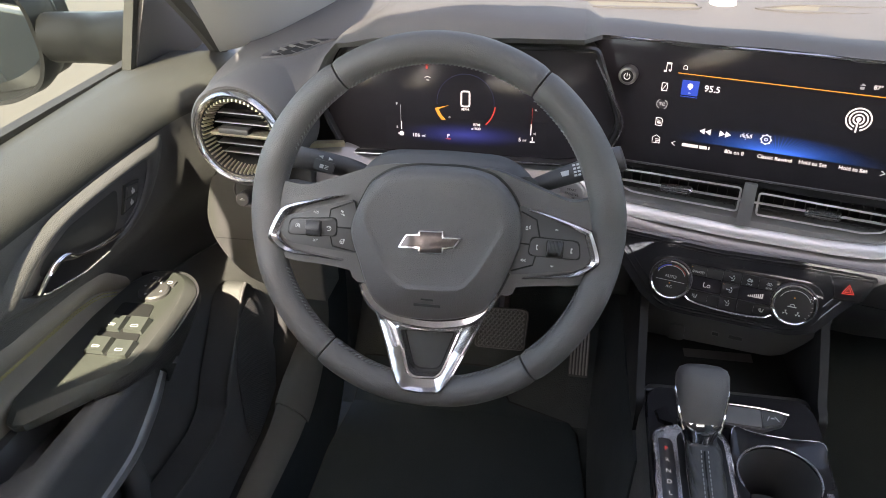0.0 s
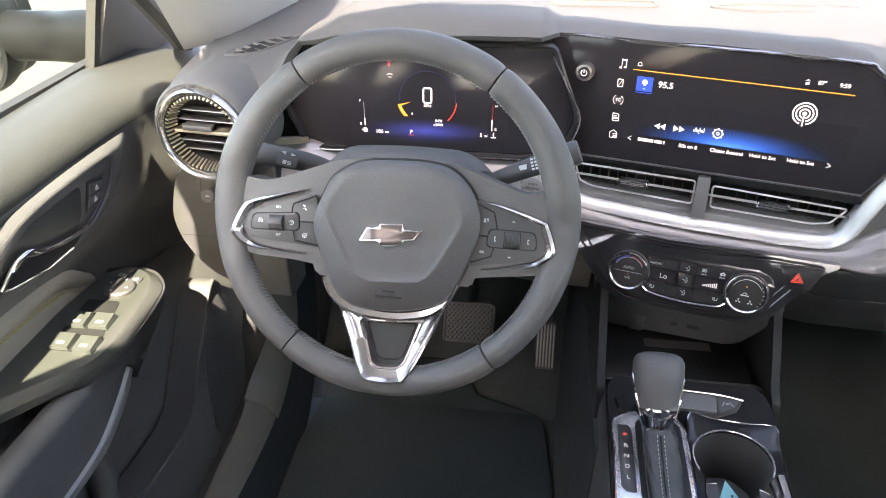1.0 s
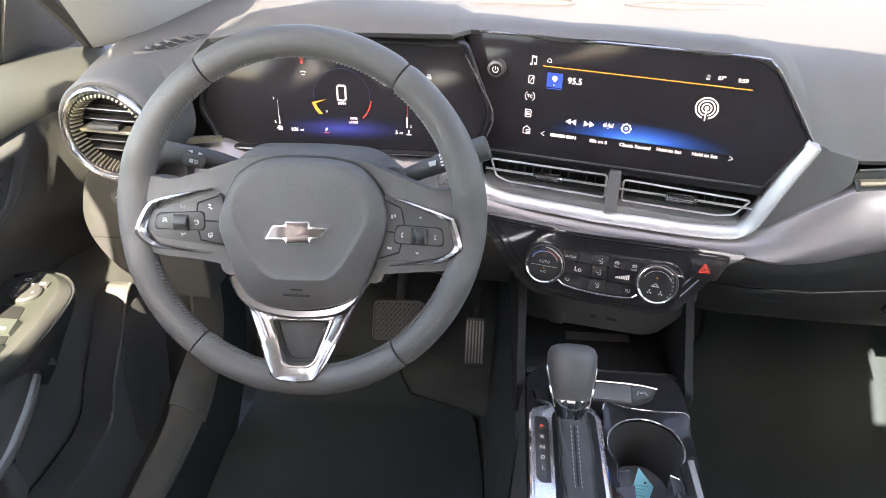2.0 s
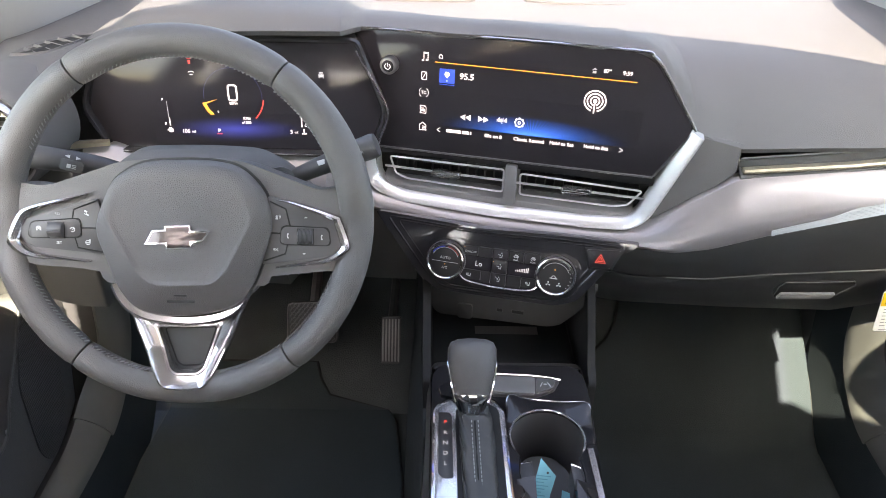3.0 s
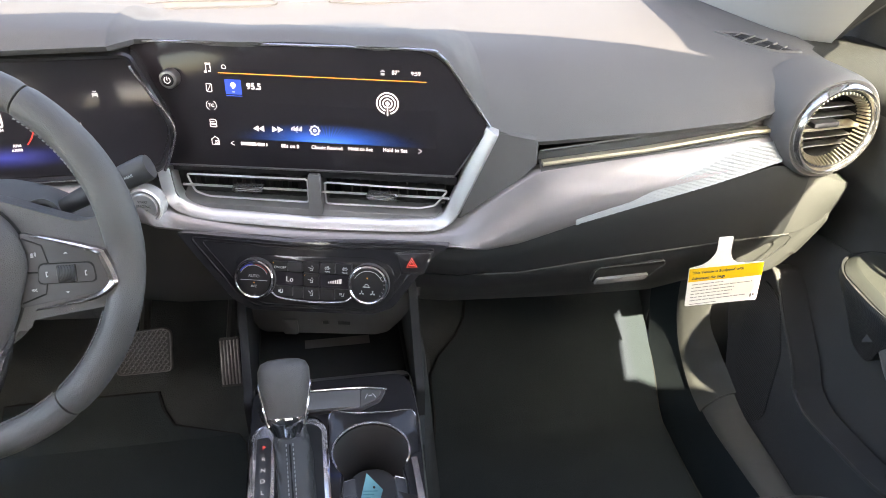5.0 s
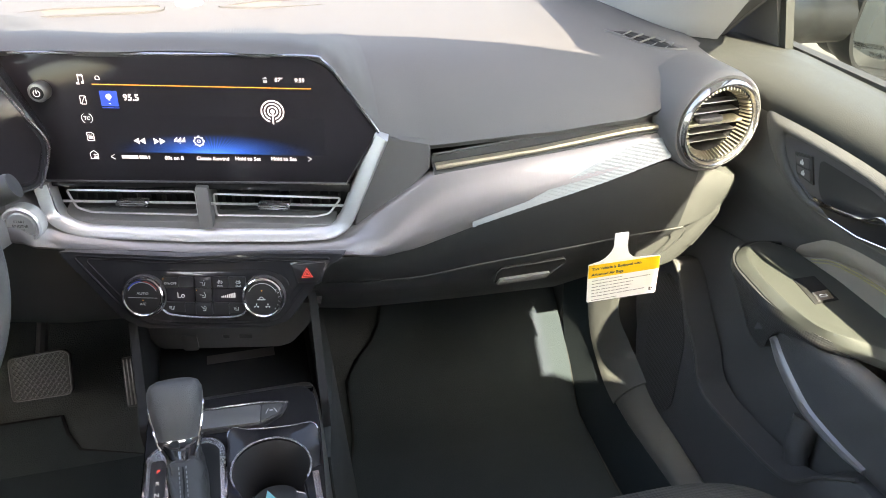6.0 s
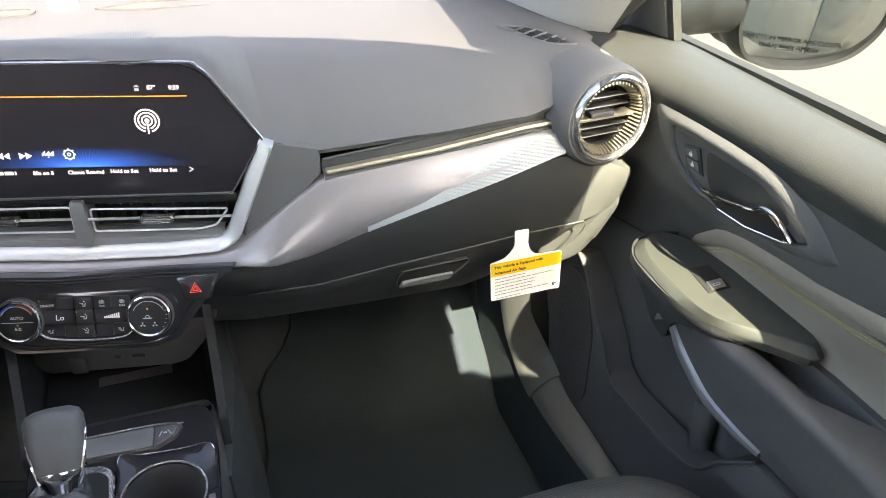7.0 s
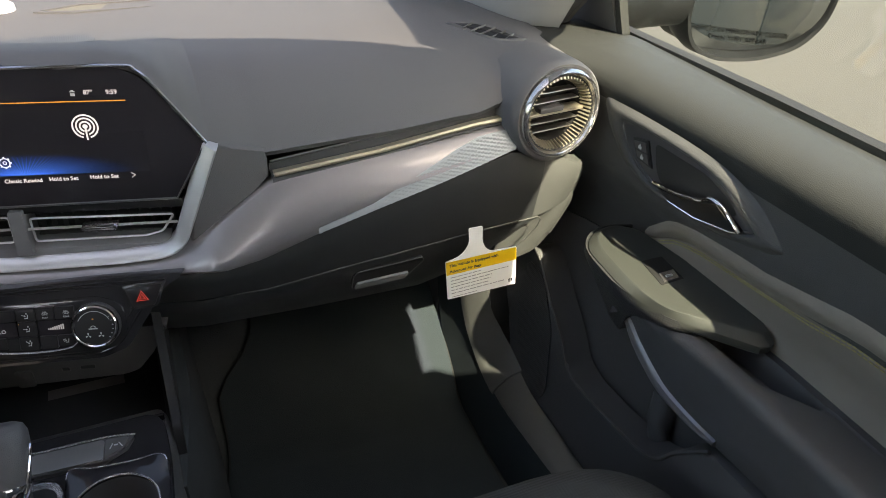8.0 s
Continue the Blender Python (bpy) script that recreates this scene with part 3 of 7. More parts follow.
# Darker bluish-grey patch lying just above the pad behind the screen.
rows = []
for x in np.linspace(-0.094, 0.096, 20):
    front = float(np.interp(x, [-0.094, -0.03, 0.05, 0.085, 0.096], [0.424, 0.449, 0.452, 0.444, 0.418]))
    rear = float(np.interp(x, [-0.094, 0.0, 0.080, 0.096], [0.421, 0.404, 0.392, 0.394]))
    rows.append([(x, y, pad_z(x, y) + 0.0009) for y in np.linspace(rear, front, 8)])
part("dark_pad_patch", loft(rows, 0.002), material("pad_patch_grey", (0.066, 0.068, 0.074), 0.6, grain=0.4, grain_size=0.002, kind="dots"), dash, "flat darker patch in the middle of the dash pad", W0)
for s in (1, -1):
    outline = [(s * x, y) for x, y in [(0.533, 0.372), (0.545, 0.350), (0.556, 0.318), (0.572, 0.288), (0.600, 0.270), (0.611, 0.280), (0.607, 0.310), (0.598, 0.340), (0.575, 0.362), (0.550, 0.372)]]
    outline = [(p.x, p.y) for p in curve([(x, y, 0) for x, y in outline], 3, True)]
    c = (s * 0.575, 0.322)
    zed = lambda x, y: top_z(x, y)
    base = [(x, y, zed(x, y) - 0.001) for x, y in outline]
    mid = [(c[0] + (x - c[0]) * 0.93, c[1] + (y - c[1]) * 0.95, zed(x, y) + 0.0024) for x, y in outline]
    inn = [(c[0] + (x - c[0]) * 0.70, c[1] + (y - c[1]) * 0.84, zed(x, y) + 0.0012) for x, y in outline]
    v = part("side_grille", rings([base, mid, inn], cap=False, base=False), PAD, dash, "small oval side window vent", W0)
    part("grille_floor", rings([inn, [(c[0] + (x - c[0]) * 0.1, c[1] + (y - c[1]) * 0.1, z) for x, y, z in inn]], base=False), BLACK, v, "", W0)
    for k in range(5):
        u = (k + 0.5) / 5
        cy, cx = 0.284 + 0.076 * u, s * (0.594 - 0.040 * u)
        w = 0.015 * math.sin(math.pi * (0.18 + 0.64 * u))
        z = zed(cx, cy)
        part("slat", sweep([(cx - s * w, cy - 0.009, z + 0.0012), (cx + s * w, cy + 0.007, z + 0.0022)], [(-0.0020, -0.0012), (0.0008, -0.0012), (0.0008, 0.0016), (-0.0004, 0.0016)]), PAD, v, "", W0)


def dash_y(x):
    """How far forward the dashboard's face lies: turned to the driver in the middle, straight to the right."""
    return 0.254 - 0.255 * (x + 0.102) if x < 0.16 else 0.187


# silver trim under the displays, sweeping up to the passenger's vent
low = [(-0.56, 0.585), (-0.40, 0.566), (-0.28, 0.558), (-0.215, 0.553), (-0.19, 0.540), (-0.147, 0.5356), (-0.066, 0.534), (0.011, 0.530), (0.083, 0.531), (0.142, 0.5355), (0.181, 0.538), (0.225, 0.5423), (0.293, 0.5598), (0.361, 0.5771), (0.4286, 0.5937), (0.496, 0.611), (0.545, 0.6240)]
upp = [(-0.56, 0.634), (-0.50, 0.626), (-0.47, 0.614), (-0.40, 0.614), (-0.28, 0.614), (-0.215, 0.612), (-0.19, 0.566), (-0.10, 0.552), (0.001, 0.550), (0.104, 0.553), (0.150, 0.5604), (0.196, 0.5928), (0.2474, 0.6254), (0.288, 0.630), (0.356, 0.6367), (0.425, 0.6425), (0.5224, 0.6524), (0.545, 0.654)]


def band_lean(x, width):
    """How far the band's lower edge stands out from its upper edge."""
    return 0.005 + float(np.interp(x, [-0.56, -0.50, -0.24, -0.19, 0.15, 0.30], [0.32, 0.55, 0.60, 0.62, 0.55, 0.32])) * min(0.045, width)


xs = np.linspace(-0.558, 0.549, 92)
rows = []
for x in xs:
    a = float(np.interp(x, [p[0] for p in low], [p[1] for p in low]))
    b = float(np.interp(x, [p[0] for p in upp], [p[1] for p in upp]))
    y = dash_y(x)
    if x < -0.24:
        y = min(y, float(np.interp(x, [-0.58, -0.50, -0.47], [0.212, 0.250, 0.262])))
    lean = band_lean(x, b - a)
    rows.append([(x, y + 0.020, b), (x, y + 0.004, b), (x, y + 0.001, b - 0.0025), (x, y - lean * 0.45, (a + 2 * b) / 3), (x, y - lean * 0.9, (2 * a + b) / 3), (x, y - lean, a + 0.004), (x, y - lean + 0.003, a), (x, y + 0.020, a)])
trim = part("trim_band", loft(rows, 0.0015), SILVER, dash, "satin silver painted trim band", W0, angle=50)
# woven-look inlay on its far end: rows of small ridged tiles
tiles = []
for i in range(58):
    x0 = 0.292 + i * 0.0044
    a = float(np.interp(x0, [p[0] for p in low], [p[1] for p in low])) + 0.0035
    b = float(np.interp(x0, [p[0] for p in upp], [p[1] for p in upp])) - 0.004
    head = min(b, float(np.interp(x0, [0.29, 0.36, 0.42, 0.47, 0.50, 0.55], [0.5685, 0.588, 0.614, 0.636, 0.646, 0.652])))
    full = b + 0.004 - (a - 0.0035)
    lean = band_lean(x0, full)
    z = a + (0.0021 if i % 2 else 0)
    while z + 0.004 < head:
        y = dash_y(x0) + 0.001 - lean * (b + 0.004 - z) / full * 1.08 - 0.0036
        t = bmesh.new()
        q = [t.verts.new(p) for p in ((x0, y, z), (x0 + 0.0041, y, z + 0.0008), (x0 + 0.0041, y + 0.0004, z + 0.0044), (x0, y + 0.0010, z + 0.0036))]
        t.faces.new(q)
        tiles.append(t)
        z += 0.0042
plate = []
for x0 in np.linspace(0.292, 0.546, 40):
    a = float(np.interp(x0, [p[0] for p in low], [p[1] for p in low])) + 0.0035
    b = float(np.interp(x0, [p[0] for p in upp], [p[1] for p in upp])) - 0.004
    head = max(a + 0.0005, min(b, float(np.interp(x0, [0.29, 0.36, 0.42, 0.47, 0.50, 0.55], [0.5685, 0.588, 0.614, 0.636, 0.646, 0.652]))))
    full = b + 0.004 - (a - 0.0035)
    lean = band_lean(x0, full)
    plate.append([(x0, dash_y(x0) + 0.001 - lean * (b + 0.004 - z) / full * 1.08 - 0.0030, z) for z in np.linspace(a, head, 6)])
inlay = join(*tiles)
inlay_mat = material("woven_silver", (0.33, 0.355, 0.365), 0.48, metal=0.25, vary=0.05)
part("inlay_plate", loft(plate, -0.001), inlay_mat, trim, "pale silver inlay", W0)
tagged(part("woven_inlay", inlay, inlay_mat, trim, "pale silver woven pattern inlay", W0), kind="stuff")
# dark groove and pale gold strip above the trim
rows = []
for x in np.linspace(0.25, 0.546, 24):
    z = float(np.interp(x, [0.25, 0.38, 0.50, 0.546], [0.630, 0.642, 0.657, 0.660]))
    rows.append([(x, 0.199, z + 0.018), (x, 0.206, z + 0.012), (x, 0.206, z + 0.002), (x, 0.196, z - 0.002), (x, 0.19, z - 0.006)])
part("groove", loft(rows, 0.002), HARD, dash, "black groove above the trim", W0)
strip = [(x, 0.1935, float(np.interp(x, [0.25, 0.38, 0.50, 0.546], [0.6335, 0.6435, 0.6585, 0.661]))) for x in np.linspace(0.252, 0.547, 20)]
part("gold_strip", sweep(strip, [(-0.004, -0.0028), (0.004, -0.0028), (0.005, 0.0), (0.004, 0.0028), (-0.004, 0.0028)]), GOLD, dash, "pale gold accent strip", W0)
strip = [(x, 0.205 + (x + 0.58) * 0.5, 0.640 - (x + 0.58) * 0.10) for x in np.linspace(-0.575, -0.50, 8)]
part("gold_strip", sweep(strip, [(-0.004, -0.0028), (0.004, -0.0028), (0.004, 0.0028), (-0.004, 0.0028)]), GOLD, dash, "pale gold accent strip", W0)

# wedge of the pad beside the screen surround
wedge = [(0.150, 0.545), (0.168, 0.553), (0.205, 0.590), (0.247, 0.630), (0.247, 0.664), (0.196, 0.677), (0.188, 0.660), (0.165, 0.615)]
part("side_wedge", rings([[(x, 0.225, z) for x, z in wedge], [(x, 0.199, z) for x, z in wedge], [(0.195 + (x - 0.195) * 0.94, 0.1955, 0.61 + (z - 0.61) * 0.95) for x, z in wedge]]), PAD, dash, "", W0)

# lower right face and glove box
lx = np.linspace(0.085, 0.662, 58)


def trim_low(x):
    return float(np.interp(x, [p[0] for p in low], [p[1] for p in low])) if x < 0.545 else float(np.interp(x, [0.545, 0.60, 0.655], [0.623, 0.612, 0.585]))


def glove_top(x):
    return float(np.interp(x, [0.16, 0.235, 0.315, 0.382, 0.457, 0.518, 0.588, 0.60, 0.655], [0.486, 0.483, 0.491, 0.4955, 0.501, 0.506, 0.509, 0.510, 0.522]))


def glove_low(x):
    return float(np.interp(x, [0.16, 0.30, 0.45, 0.52, 0.57, 0.59, 0.603], [0.415, 0.408, 0.405, 0.420, 0.452, 0.474, 0.497]))


rows = []
for x in lx:
    a, b = trim_low(x), glove_top(x)
    end = max(0, (x - 0.60) / 0.055)
    y0 = max(0.183, dash_y(x) - 0.006) + 0.012 * end ** 2
    rows.append([(x, y0 + 0.012, a), (x, y0 - 0.009, a - 0.002), (x, y0 - 0.011, a * 0.85 + b * 0.15), (x, y0 - 0.007, a * 0.55 + b * 0.45), (x, y0 + 0.001, a * 0.2 + b * 0.8), (x, y0 + 0.006, b + 0.001), (x, y0 + 0.02, b)])
split = next(i for i, x in enumerate(lx) if x > 0.588)
# Paler copy of the face's plastic: sunlight painted in from the shadow's edge.
SUNLIT_END = material("sunlit_end_plastic", (0.086, 0.088, 0.083), 0.45, grain=0.3, grain_size=0.0012, kind="cells", vary=0.1)
part("lower_face", loft(rows[:split + 1], 0.002), FACE, dash, "dark grey lower dashboard face", W0, angle=45)
cap_side = part("end_cap", loft(rows[split:], 0.002), SUNLIT_END, dash, "end cap beside the passenger's door, paler grey for the sun on it", W0, angle=45)
low_cap = fillet([(0.560, 0.534), (0.662, 0.536), (0.663, 0.515), (0.657, 0.478), (0.649, 0.440), (0.636, 0.412), (0.600, 0.400), (0.560, 0.400)], [0, 0.004, 0.01, 0.02, 0.02, 0.02, 0.02, 0], 4)
cap_y = lambda z: 0.1955 + 0.38 * max(0, 0.522 - z)
part("cap_foot", rings([[(x + dx, cap_y(z) + dy, z + dz) for x, z in low_cap for dx, dz in [((-f if x > 0.60 else 0), (f if z < 0.45 else 0))]] for f, dy in ((0.004, 0.035), (0.0, 0.016), (0.0012, 0.006), (0.005, 0.001), (0.010, 0.0))]), SUNLIT_END, cap_side, "foot of the end cap round the glove box corner, in the same sunlit grey", W0, angle=50)
rows = []
for x in [v for v in lx[1:] if v < 0.604]:
    b, c = glove_top(x) - 0.002, glove_low(x) - 0.016 * min(1, max(0, (0.60 - x) / 0.06))
    w = min(1, max(0.3, (0.64 - x) / 0.10))
    end = max(0, (x - 0.60) / 0.055)
    y0 = max(0.190, dash_y(x) + 0.002) + 0.03 * end ** 2
    rows.append([(x, y0 + 0.02, b), (x, y0 + 0.001, b), (x, y0 + 0.001, b - 0.003), (x, y0 + 0.020 * w, b * 0.6 + c * 0.4), (x, y0 + 0.044 * w, b * 0.25 + c * 0.75), (x, y0 + 0.058 * w, c + 0.004), (x, y0 + 0.064 * w, c), (x, y0 + 0.09, c - 0.001), (x, y0 + 0.20, c + 0.03)])
glove = part("glove_box", loft(rows, 0.002), FACE, dash, "black glove box lid with a hairline gap", W0, angle=45)
# pull recess in its lid
pull = [(0.339, 0.0), (0.4145, 0.002), (0.436, 0.027), (0.434, 0.034), (0.345, 0.0295), (0.340, 0.022)]
rec = axes((0, 0.2063, 0.4470), (1, 0, 0), (0, -0.30, 1))
# Flat black plate on the lid; its colour gives the recess its shade.
h = part("pull_recess_shade", prism(fillet(pull, 0.004), -0.004, 0.0030, 0.0006), BLACK, glove, "", rec)
part("pull_lip", prism(fillet([(0.342, 0.0), (0.412, 0.002), (0.416, 0.0125), (0.3455, 0.0105)], 0.002), 0.0, 0.0068, 0.0025), material("pull_grey", (0.20, 0.20, 0.20), 0.5), glove, "grey pull lip", rec)
part("pull_edge", tube([(0.339, 0.001, 0.0030), (0.340, 0.022, 0.0030), (0.3455, 0.0300, 0.0030), (0.434, 0.0345, 0.0030), (0.4365, 0.028, 0.0030), (0.416, 0.003, 0.0030)], 0.0007, 6), DOOR, glove, "", rec)
# groove line of the lid
seam = [(x, 0.1895 + 0.03 * max(0, (x - 0.60) / 0.055) ** 2, glove_top(x) - 0.0005) for x in np.linspace(0.187, 0.60, 30)]
seam += [(0.606, 0.190, 0.503), (0.603, 0.193, 0.490), (0.590, 0.200, 0.468), (0.575, 0.206, 0.452)]
part("lid_gap", tube(seam, 0.0011, 6), material("gap_grey", (0.06, 0.06, 0.058), 0.5), glove, "", W0)

# left end cap and knee panel
rows = []
for x in np.linspace(-0.560, -0.13, 30):
    e = max(0, (-x - 0.61) / 0.055)
    a = 0.610 - 0.03 * e
    b = float(np.interp(x, [-0.668, -0.65, -0.60, -0.45, -0.30, -0.20, -0.13], [0.545, 0.505, 0.455, 0.42, 0.41, 0.41, 0.42]))
    if x > -0.55:
        a = min(a, float(np.interp(x, [p[0] for p in low], [p[1] for p in low])) - 0.001)
    y0 = 0.19 + 0.03 * e ** 2 + (0.062 if x > -0.52 else max(0, (x + 0.58) / 0.06) * 0.062)
    y0 = max(y0, dash_y(x) - 0.006) if x > -0.3 else y0
    rows.append([(x, y0 + 0.02, a + 0.01), (x, y0 - 0.002, a), (x, y0 - 0.008, a * 0.6 + b * 0.4), (x, y0 - 0.002, a * 0.3 + b * 0.7), (x, y0 + 0.02, b), (x, y0 + 0.15, b - 0.01)])
KNEE = material("grey_knee_plastic", (0.056, 0.056, 0.054), 0.42, grain=0.3, grain_size=0.0012, kind="cells", vary=0.1)
MARK_DARK = material("gap_shadow", (0.02, 0.02, 0.02), 0.6)
part("knee_panel", loft(rows, 0.003), KNEE, dash, "dark grey knee panel under the cluster", W0, angle=45)
CAP = axes((0, 0.186, 0), (1, 0, 0), (0, 0.02, 1))
edge = [(-0.530, 0.628), (-0.600, 0.622), (-0.655, 0.612), (-0.669, 0.580), (-0.680, 0.537), (-0.674, 0.5035), (-0.655, 0.470), (-0.634, 0.449), (-0.580, 0.425), (-0.530, 0.418)]
end_cap = part("end_cap", prism(fillet(edge, [0, 0.02, 0.02, 0.03, 0.02, 0.02, 0.02, 0.02, 0.02, 0])[::-1], -0.060, 0.0, 0.005, 3), KNEE, dash, "grey end cap with the lamp switch", CAP)
part("cap_gap", box(-0.673, -0.530, 0.5082, 0.5094, -0.004, 0.0003), MARK_DARK, end_cap, "hairline gap", CAP)
rim = fillet([(-0.596, 0.601), (-0.628, 0.600), (-0.636, 0.580), (-0.628, 0.560), (-0.596, 0.556)], [0.004, 0.012, 0.014, 0.012, 0.004], 5)
part("switch_recess", rings([lift(scaled(rim, (-0.614, 0.579), 1.08), 0.0002), lift(rim, 0.0012), lift(scaled(rim, (-0.614, 0.579), 0.94), 0.0004), lift(scaled(rim, (-0.614, 0.579), 0.80), -0.0035)][::-1], cap=False), SWITCH, end_cap, "sunken switch field", CAP)
k = part("lamp_switch", moved(lathe([(0.0095, -0.002), (0.0092, 0.012), (0.0078, 0.0140), (0.001, 0.0143)], 28), CAP.inverted() @ axes((-0.6130, 0.1855, 0.5790), (1, 0, 0), (0, 0.25, 1))), SWITCH, dash, "round headlamp switch", CAP)
part("switch_mark", moved(join(box(-0.0030, 0.0030, -0.0004, 0.0004, 0.0143, 0.0146), box(-0.0015, 0.0015, 0.0012, 0.0020, 0.0143, 0.0146)), axes((-0.6130, 0.1855, 0.5790), (1, 0, 0), (0, 0.25, 1))), MARK, k, "", W0)

# side vents: ring, ribbed throat, vanes
VENT_RING = material("satin_vent_ring", (0.50, 0.49, 0.49), 0.16, metal=0.9, vary=0.03)


def side_vent(s):
    at = axes((s * 0.600, 0.172, 0.668), (1, 0.10 * s, 0), (0, 0.02, 1))
    v = part("side_vent", lathe([(0.057, -0.012), (0.0575, 0.004), (0.056, 0.010), (0.0535, 0.013), (0.051, 0.012), (0.0485, 0.008), (0.0475, -0.004)], 64, False, True), VENT_RING, dash, "round air vent with silver ring and ribbed pale gold throat", at)
    part("throat", lathe([(0.0482, 0.0075), (0.0465, 0.006), (0.0408, -0.010), (0.0395, -0.03), (0.001, -0.031)], 64, False, True), BLACK, v, "", at)
    part("housing", moved(lathe([(0.066, -0.075), (0.066, -0.040), (0.0655, -0.010), (0.0640, 0.001), (0.0610, 0.005), (0.0576, 0.003), (0.0572, -0.02)], 64, False, True), W0), PAD, v, "", at)
    rib = bmesh.new()
    for i in range(56):
        a = 2 * math.pi * i / 56
        c, d = math.cos(a), math.sin(a)
        b = sweep([(0.0470 * c, 0.0470 * d, 0.0065), (0.0445 * c, 0.0445 * d, 0.0), (0.0418 * c, 0.0418 * d, -0.008)], [(-0.0011, -0.001), (0.0011, -0.001), (0.0007, 0.0030), (-0.0007, 0.0030)], up=(-c, -d, 0.4))
        me = bpy.data.meshes.new("rib")
        b.to_mesh(me)
        b.free()
        rib.from_mesh(me)
        bpy.data.meshes.remove(me)
    part("ribs", rib, GOLD, v, "pale gold ribs", at)
    for y, w, gold in ((0.024, 0.030, 0), (0.012, 0.036, 0), (-0.001, 0.041, 1), (-0.014, 0.037, 0), (-0.025, 0.030, 0)):
        d = 0.0045 if gold else 0.0
        part("vane", box(-w, w, y - (0.0020 if gold else 0.0008), y + (0.0020 if gold else 0.0008), -0.020, -0.006 + d, 0.0008), GOLD if gold else STEEL, v, "pale gold centre vane" if gold else "", at)
    part("vane_tab", box(-0.030 if s < 0 else -0.026, 0.010, 0.000, 0.008, -0.014, 0.001, 0.003), SWITCH, v, "", at)


for s in (1, -1):
    side_vent(s)

# black glass of the driver's display
def bar(u0, u1, v0, v1, z=0.0006, d=0.0004):
    return box(u0, u1, v0, v1, z - d, z)


cluster = thing("instrument_display", CLU, "dark driver display showing speed, fuel and range", "display")
outline = fillet([(-0.141, 0.104), (-0.155, 0.085), (-0.178, 0.018), (-0.153, -0.034), (0.116, -0.034), (0.166, -0.026), (0.183, 0.020), (0.150, 0.104)], [0.006, 0.01, 0.012, 0.01, 0.004, 0.012, 0.012, 0.006])
part("glass", prism(outline, -0.012, 0.0, 0.001), GLOSSY, cluster, "black display glass")
part("bezel", sweep(lift(outline, 0.0), [(-0.004, -0.02), (0.004, -0.02), (0.004, 0.006), (0.0015, 0.009), (-0.0015, 0.008), (-0.004, 0.003)], closed=True), PIANO, cluster, "black bezel")
edge = curve([(0.150, 0.094, 0.010), (0.168, 0.06, 0.010), (0.186, 0.022, 0.010), (0.176, -0.012, 0.010), (0.168, -0.028, 0.010)], 5)
part("bezel_edge", tube(edge, 0.0016, 6), CHROME, cluster, "thin satin chrome edge")
part("lower_edge", box(-0.150, 0.120, -0.036, -0.0335, 0.0, 0.009, 0.0008), CHROME, cluster)

# what the driver's display shows
def show(words, u, v, size, mat=None, align="CENTER", parent=None, z=0.0009, name="lettering", slant=0.0):
    part(name, moved(text_shape(words, size, 0.0001, align, slant, size * 0.016), pose(u, v, z)), mat or LIT, parent or cluster)


def ring_arc(cx, cy, r0, r1, a0, a1, z=0.0008, n=24):
    A = [radians(a0 + (a1 - a0) * i / n) for i in range(n + 1)]
    return loft([[(cx + r * math.cos(a), cy + r * math.sin(a), z) for a in A] for r in (r0, r1)], 0.0002)


part("speed_digit", sweep(lift(fillet([(-0.0050, 0.0300), (0.0050, 0.0300), (0.0050, 0.0485), (-0.0050, 0.0485)], 0.0028), 0.0008), [(-0.0010, -0.0003), (0.0010, -0.0003), (0.0010, 0.0002), (-0.0010, 0.0002)], closed=True), LIT, cluster)
show("MPH", 0.0, 0.0262, 0.0048)
show("0", -0.0194, 0.0155, 0.004)
show("RPM", 0.0142, 0.0076, 0.0046)
show("x1000", 0.0134, 0.0026, 0.0046)
show("106", -0.0615, -0.0094, 0.0066)
show("mi", -0.0520, -0.0098, 0.0045)
show("5", 0.0672, -0.0083, 0.0066)
show("mi", 0.0730, -0.0087, 0.0045)
show("P", -0.0208, -0.0083, 0.0064)
show("F", -0.0849, 0.0295, 0.0042)
show("E", -0.0850, -0.0003, 0.0042)
show("H", 0.0850, 0.0296, 0.0042, LIT)
show("C", 0.0850, 0.0000, 0.0042)
part("gear_underline", bar(-0.0240, -0.0176, -0.0128, -0.0120), LIT_RED, cluster)
part("fuel_gauge", bar(-0.0806, -0.0802, -0.0026, 0.0280), LIT_DIM, cluster)
part("fuel_level", bar(-0.0806, -0.0793, -0.0026, 0.0070), LIT, cluster)
part("fuel_icon", join(bar(-0.0820, -0.0785, -0.0110, -0.0055), bar(-0.0840, -0.0825, -0.0090, -0.0075), bar(-0.0782, -0.0772, -0.0105, -0.0065)), LIT, cluster)
part("heat_gauge", bar(0.0806, 0.0810, 0.0105, 0.0320), LIT_RED, cluster)
part("heat_level", bar(0.0796, 0.0809, -0.0020, 0.0120), LIT, cluster)
part("heat_icon", join(bar(0.0818, 0.0832, -0.0090, -0.0045), bar(0.0795, 0.0855, -0.0112, -0.0098)), LIT, cluster)
part("door_icon", join(bar(-0.0482, -0.0456, 0.0735, 0.0775), bar(-0.0490, -0.0448, 0.0790, 0.0796)), LIT_RED, cluster)
part("car_icon", join(ring_arc(-0.0461, 0.0590, 0.0050, 0.0058, 50, 130), bar(-0.0480, -0.0442, 0.0600, 0.0606)), LIT, cluster)
part("gauge_arch", ring_arc(0.0, 0.0345, 0.0345, 0.0352, -5, 185), LIT_BLUE_DIM, cluster)
part("red_zone", ring_arc(0.0, 0.0345, 0.0355, 0.0370, -46, -6), LIT_RED, cluster)
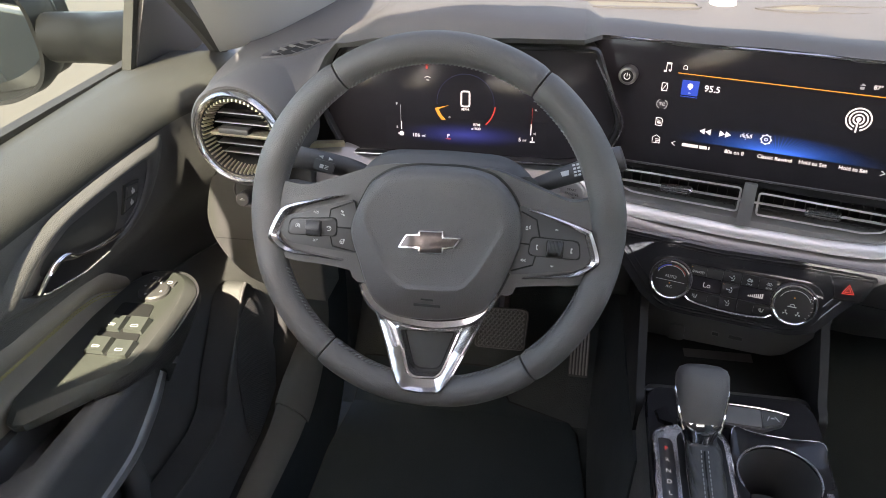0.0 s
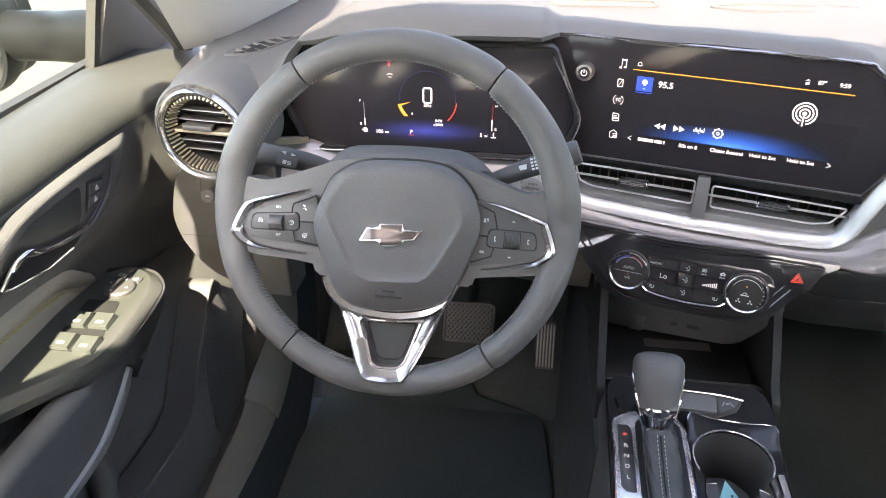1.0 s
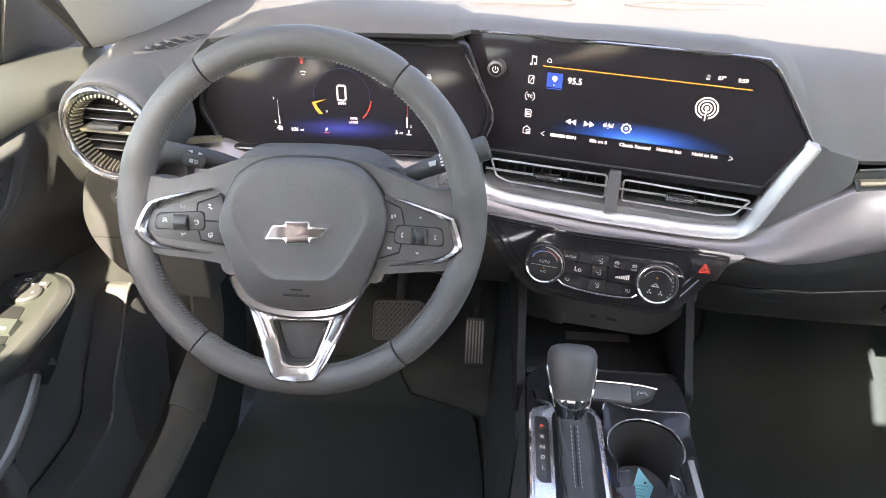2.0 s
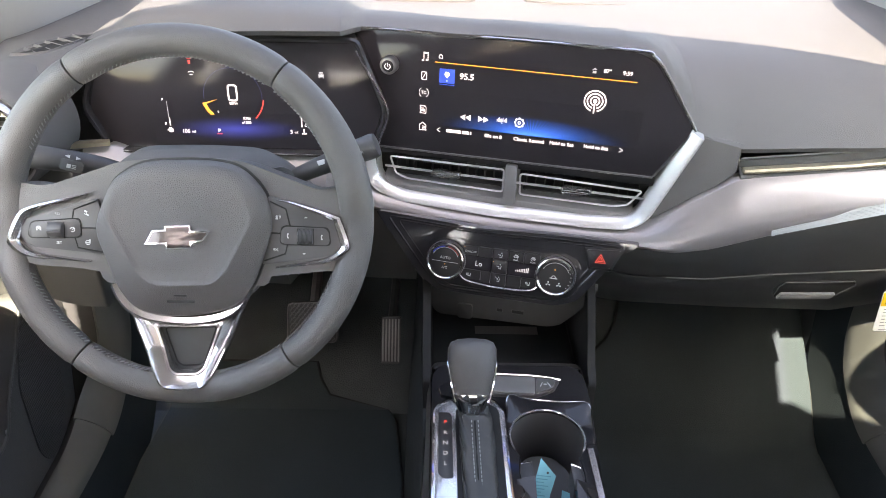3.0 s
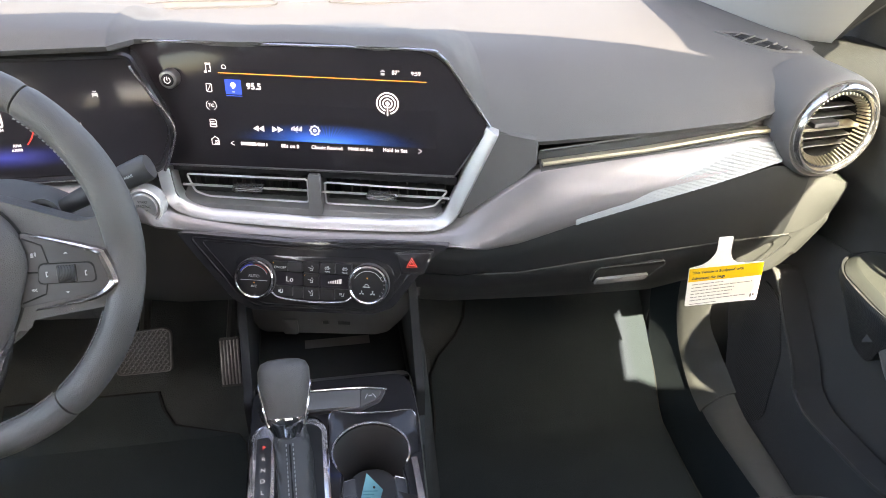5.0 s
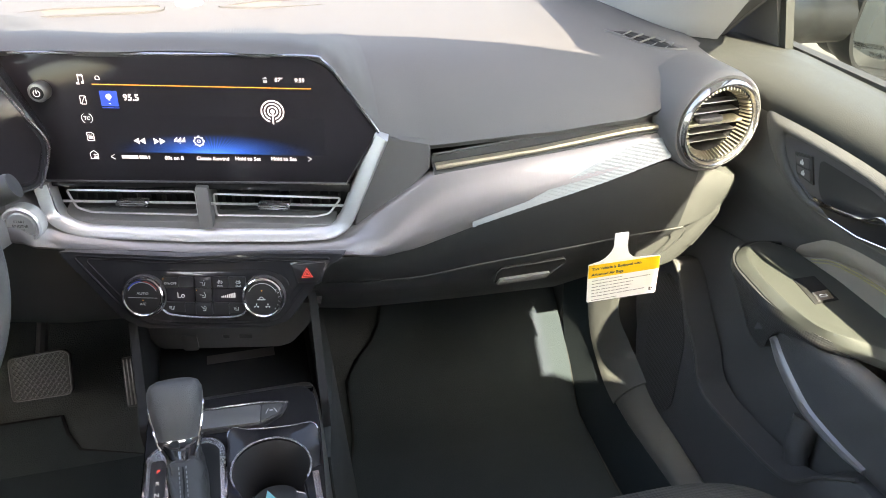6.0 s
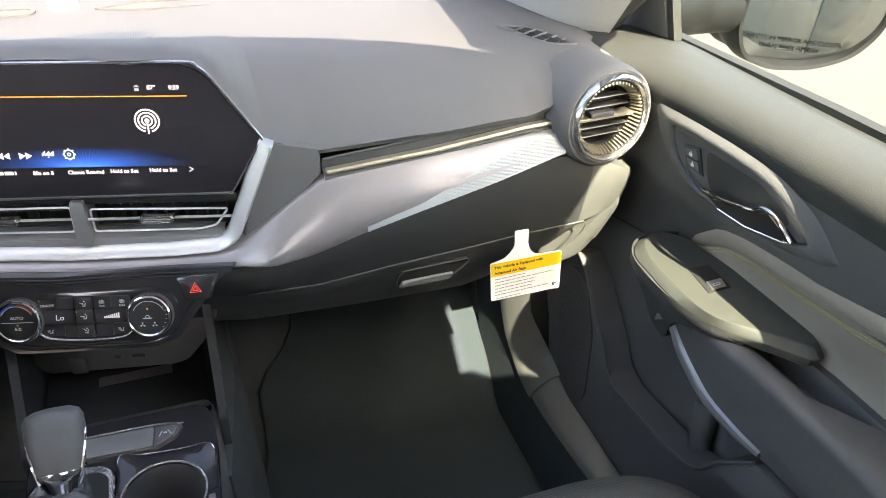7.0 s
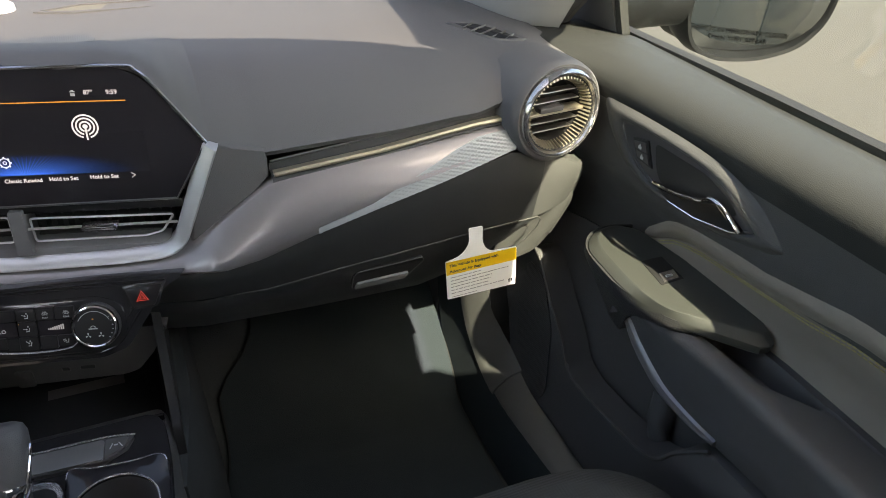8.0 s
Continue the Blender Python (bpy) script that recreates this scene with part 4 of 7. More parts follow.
needle = [(-0.0375, 0.0262), (-0.0194, 0.0309), (-0.0330, 0.0252), (-0.0300, 0.0190), (-0.0243, 0.0122), (-0.0290, 0.0118), (-0.0335, 0.0175)]
part("tachometer_wedge", prism(needle, 0.0004, 0.0008), LIT_ORANGE, cluster)
part("blue_glow_band", box(-0.100, 0.100, -0.026, 0.014, 0.00004, 0.00012), BAND_GLOW, cluster)
part("lane_icon", join(bar(0.1040, 0.1100, 0.0600, 0.0635), bar(0.1050, 0.1090, 0.0645, 0.0660), bar(0.1040, 0.1050, 0.0590, 0.0605), bar(0.1090, 0.1100, 0.0590, 0.0605)), LIT_DIM, cluster)

# central touch screen, turned to the driver
screen = thing("touch_screen", SCR, "wide black touch screen showing a radio page, turned towards the driver", "screen")
outline = fillet([(-0.109, 0.1145), (0.236, 0.1165), (0.294, 0.0335), (0.259, -0.0255), (-0.084, -0.0295), (-0.066, 0.020)], [0.006, 0.030, 0.006, 0.004, 0.004, 0.008], 6)
part("glass", prism(outline, -0.014, 0.0, 0.0012), GLOSSY, screen, "black screen glass")
edge = [(-0.100, 0.1150, 0.0006), (0.05, 0.1165, 0.0006), (0.214, 0.1180, 0.0006), (0.238, 0.1130, 0.0006), (0.256, 0.0930, 0.0006), (0.296, 0.0350, 0.0006)]
part("top_edge", tube(curve(edge, 5), 0.0018, 6), CHROME, screen, "thin satin chrome edge")
part("lower_edge", tube([(-0.084, -0.0305, 0), (0.258, -0.0268, 0), (0.292, 0.030, 0)], 0.0014, 6), SWITCH, screen)
vol = part("volume_knob", moved(lathe([(0.0105, 0.0), (0.0105, 0.010), (0.0095, 0.012), (0.0072, 0.0125), (0.0068, 0.0115), (0.001, 0.0115)], 32), pose(-0.062, 0.0755, 0)), STEEL, screen, "knurled volume knob")
part("knob_face", moved(lathe([(0.0075, 0.0120), (0.001, 0.0128)], 24), pose(-0.062, 0.0755, 0)), PIANO, vol)
part("power_icon", join(ring_arc(-0.062, 0.0755, 0.0030, 0.0038, 120, 420, 0.0132), box(-0.0624, -0.0616, 0.0755, 0.0795, 0.0130, 0.0133)), LIT, vol)


def on_screen(words, u, v, size, mat=None, align="CENTER", slant=0.0):
    show(words, u, v, size, mat, align, screen, slant=slant)


on_screen("95.5", 0.0225, 0.0690, 0.0100, align="LEFT")
on_screen("80s on 8", 0.0670, 0.0003, 0.0060)
on_screen("Classic Rewind", 0.1100, 0.0006, 0.0060)
on_screen("Hold to Set", 0.1490, 0.0012, 0.0060)
on_screen("Hold to Set", 0.1890, 0.0018, 0.0060)
on_screen("87°", 0.1905, 0.0920, 0.0062)
on_screen("9:59", 0.2125, 0.0918, 0.0062)
on_screen("TC", -0.0205, 0.0450, 0.0050)
part("station_bars", join(bar(0.009, 0.0270, -0.0012, 0.0024), bar(0.0285, 0.0370, -0.0012, 0.0024), bar(0.0385, 0.0400, -0.0012, 0.0024)), LIT, screen)
part("tc_icon", join(ring_arc(-0.0205, 0.0450, 0.0056, 0.0061, 120, 240), ring_arc(-0.0205, 0.0450, 0.0056, 0.0061, -60, 60)), LIT, screen)
part("music_icon", join(bar(-0.0218, -0.0210, 0.0835, 0.0925), bar(-0.0168, -0.0160, 0.0845, 0.0935), bar(-0.0218, -0.0160, 0.0915, 0.0935), bar(-0.0238, -0.0210, 0.0825, 0.0845), bar(-0.0188, -0.0160, 0.0835, 0.0855)), LIT, screen)
part("phone_icon", join(*[moved(sweep(lift(fillet([(-0.003, -0.0045), (0.003, -0.0045), (0.003, 0.0045), (-0.003, 0.0045)], 0.001), 0.0008), circle(0.0004, 4), closed=True), pose(-0.0205, 0.0655, 0)), moved(bar(-0.0003, 0.0003, -0.0045, 0.0045), pose(-0.0205, 0.0655, 0, 0, 0, -30))]), LIT, screen)
part("page_icon", join(moved(sweep(lift(fillet([(-0.0036, -0.0045), (0.0036, -0.0045), (0.0036, 0.0030), (0.002, 0.0045), (-0.0036, 0.0045)], 0.0006), 0.0008), circle(0.0004, 4), closed=True), pose(-0.0208, 0.0240, 0)), bar(-0.0232, -0.0185, 0.0215, 0.0240), bar(-0.0232, -0.0195, 0.0252, 0.0258)), LIT, screen)
part("home_icon", join(moved(sweep(lift([(-0.0042, -0.0045), (0.0042, -0.0045), (0.0042, 0.002), (0.0, 0.0052), (-0.0042, 0.002)], 0.0008), circle(0.0004, 4), closed=True), pose(-0.0210, 0.0025, 0)), bar(-0.0218, -0.0170, -0.0015, -0.0008), bar(-0.0218, -0.0170, 0.0004, 0.0011), bar(-0.0218, -0.0170, 0.0023, 0.0030)), LIT, screen)
part("bell_icon", join(ring_arc(-0.001, 0.0900, 0.0018, 0.0024, 0, 180), bar(-0.0034, 0.0014, 0.0878, 0.0884), bar(-0.0034, -0.0028, 0.0880, 0.0900), bar(0.0008, 0.0014, 0.0880, 0.0900)), LIT, screen)
part("status_icon", join(bar(0.1740, 0.1780, 0.0885, 0.0912), bar(0.1735, 0.1785, 0.0925, 0.0932), bar(0.1750, 0.1770, 0.0935, 0.0945)), LIT_DIM, screen)
part("orange_line", bar(-0.008, 0.2240, 0.0825, 0.0834), LIT_ORANGE, screen)
part("tile", prism(fillet([(-0.0020, 0.0590), (0.0165, 0.0590), (0.0165, 0.0760), (-0.0020, 0.0760)], 0.001), 0.0002, 0.0005), LIT_BLUE, screen, "blue station tile")
part("tile_line", bar(-0.0020, 0.0165, 0.0568, 0.0576), LIT_BLUE, screen)
part("tile_icon", join(ring_arc(0.0073, 0.0698, 0.0, 0.0031, 0, 360), bar(0.0063, 0.0083, 0.0655, 0.0680), bar(0.0060, 0.0086, 0.0615, 0.0622)), LIT, screen)
pod = [ring_arc(0.181, 0.0570, r - 0.0008, r + 0.0008, -74, 254) for r in (0.0050, 0.0086, 0.0120)]
part("antenna_icon", join(*pod, ring_arc(0.181, 0.0570, 0, 0.0024, 0, 360), bar(0.1801, 0.1817, 0.0425, 0.0560)), LIT, screen)


def arrow(u, v, w, h):
    return prism([(u - w / 2, v), (u + w / 2, v - h), (u + w / 2, v + h)], 0.0004, 0.0008)


part("rewind_icon", join(arrow(0.0285, 0.020, 0.006, 0.0036), arrow(0.0350, 0.020, 0.006, 0.0036)), LIT, screen)
part("forward_icon", join(arrow(0.0505, 0.020, -0.006, 0.0036), arrow(0.0570, 0.020, -0.006, 0.0036)), LIT, screen)
part("tuner_icon", join(*[bar(0.0700 + i * 0.0014, 0.0707 + i * 0.0014, 0.0195, 0.0225 + 0.0012 * (i % 3)) for i in range(9)], prism([(0.0752, 0.0178), (0.0770, 0.0178), (0.0761, 0.0190)], 0.0004, 0.0008)), LIT, screen)
part("gear_icon", join(ring_arc(0.097, 0.021, 0.0043, 0.0054, 0, 360), ring_arc(0.097, 0.021, 0.0012, 0.0020, 0, 360), *[moved(bar(-0.0008, 0.0008, 0.0052, 0.0064), pose(0.097, 0.021, 0, 0, 0, a)) for a in range(0, 360, 45)]), LIT, screen)
part("page_arrow", join(moved(bar(0, 0.0050, -0.0003, 0.0003), pose(-0.0030, 0.0005, 0, 0, 0, 33)), moved(bar(0, 0.0050, -0.0003, 0.0003), pose(-0.0030, 0.0005, 0, 0, 0, -33))), LIT, screen)
part("page_arrow", join(moved(bar(-0.0050, 0, -0.0003, 0.0003), pose(0.2200, 0.0022, 0, 0, 0, 33)), moved(bar(-0.0050, 0, -0.0003, 0.0003), pose(0.2200, 0.0022, 0, 0, 0, -33))), LIT, screen)
# fan of fine blue rays over the station names
rays = []
for i in range(64):
    a = radians(20 + 140 * i / 63)
    top_v = 0.0075 + 0.030 * math.sin(math.pi * i / 63) ** 0.7
    u0, u1 = 0.112 - 0.020 * math.cos(a) * 1.2, 0.112 - 0.120 * math.cos(a)
    rays.append(prism([(u0 - 0.0004, 0.0070), (u0 + 0.0004, 0.0070), (u1 + 0.0007, top_v * 0.62 + 0.004), (u1 - 0.0007, top_v * 0.62 + 0.004)], 0.0001, 0.0003))
tagged(part("ray_fan", join(*rays), RAY_GLOW, screen), kind="stuff")
part("blue_field", box(-0.012, 0.236, 0.0062, 0.050, 0.00002, 0.00008), SCREEN_GLOW, screen)

# chrome surround and centre vents
frame_path = fillet([(-0.088, -0.036), (-0.084, -0.080), (-0.050, -0.0930), (0.075, -0.0960), (0.190, -0.0935), (0.2500, -0.0885), (0.2975, 0.032)], [0, 0.02, 0.03, 0, 0, 0.022, 0], 6)
wider = [1.0 + 0.38 * min(1, max(0, (v + 0.085) / 0.03)) if u > 0.2 else 1.0 for u, v in frame_path]
part("chrome_surround", sweep(lift(frame_path, 0.004), [(-0.0068, -0.022), (0.0066, -0.022), (0.0068, 0.0035), (0.0055, 0.0052), (0.0030, 0.0048), (-0.0052, -0.0046), (-0.0064, -0.0070)], scale=[(f, 1.0) for f in wider]), PEARL, dash, "satin chrome surround below the screen", SCR, angle=40)
# Added bright tube draws the highlight line along the surround.
part("surround_highlight", tube([(p[0], p[1], -0.0015) for p in scaled(frame_path, (0.10, -0.03), 0.975)], 0.0012, 8), BRIGHT, dash, "thin bright tube drawing the surround's highlight", SCR)
shell = fillet([(-0.082, -0.030), (-0.078, -0.088), (-0.040, -0.098), (0.075, -0.100), (0.240, -0.091), (0.290, 0.020), (0.262, -0.029)], 0.004)
part("vent_housing", prism(shell, -0.050, -0.030), VOID, dash, "", SCR)
# sill below the vents
sill_rows = [[(u, v0, z) for u in np.linspace(-0.074, 0.243, 20)] for v0, z in ((-0.071, -0.026), (-0.076, -0.014), (-0.083, -0.006), (-0.094, -0.003))]
part("vent_sill", loft(sill_rows, 0.002), GREY, dash, "grey sill below the vents", SCR)
part("vent_brow", box(-0.080, 0.262, -0.040, -0.029, -0.030, -0.004, 0.002), PIANO, dash, "", SCR)
part("vent_divider", prism(fillet([(0.0855, -0.034), (0.0995, -0.034), (0.1005, -0.086), (0.0845, -0.086)], 0.002), -0.03, 0.003, 0.003), GREY, dash, "grey divider between the vents", SCR)


def centre_vent(loop, u0, u1, tab):
    v = part("centre_vent", sweep(lift(fillet(loop, 0.004), -0.004), circle(0.0013, 8), closed=True), PEARL, dash, "flat air vent with thin chrome outline", SCR)
    part("vane", sweep([(u0 - 0.006, -0.057, -0.003), (u1 + 0.003, -0.0565, -0.003)], [(-0.0011, -0.0012), (0.0011, -0.0012), (0.0011, 0.0012), (-0.0011, 0.0012)]), PEARL, v, "chrome centre vane", SCR)
    part("slider", prism(fillet([(tab - 0.0185, -0.0610), (tab + 0.0185, -0.0600), (tab + 0.0185, -0.0525), (tab - 0.0185, -0.0530)], 0.003), -0.006, 0.004, 0.002), CHROME, v, "ribbed chrome slider", SCR)
    for i in range(2):
        part("slider_rib", box(tab - 0.014, tab + 0.014, -0.0585 + i * 0.0024, -0.0578 + i * 0.0024, 0.0036, 0.0044, 0.0002), STEEL, v, "", SCR)
    n = 13
    for i in range(n):
        u = u0 + 0.006 + (u1 - u0 - 0.010) * i / (n - 1)
        part("slat", box(u - 0.0006, u + 0.0006, -0.0705, -0.043, -0.028, -0.014), VOID, v, "", SCR)
    for v0 in (-0.0475, -0.066):
        part("blade", box(u0 + 0.004, u1 - 0.004, v0 - 0.0008, v0 + 0.0008, -0.024, -0.008), VOID, v, "", SCR)


centre_vent([(-0.064, -0.0435), (0.083, -0.0425), (0.083, -0.0725), (-0.040, -0.0715), (-0.056, -0.066)], -0.064, 0.083, 0.0110)
centre_vent([(0.1035, -0.0450), (0.2505, -0.0475), (0.236, -0.0675), (0.218, -0.0720), (0.1045, -0.0725)], 0.1035, 0.2505, 0.1735)

# start button in the trim left of the vents
START_RING = material("bright_button_ring", (0.78, 0.77, 0.76), 0.25, metal=0.25, coat=0.3, vary=0.03)
at = axes((-0.2140, 0.2600, 0.5755), (0.969, -0.247, 0), (0.015, 0.059, 0.998))
b = part("start_button", lathe([(0.0225, -0.012), (0.0225, 0.003), (0.0205, 0.0055), (0.0185, 0.005), (0.0178, 0.002), (0.001, 0.002)], 40), START_RING, dash, "round start button with a bright chrome ring", at)
part("button_face", lathe([(0.0165, 0.0), (0.0163, 0.004), (0.0150, 0.005), (0.001, 0.0052)], 32), PEARL, b, "brushed grey face", at)
for words, v, size in (("START", 0.0058, 0.0042), ("ENGINE", 0.0002, 0.0050), ("STOP", -0.0050, 0.0036)):
    part("lettering", moved(text_shape(words, size, 0.0001), pose(0, v, 0.0054)), INK, b, "", at)

# climate panel
clim = thing("climate_panel", CLIM, "piano black heating panel with two chrome-ringed dials", "control panel")
outline = [(-0.140, 0.047), (-0.104, 0.006), (-0.072, -0.030), (-0.050, -0.0425), (-0.015, -0.0425), (0.098, -0.0400), (0.124, -0.0300), (0.138, -0.010), (0.170, 0.036), (0.190, 0.050), (0.10, 0.048), (0.0, 0.043)]
part("panel", prism(fillet(outline, 0.006), -0.022, -0.001, 0.003, 3), PIANO, clim, "glossy black panel")
for f, r in ((0.90, 0.0014), (0.82, 0.0010)):
    part("panel_ridge", tube(lift(scaled(fillet(outline, 0.010), (0.03, 0.002), f), -0.0008), r, 8, closed=True), PIANO, clim, "raised glossy ridge")
cup = fillet([(-0.066, 0.020), (-0.048, 0.026), (0.10, 0.030), (0.124, 0.020), (0.126, -0.018), (0.105, -0.031), (-0.048, -0.031), (-0.068, -0.016)], 0.010)
part("inner_step", prism(cup, -0.004, 0.0006, 0.0015), PIANO, clim)
DIALS = ((-0.0407, -0.0018), (0.0955, -0.0006))
for u, w in DIALS:
    d = part("dial", moved(lathe([(0.0240, 0.0080), (0.0240, 0.0108), (0.0233, 0.0122), (0.0220, 0.0126), (0.0210, 0.0118), (0.0206, 0.010)], 48, False), pose(u, w, 0)), POLISHED, clim, "dial with a bright chrome ring")
    part("dial_wall", moved(lathe([(0.0243, 0.0), (0.0243, 0.0082), (0.0236, 0.0086)], 48, False), pose(u, w, 0)), SWITCH, d)
    knurl = []
    for i in range(60):
        a = 2 * math.pi * i / 60
        knurl.append(moved(box(0.0243, 0.0249, -0.0006, 0.0006, 0.001, 0.0080), pose(u, w, 0) @ Matrix.Rotation(a, 4, "Z")))
    tagged(part("knurling", join(*knurl), SWITCH, d), kind="stuff")
    part("dial_face", moved(lathe([(0.0209, 0.006), (0.0205, 0.0108), (0.0196, 0.0116), (0.001, 0.0117)], 40), pose(u, w, 0)), KEY, d, "satin black dial face")
    part("dial_arc", moved(ring_arc(0, 0, 0.0170, 0.0175, 25, 155, 0.0120), pose(u, w, 0)), MARK, d)
ld = [o for o in clim.children if o.name.startswith("dial")]
(lu, lv), (ru, rv) = DIALS
part("dial_line", box(lu - 0.0165, lu + 0.0165, lv - 0.0010, lv - 0.0006, 0.0117, 0.0120), MARK, ld[0])
part("dial_arc_blue", moved(ring_arc(0, 0, 0.0178, 0.0192, 95, 150, 0.0120), pose(lu, lv, 0)), material("blue_print", (0.04, 0.06, 0.45), 0.5), ld[0])
part("dial_arc_red", moved(ring_arc(0, 0, 0.0178, 0.0192, 30, 85, 0.0120), pose(lu, lv, 0)), material("red_print", (0.30, 0.04, 0.03), 0.5), ld[0])
part("lettering", moved(text_shape("AUTO", 0.0048, 0.0001), pose(lu, lv + 0.0042, 0.0119)), MARK, ld[0])
part("lettering", moved(text_shape("A/C", 0.0044, 0.0001), pose(lu, lv - 0.0082, 0.0119)), MARK, ld[0])
part("dial_dot", moved(lathe([(0.0009, 0.0117), (0.0001, 0.0121)], 8), pose(lu, lv - 0.0038, 0)), LIT_ORANGE, ld[0])
part("dial_dot", moved(lathe([(0.0009, 0.0117), (0.0001, 0.0121)], 8), pose(ru - 0.001, rv + 0.0085, 0)), LIT_ORANGE, ld[1])
part("car_icon", join(moved(ring_arc(0, 0, 0.0020, 0.0027, 0, 180, 0.0120), pose(ru - 0.0015, rv - 0.0012, 0)), box(ru - 0.0062, ru + 0.0030, rv - 0.0026, rv - 0.0015, 0.0118, 0.0121)), MARK, ld[1])
part("fan_icon", join(*[moved(prism([(0, 0), (0.0010, 0.0028), (-0.0010, 0.0028)], 0.0118, 0.0121), pose(ru + q, rv - 0.0095, 0, 0, 0, g)) for q in (-0.0072, 0.0058) for g in (0, 120, 240)]), MARK, ld[1])
part("dial_ticks", join(*[moved(box(-0.0003, 0.0003, 0.0180, 0.0196, 0.0118, 0.0121), pose(ru, rv, 0, 0, 0, g)) for g in range(-130, -40, 15)]), MARK, ld[1])
keys = [(-0.0205, -0.0022, 0.0085, 0.0200), (-0.0016, 0.0158, 0.0085, 0.0206), (0.0368, 0.0545, 0.0085, 0.0216), (0.0552, 0.0745, 0.0085, 0.0216),
        (-0.0195, 0.0040, -0.0215, -0.0095), (0.0046, 0.0165, -0.0235, -0.0095), (0.0375, 0.0545, -0.0235, -0.0095), (0.0552, 0.0730, -0.0215, -0.0095)]
for u0, u1, v0, v1 in keys:
    part("key", prism(fillet([(u0, v0), (u1, v0), (u1, v1), (u0, v1)], 0.0008), -0.002, 0.0045, 0.0010), KEY, clim, "satin black key")
for v0, v1 in ((0.0085, 0.0215), (-0.0088, 0.0078), (-0.0240, -0.0095)):
    part("key", prism(fillet([(0.0172, v0), (0.0360, v0), (0.0356, v1), (0.0170, v1)], 0.0010), -0.002, 0.0052, 0.0010), KEY, clim, "air direction key")
part("readout", box(-0.018, 0.016, -0.0088, 0.0078, 0.0, 0.0040), GLOSSY, clim, "dark readout")
part("readout", box(0.0370, 0.0730, -0.0088, 0.0078, 0.0, 0.0040), GLOSSY, clim, "dark readout")
part("lower_rim", tube(curve([(-0.021, -0.0185, 0.005), (-0.010, -0.0240, 0.0060), (0.028, -0.0268, 0.0060), (0.064, -0.0245, 0.0060), (0.075, -0.0185, 0.005)], 6), 0.0011, 6), BRIGHT, clim, "thin chrome rim")


def on_clim(words, u, v, size, mat=MARK):
    part("lettering", moved(text_shape(words, size, 0.0001), pose(u, v, 0.0048)), mat, clim)


on_clim("ON/OFF", -0.0112, 0.0130, 0.0040)
part("key_dot", box(-0.0195, -0.0187, 0.0178, 0.0186, 0.0045, 0.0049), LIT_ORANGE, clim)
part("key_dot", box(0.0182, 0.0190, 0.0050, 0.0058, 0.0052, 0.0056), LIT_ORANGE, clim)
on_clim("Lo", 0.0005, -0.0010, 0.0088, LIT_DIM)
on_clim("MAX", 0.0455, 0.0110, 0.0028)
on_clim("REAR", 0.0665, 0.0110, 0.0028)


def flow_icon(u, v, z, aim):
    """A seat in outline with an air arrow; aim: how far the arrow turns downwards, None for a heated seat."""
    d = lambda x0, x1, y0, y1, turn=0: moved(box(x0, x1, y0, y1, z - 0.0002, z), pose(u, v, 0, 0, 0, turn))
    shape = [d(0.0012, 0.0020, -0.0022, 0.0020, -14), d(-0.0016, 0.0018, -0.0026, -0.0018)]
    if aim is None:
        shape += [d(-0.0034 + i * 0.0011, -0.0029 + i * 0.0011, -0.0010, 0.0020, 12) for i in range(3)]
    else:
        shape += [d(-0.0046, -0.0012, -0.0003, 0.0003, aim), moved(prism([(0.0002, 0.0), (-0.0014, 0.0011), (-0.0014, -0.0011)], z - 0.0002, z), pose(u, v, 0, 0, 0, aim)), moved(lathe([(0.0008, z - 0.0002), (0.0001, z)], 8), pose(u + 0.0006, v + 0.0030, 0))]
    return join(*shape)


for u, v, z, aim in ((0.0268, 0.0140, 0.0056, -20), (0.0268, -0.0005, 0.0056, -10), (0.0268, -0.0165, 0.0056, -40), (-0.0100, -0.0155, 0.0049, None), (0.0640, -0.0155, 0.0049, None)):
    part("seat_icon", flow_icon(u, v, z, aim), MARK, clim)
for u in (0.0455, 0.0665):
    part("screen_icon", join(ring_arc(u, 0.0135, 0.0030, 0.0037, 25, 155, 0.0049, 10), ring_arc(u, 0.0118, 0.0026, 0.0031, 35, 145, 0.0049, 10), *[box(u - 0.0018 + i * 0.0015, u - 0.0013 + i * 0.0015, 0.0138, 0.0180, 0.0046, 0.0049) for i in range(3)]), MARK, clim)
part("fan_bars", join(*[box(0.0465 + i * 0.0021, 0.0478 + i * 0.0021, -0.0030, -0.0012 + i * 0.0006, 0.0041, 0.0043) for i in range(8)]), LIT_DIM, clim)
part("hazard_surround", prism(fillet([(0.1245, 0.0395), (0.1720, 0.0440), (0.1600, 0.0145), (0.1325, 0.0125)][::-1], 0.003), -0.004, 0.0030, 0.001), PIANO, clim)
hz = part("hazard_key", prism(fillet([(0.1280, 0.0370), (0.1675, 0.0410), (0.1575, 0.0170), (0.1345, 0.0155)][::-1], 0.002), -0.002, 0.0040, 0.001), KEY, clim, "hazard key with a red triangle")
tri = [(0.1395, 0.0225), (0.1515, 0.0235), (0.1450, 0.0335)]
part("triangle", sweep(lift(tri, 0.0043), circle(0.0006, 4), closed=True), LIT_RED, hz, "red warning triangle")
part("triangle", sweep(lift(scaled(tri, (0.1453, 0.0265), 0.5), 0.0043), circle(0.0006, 4), closed=True), LIT_RED, hz, "red warning triangle")

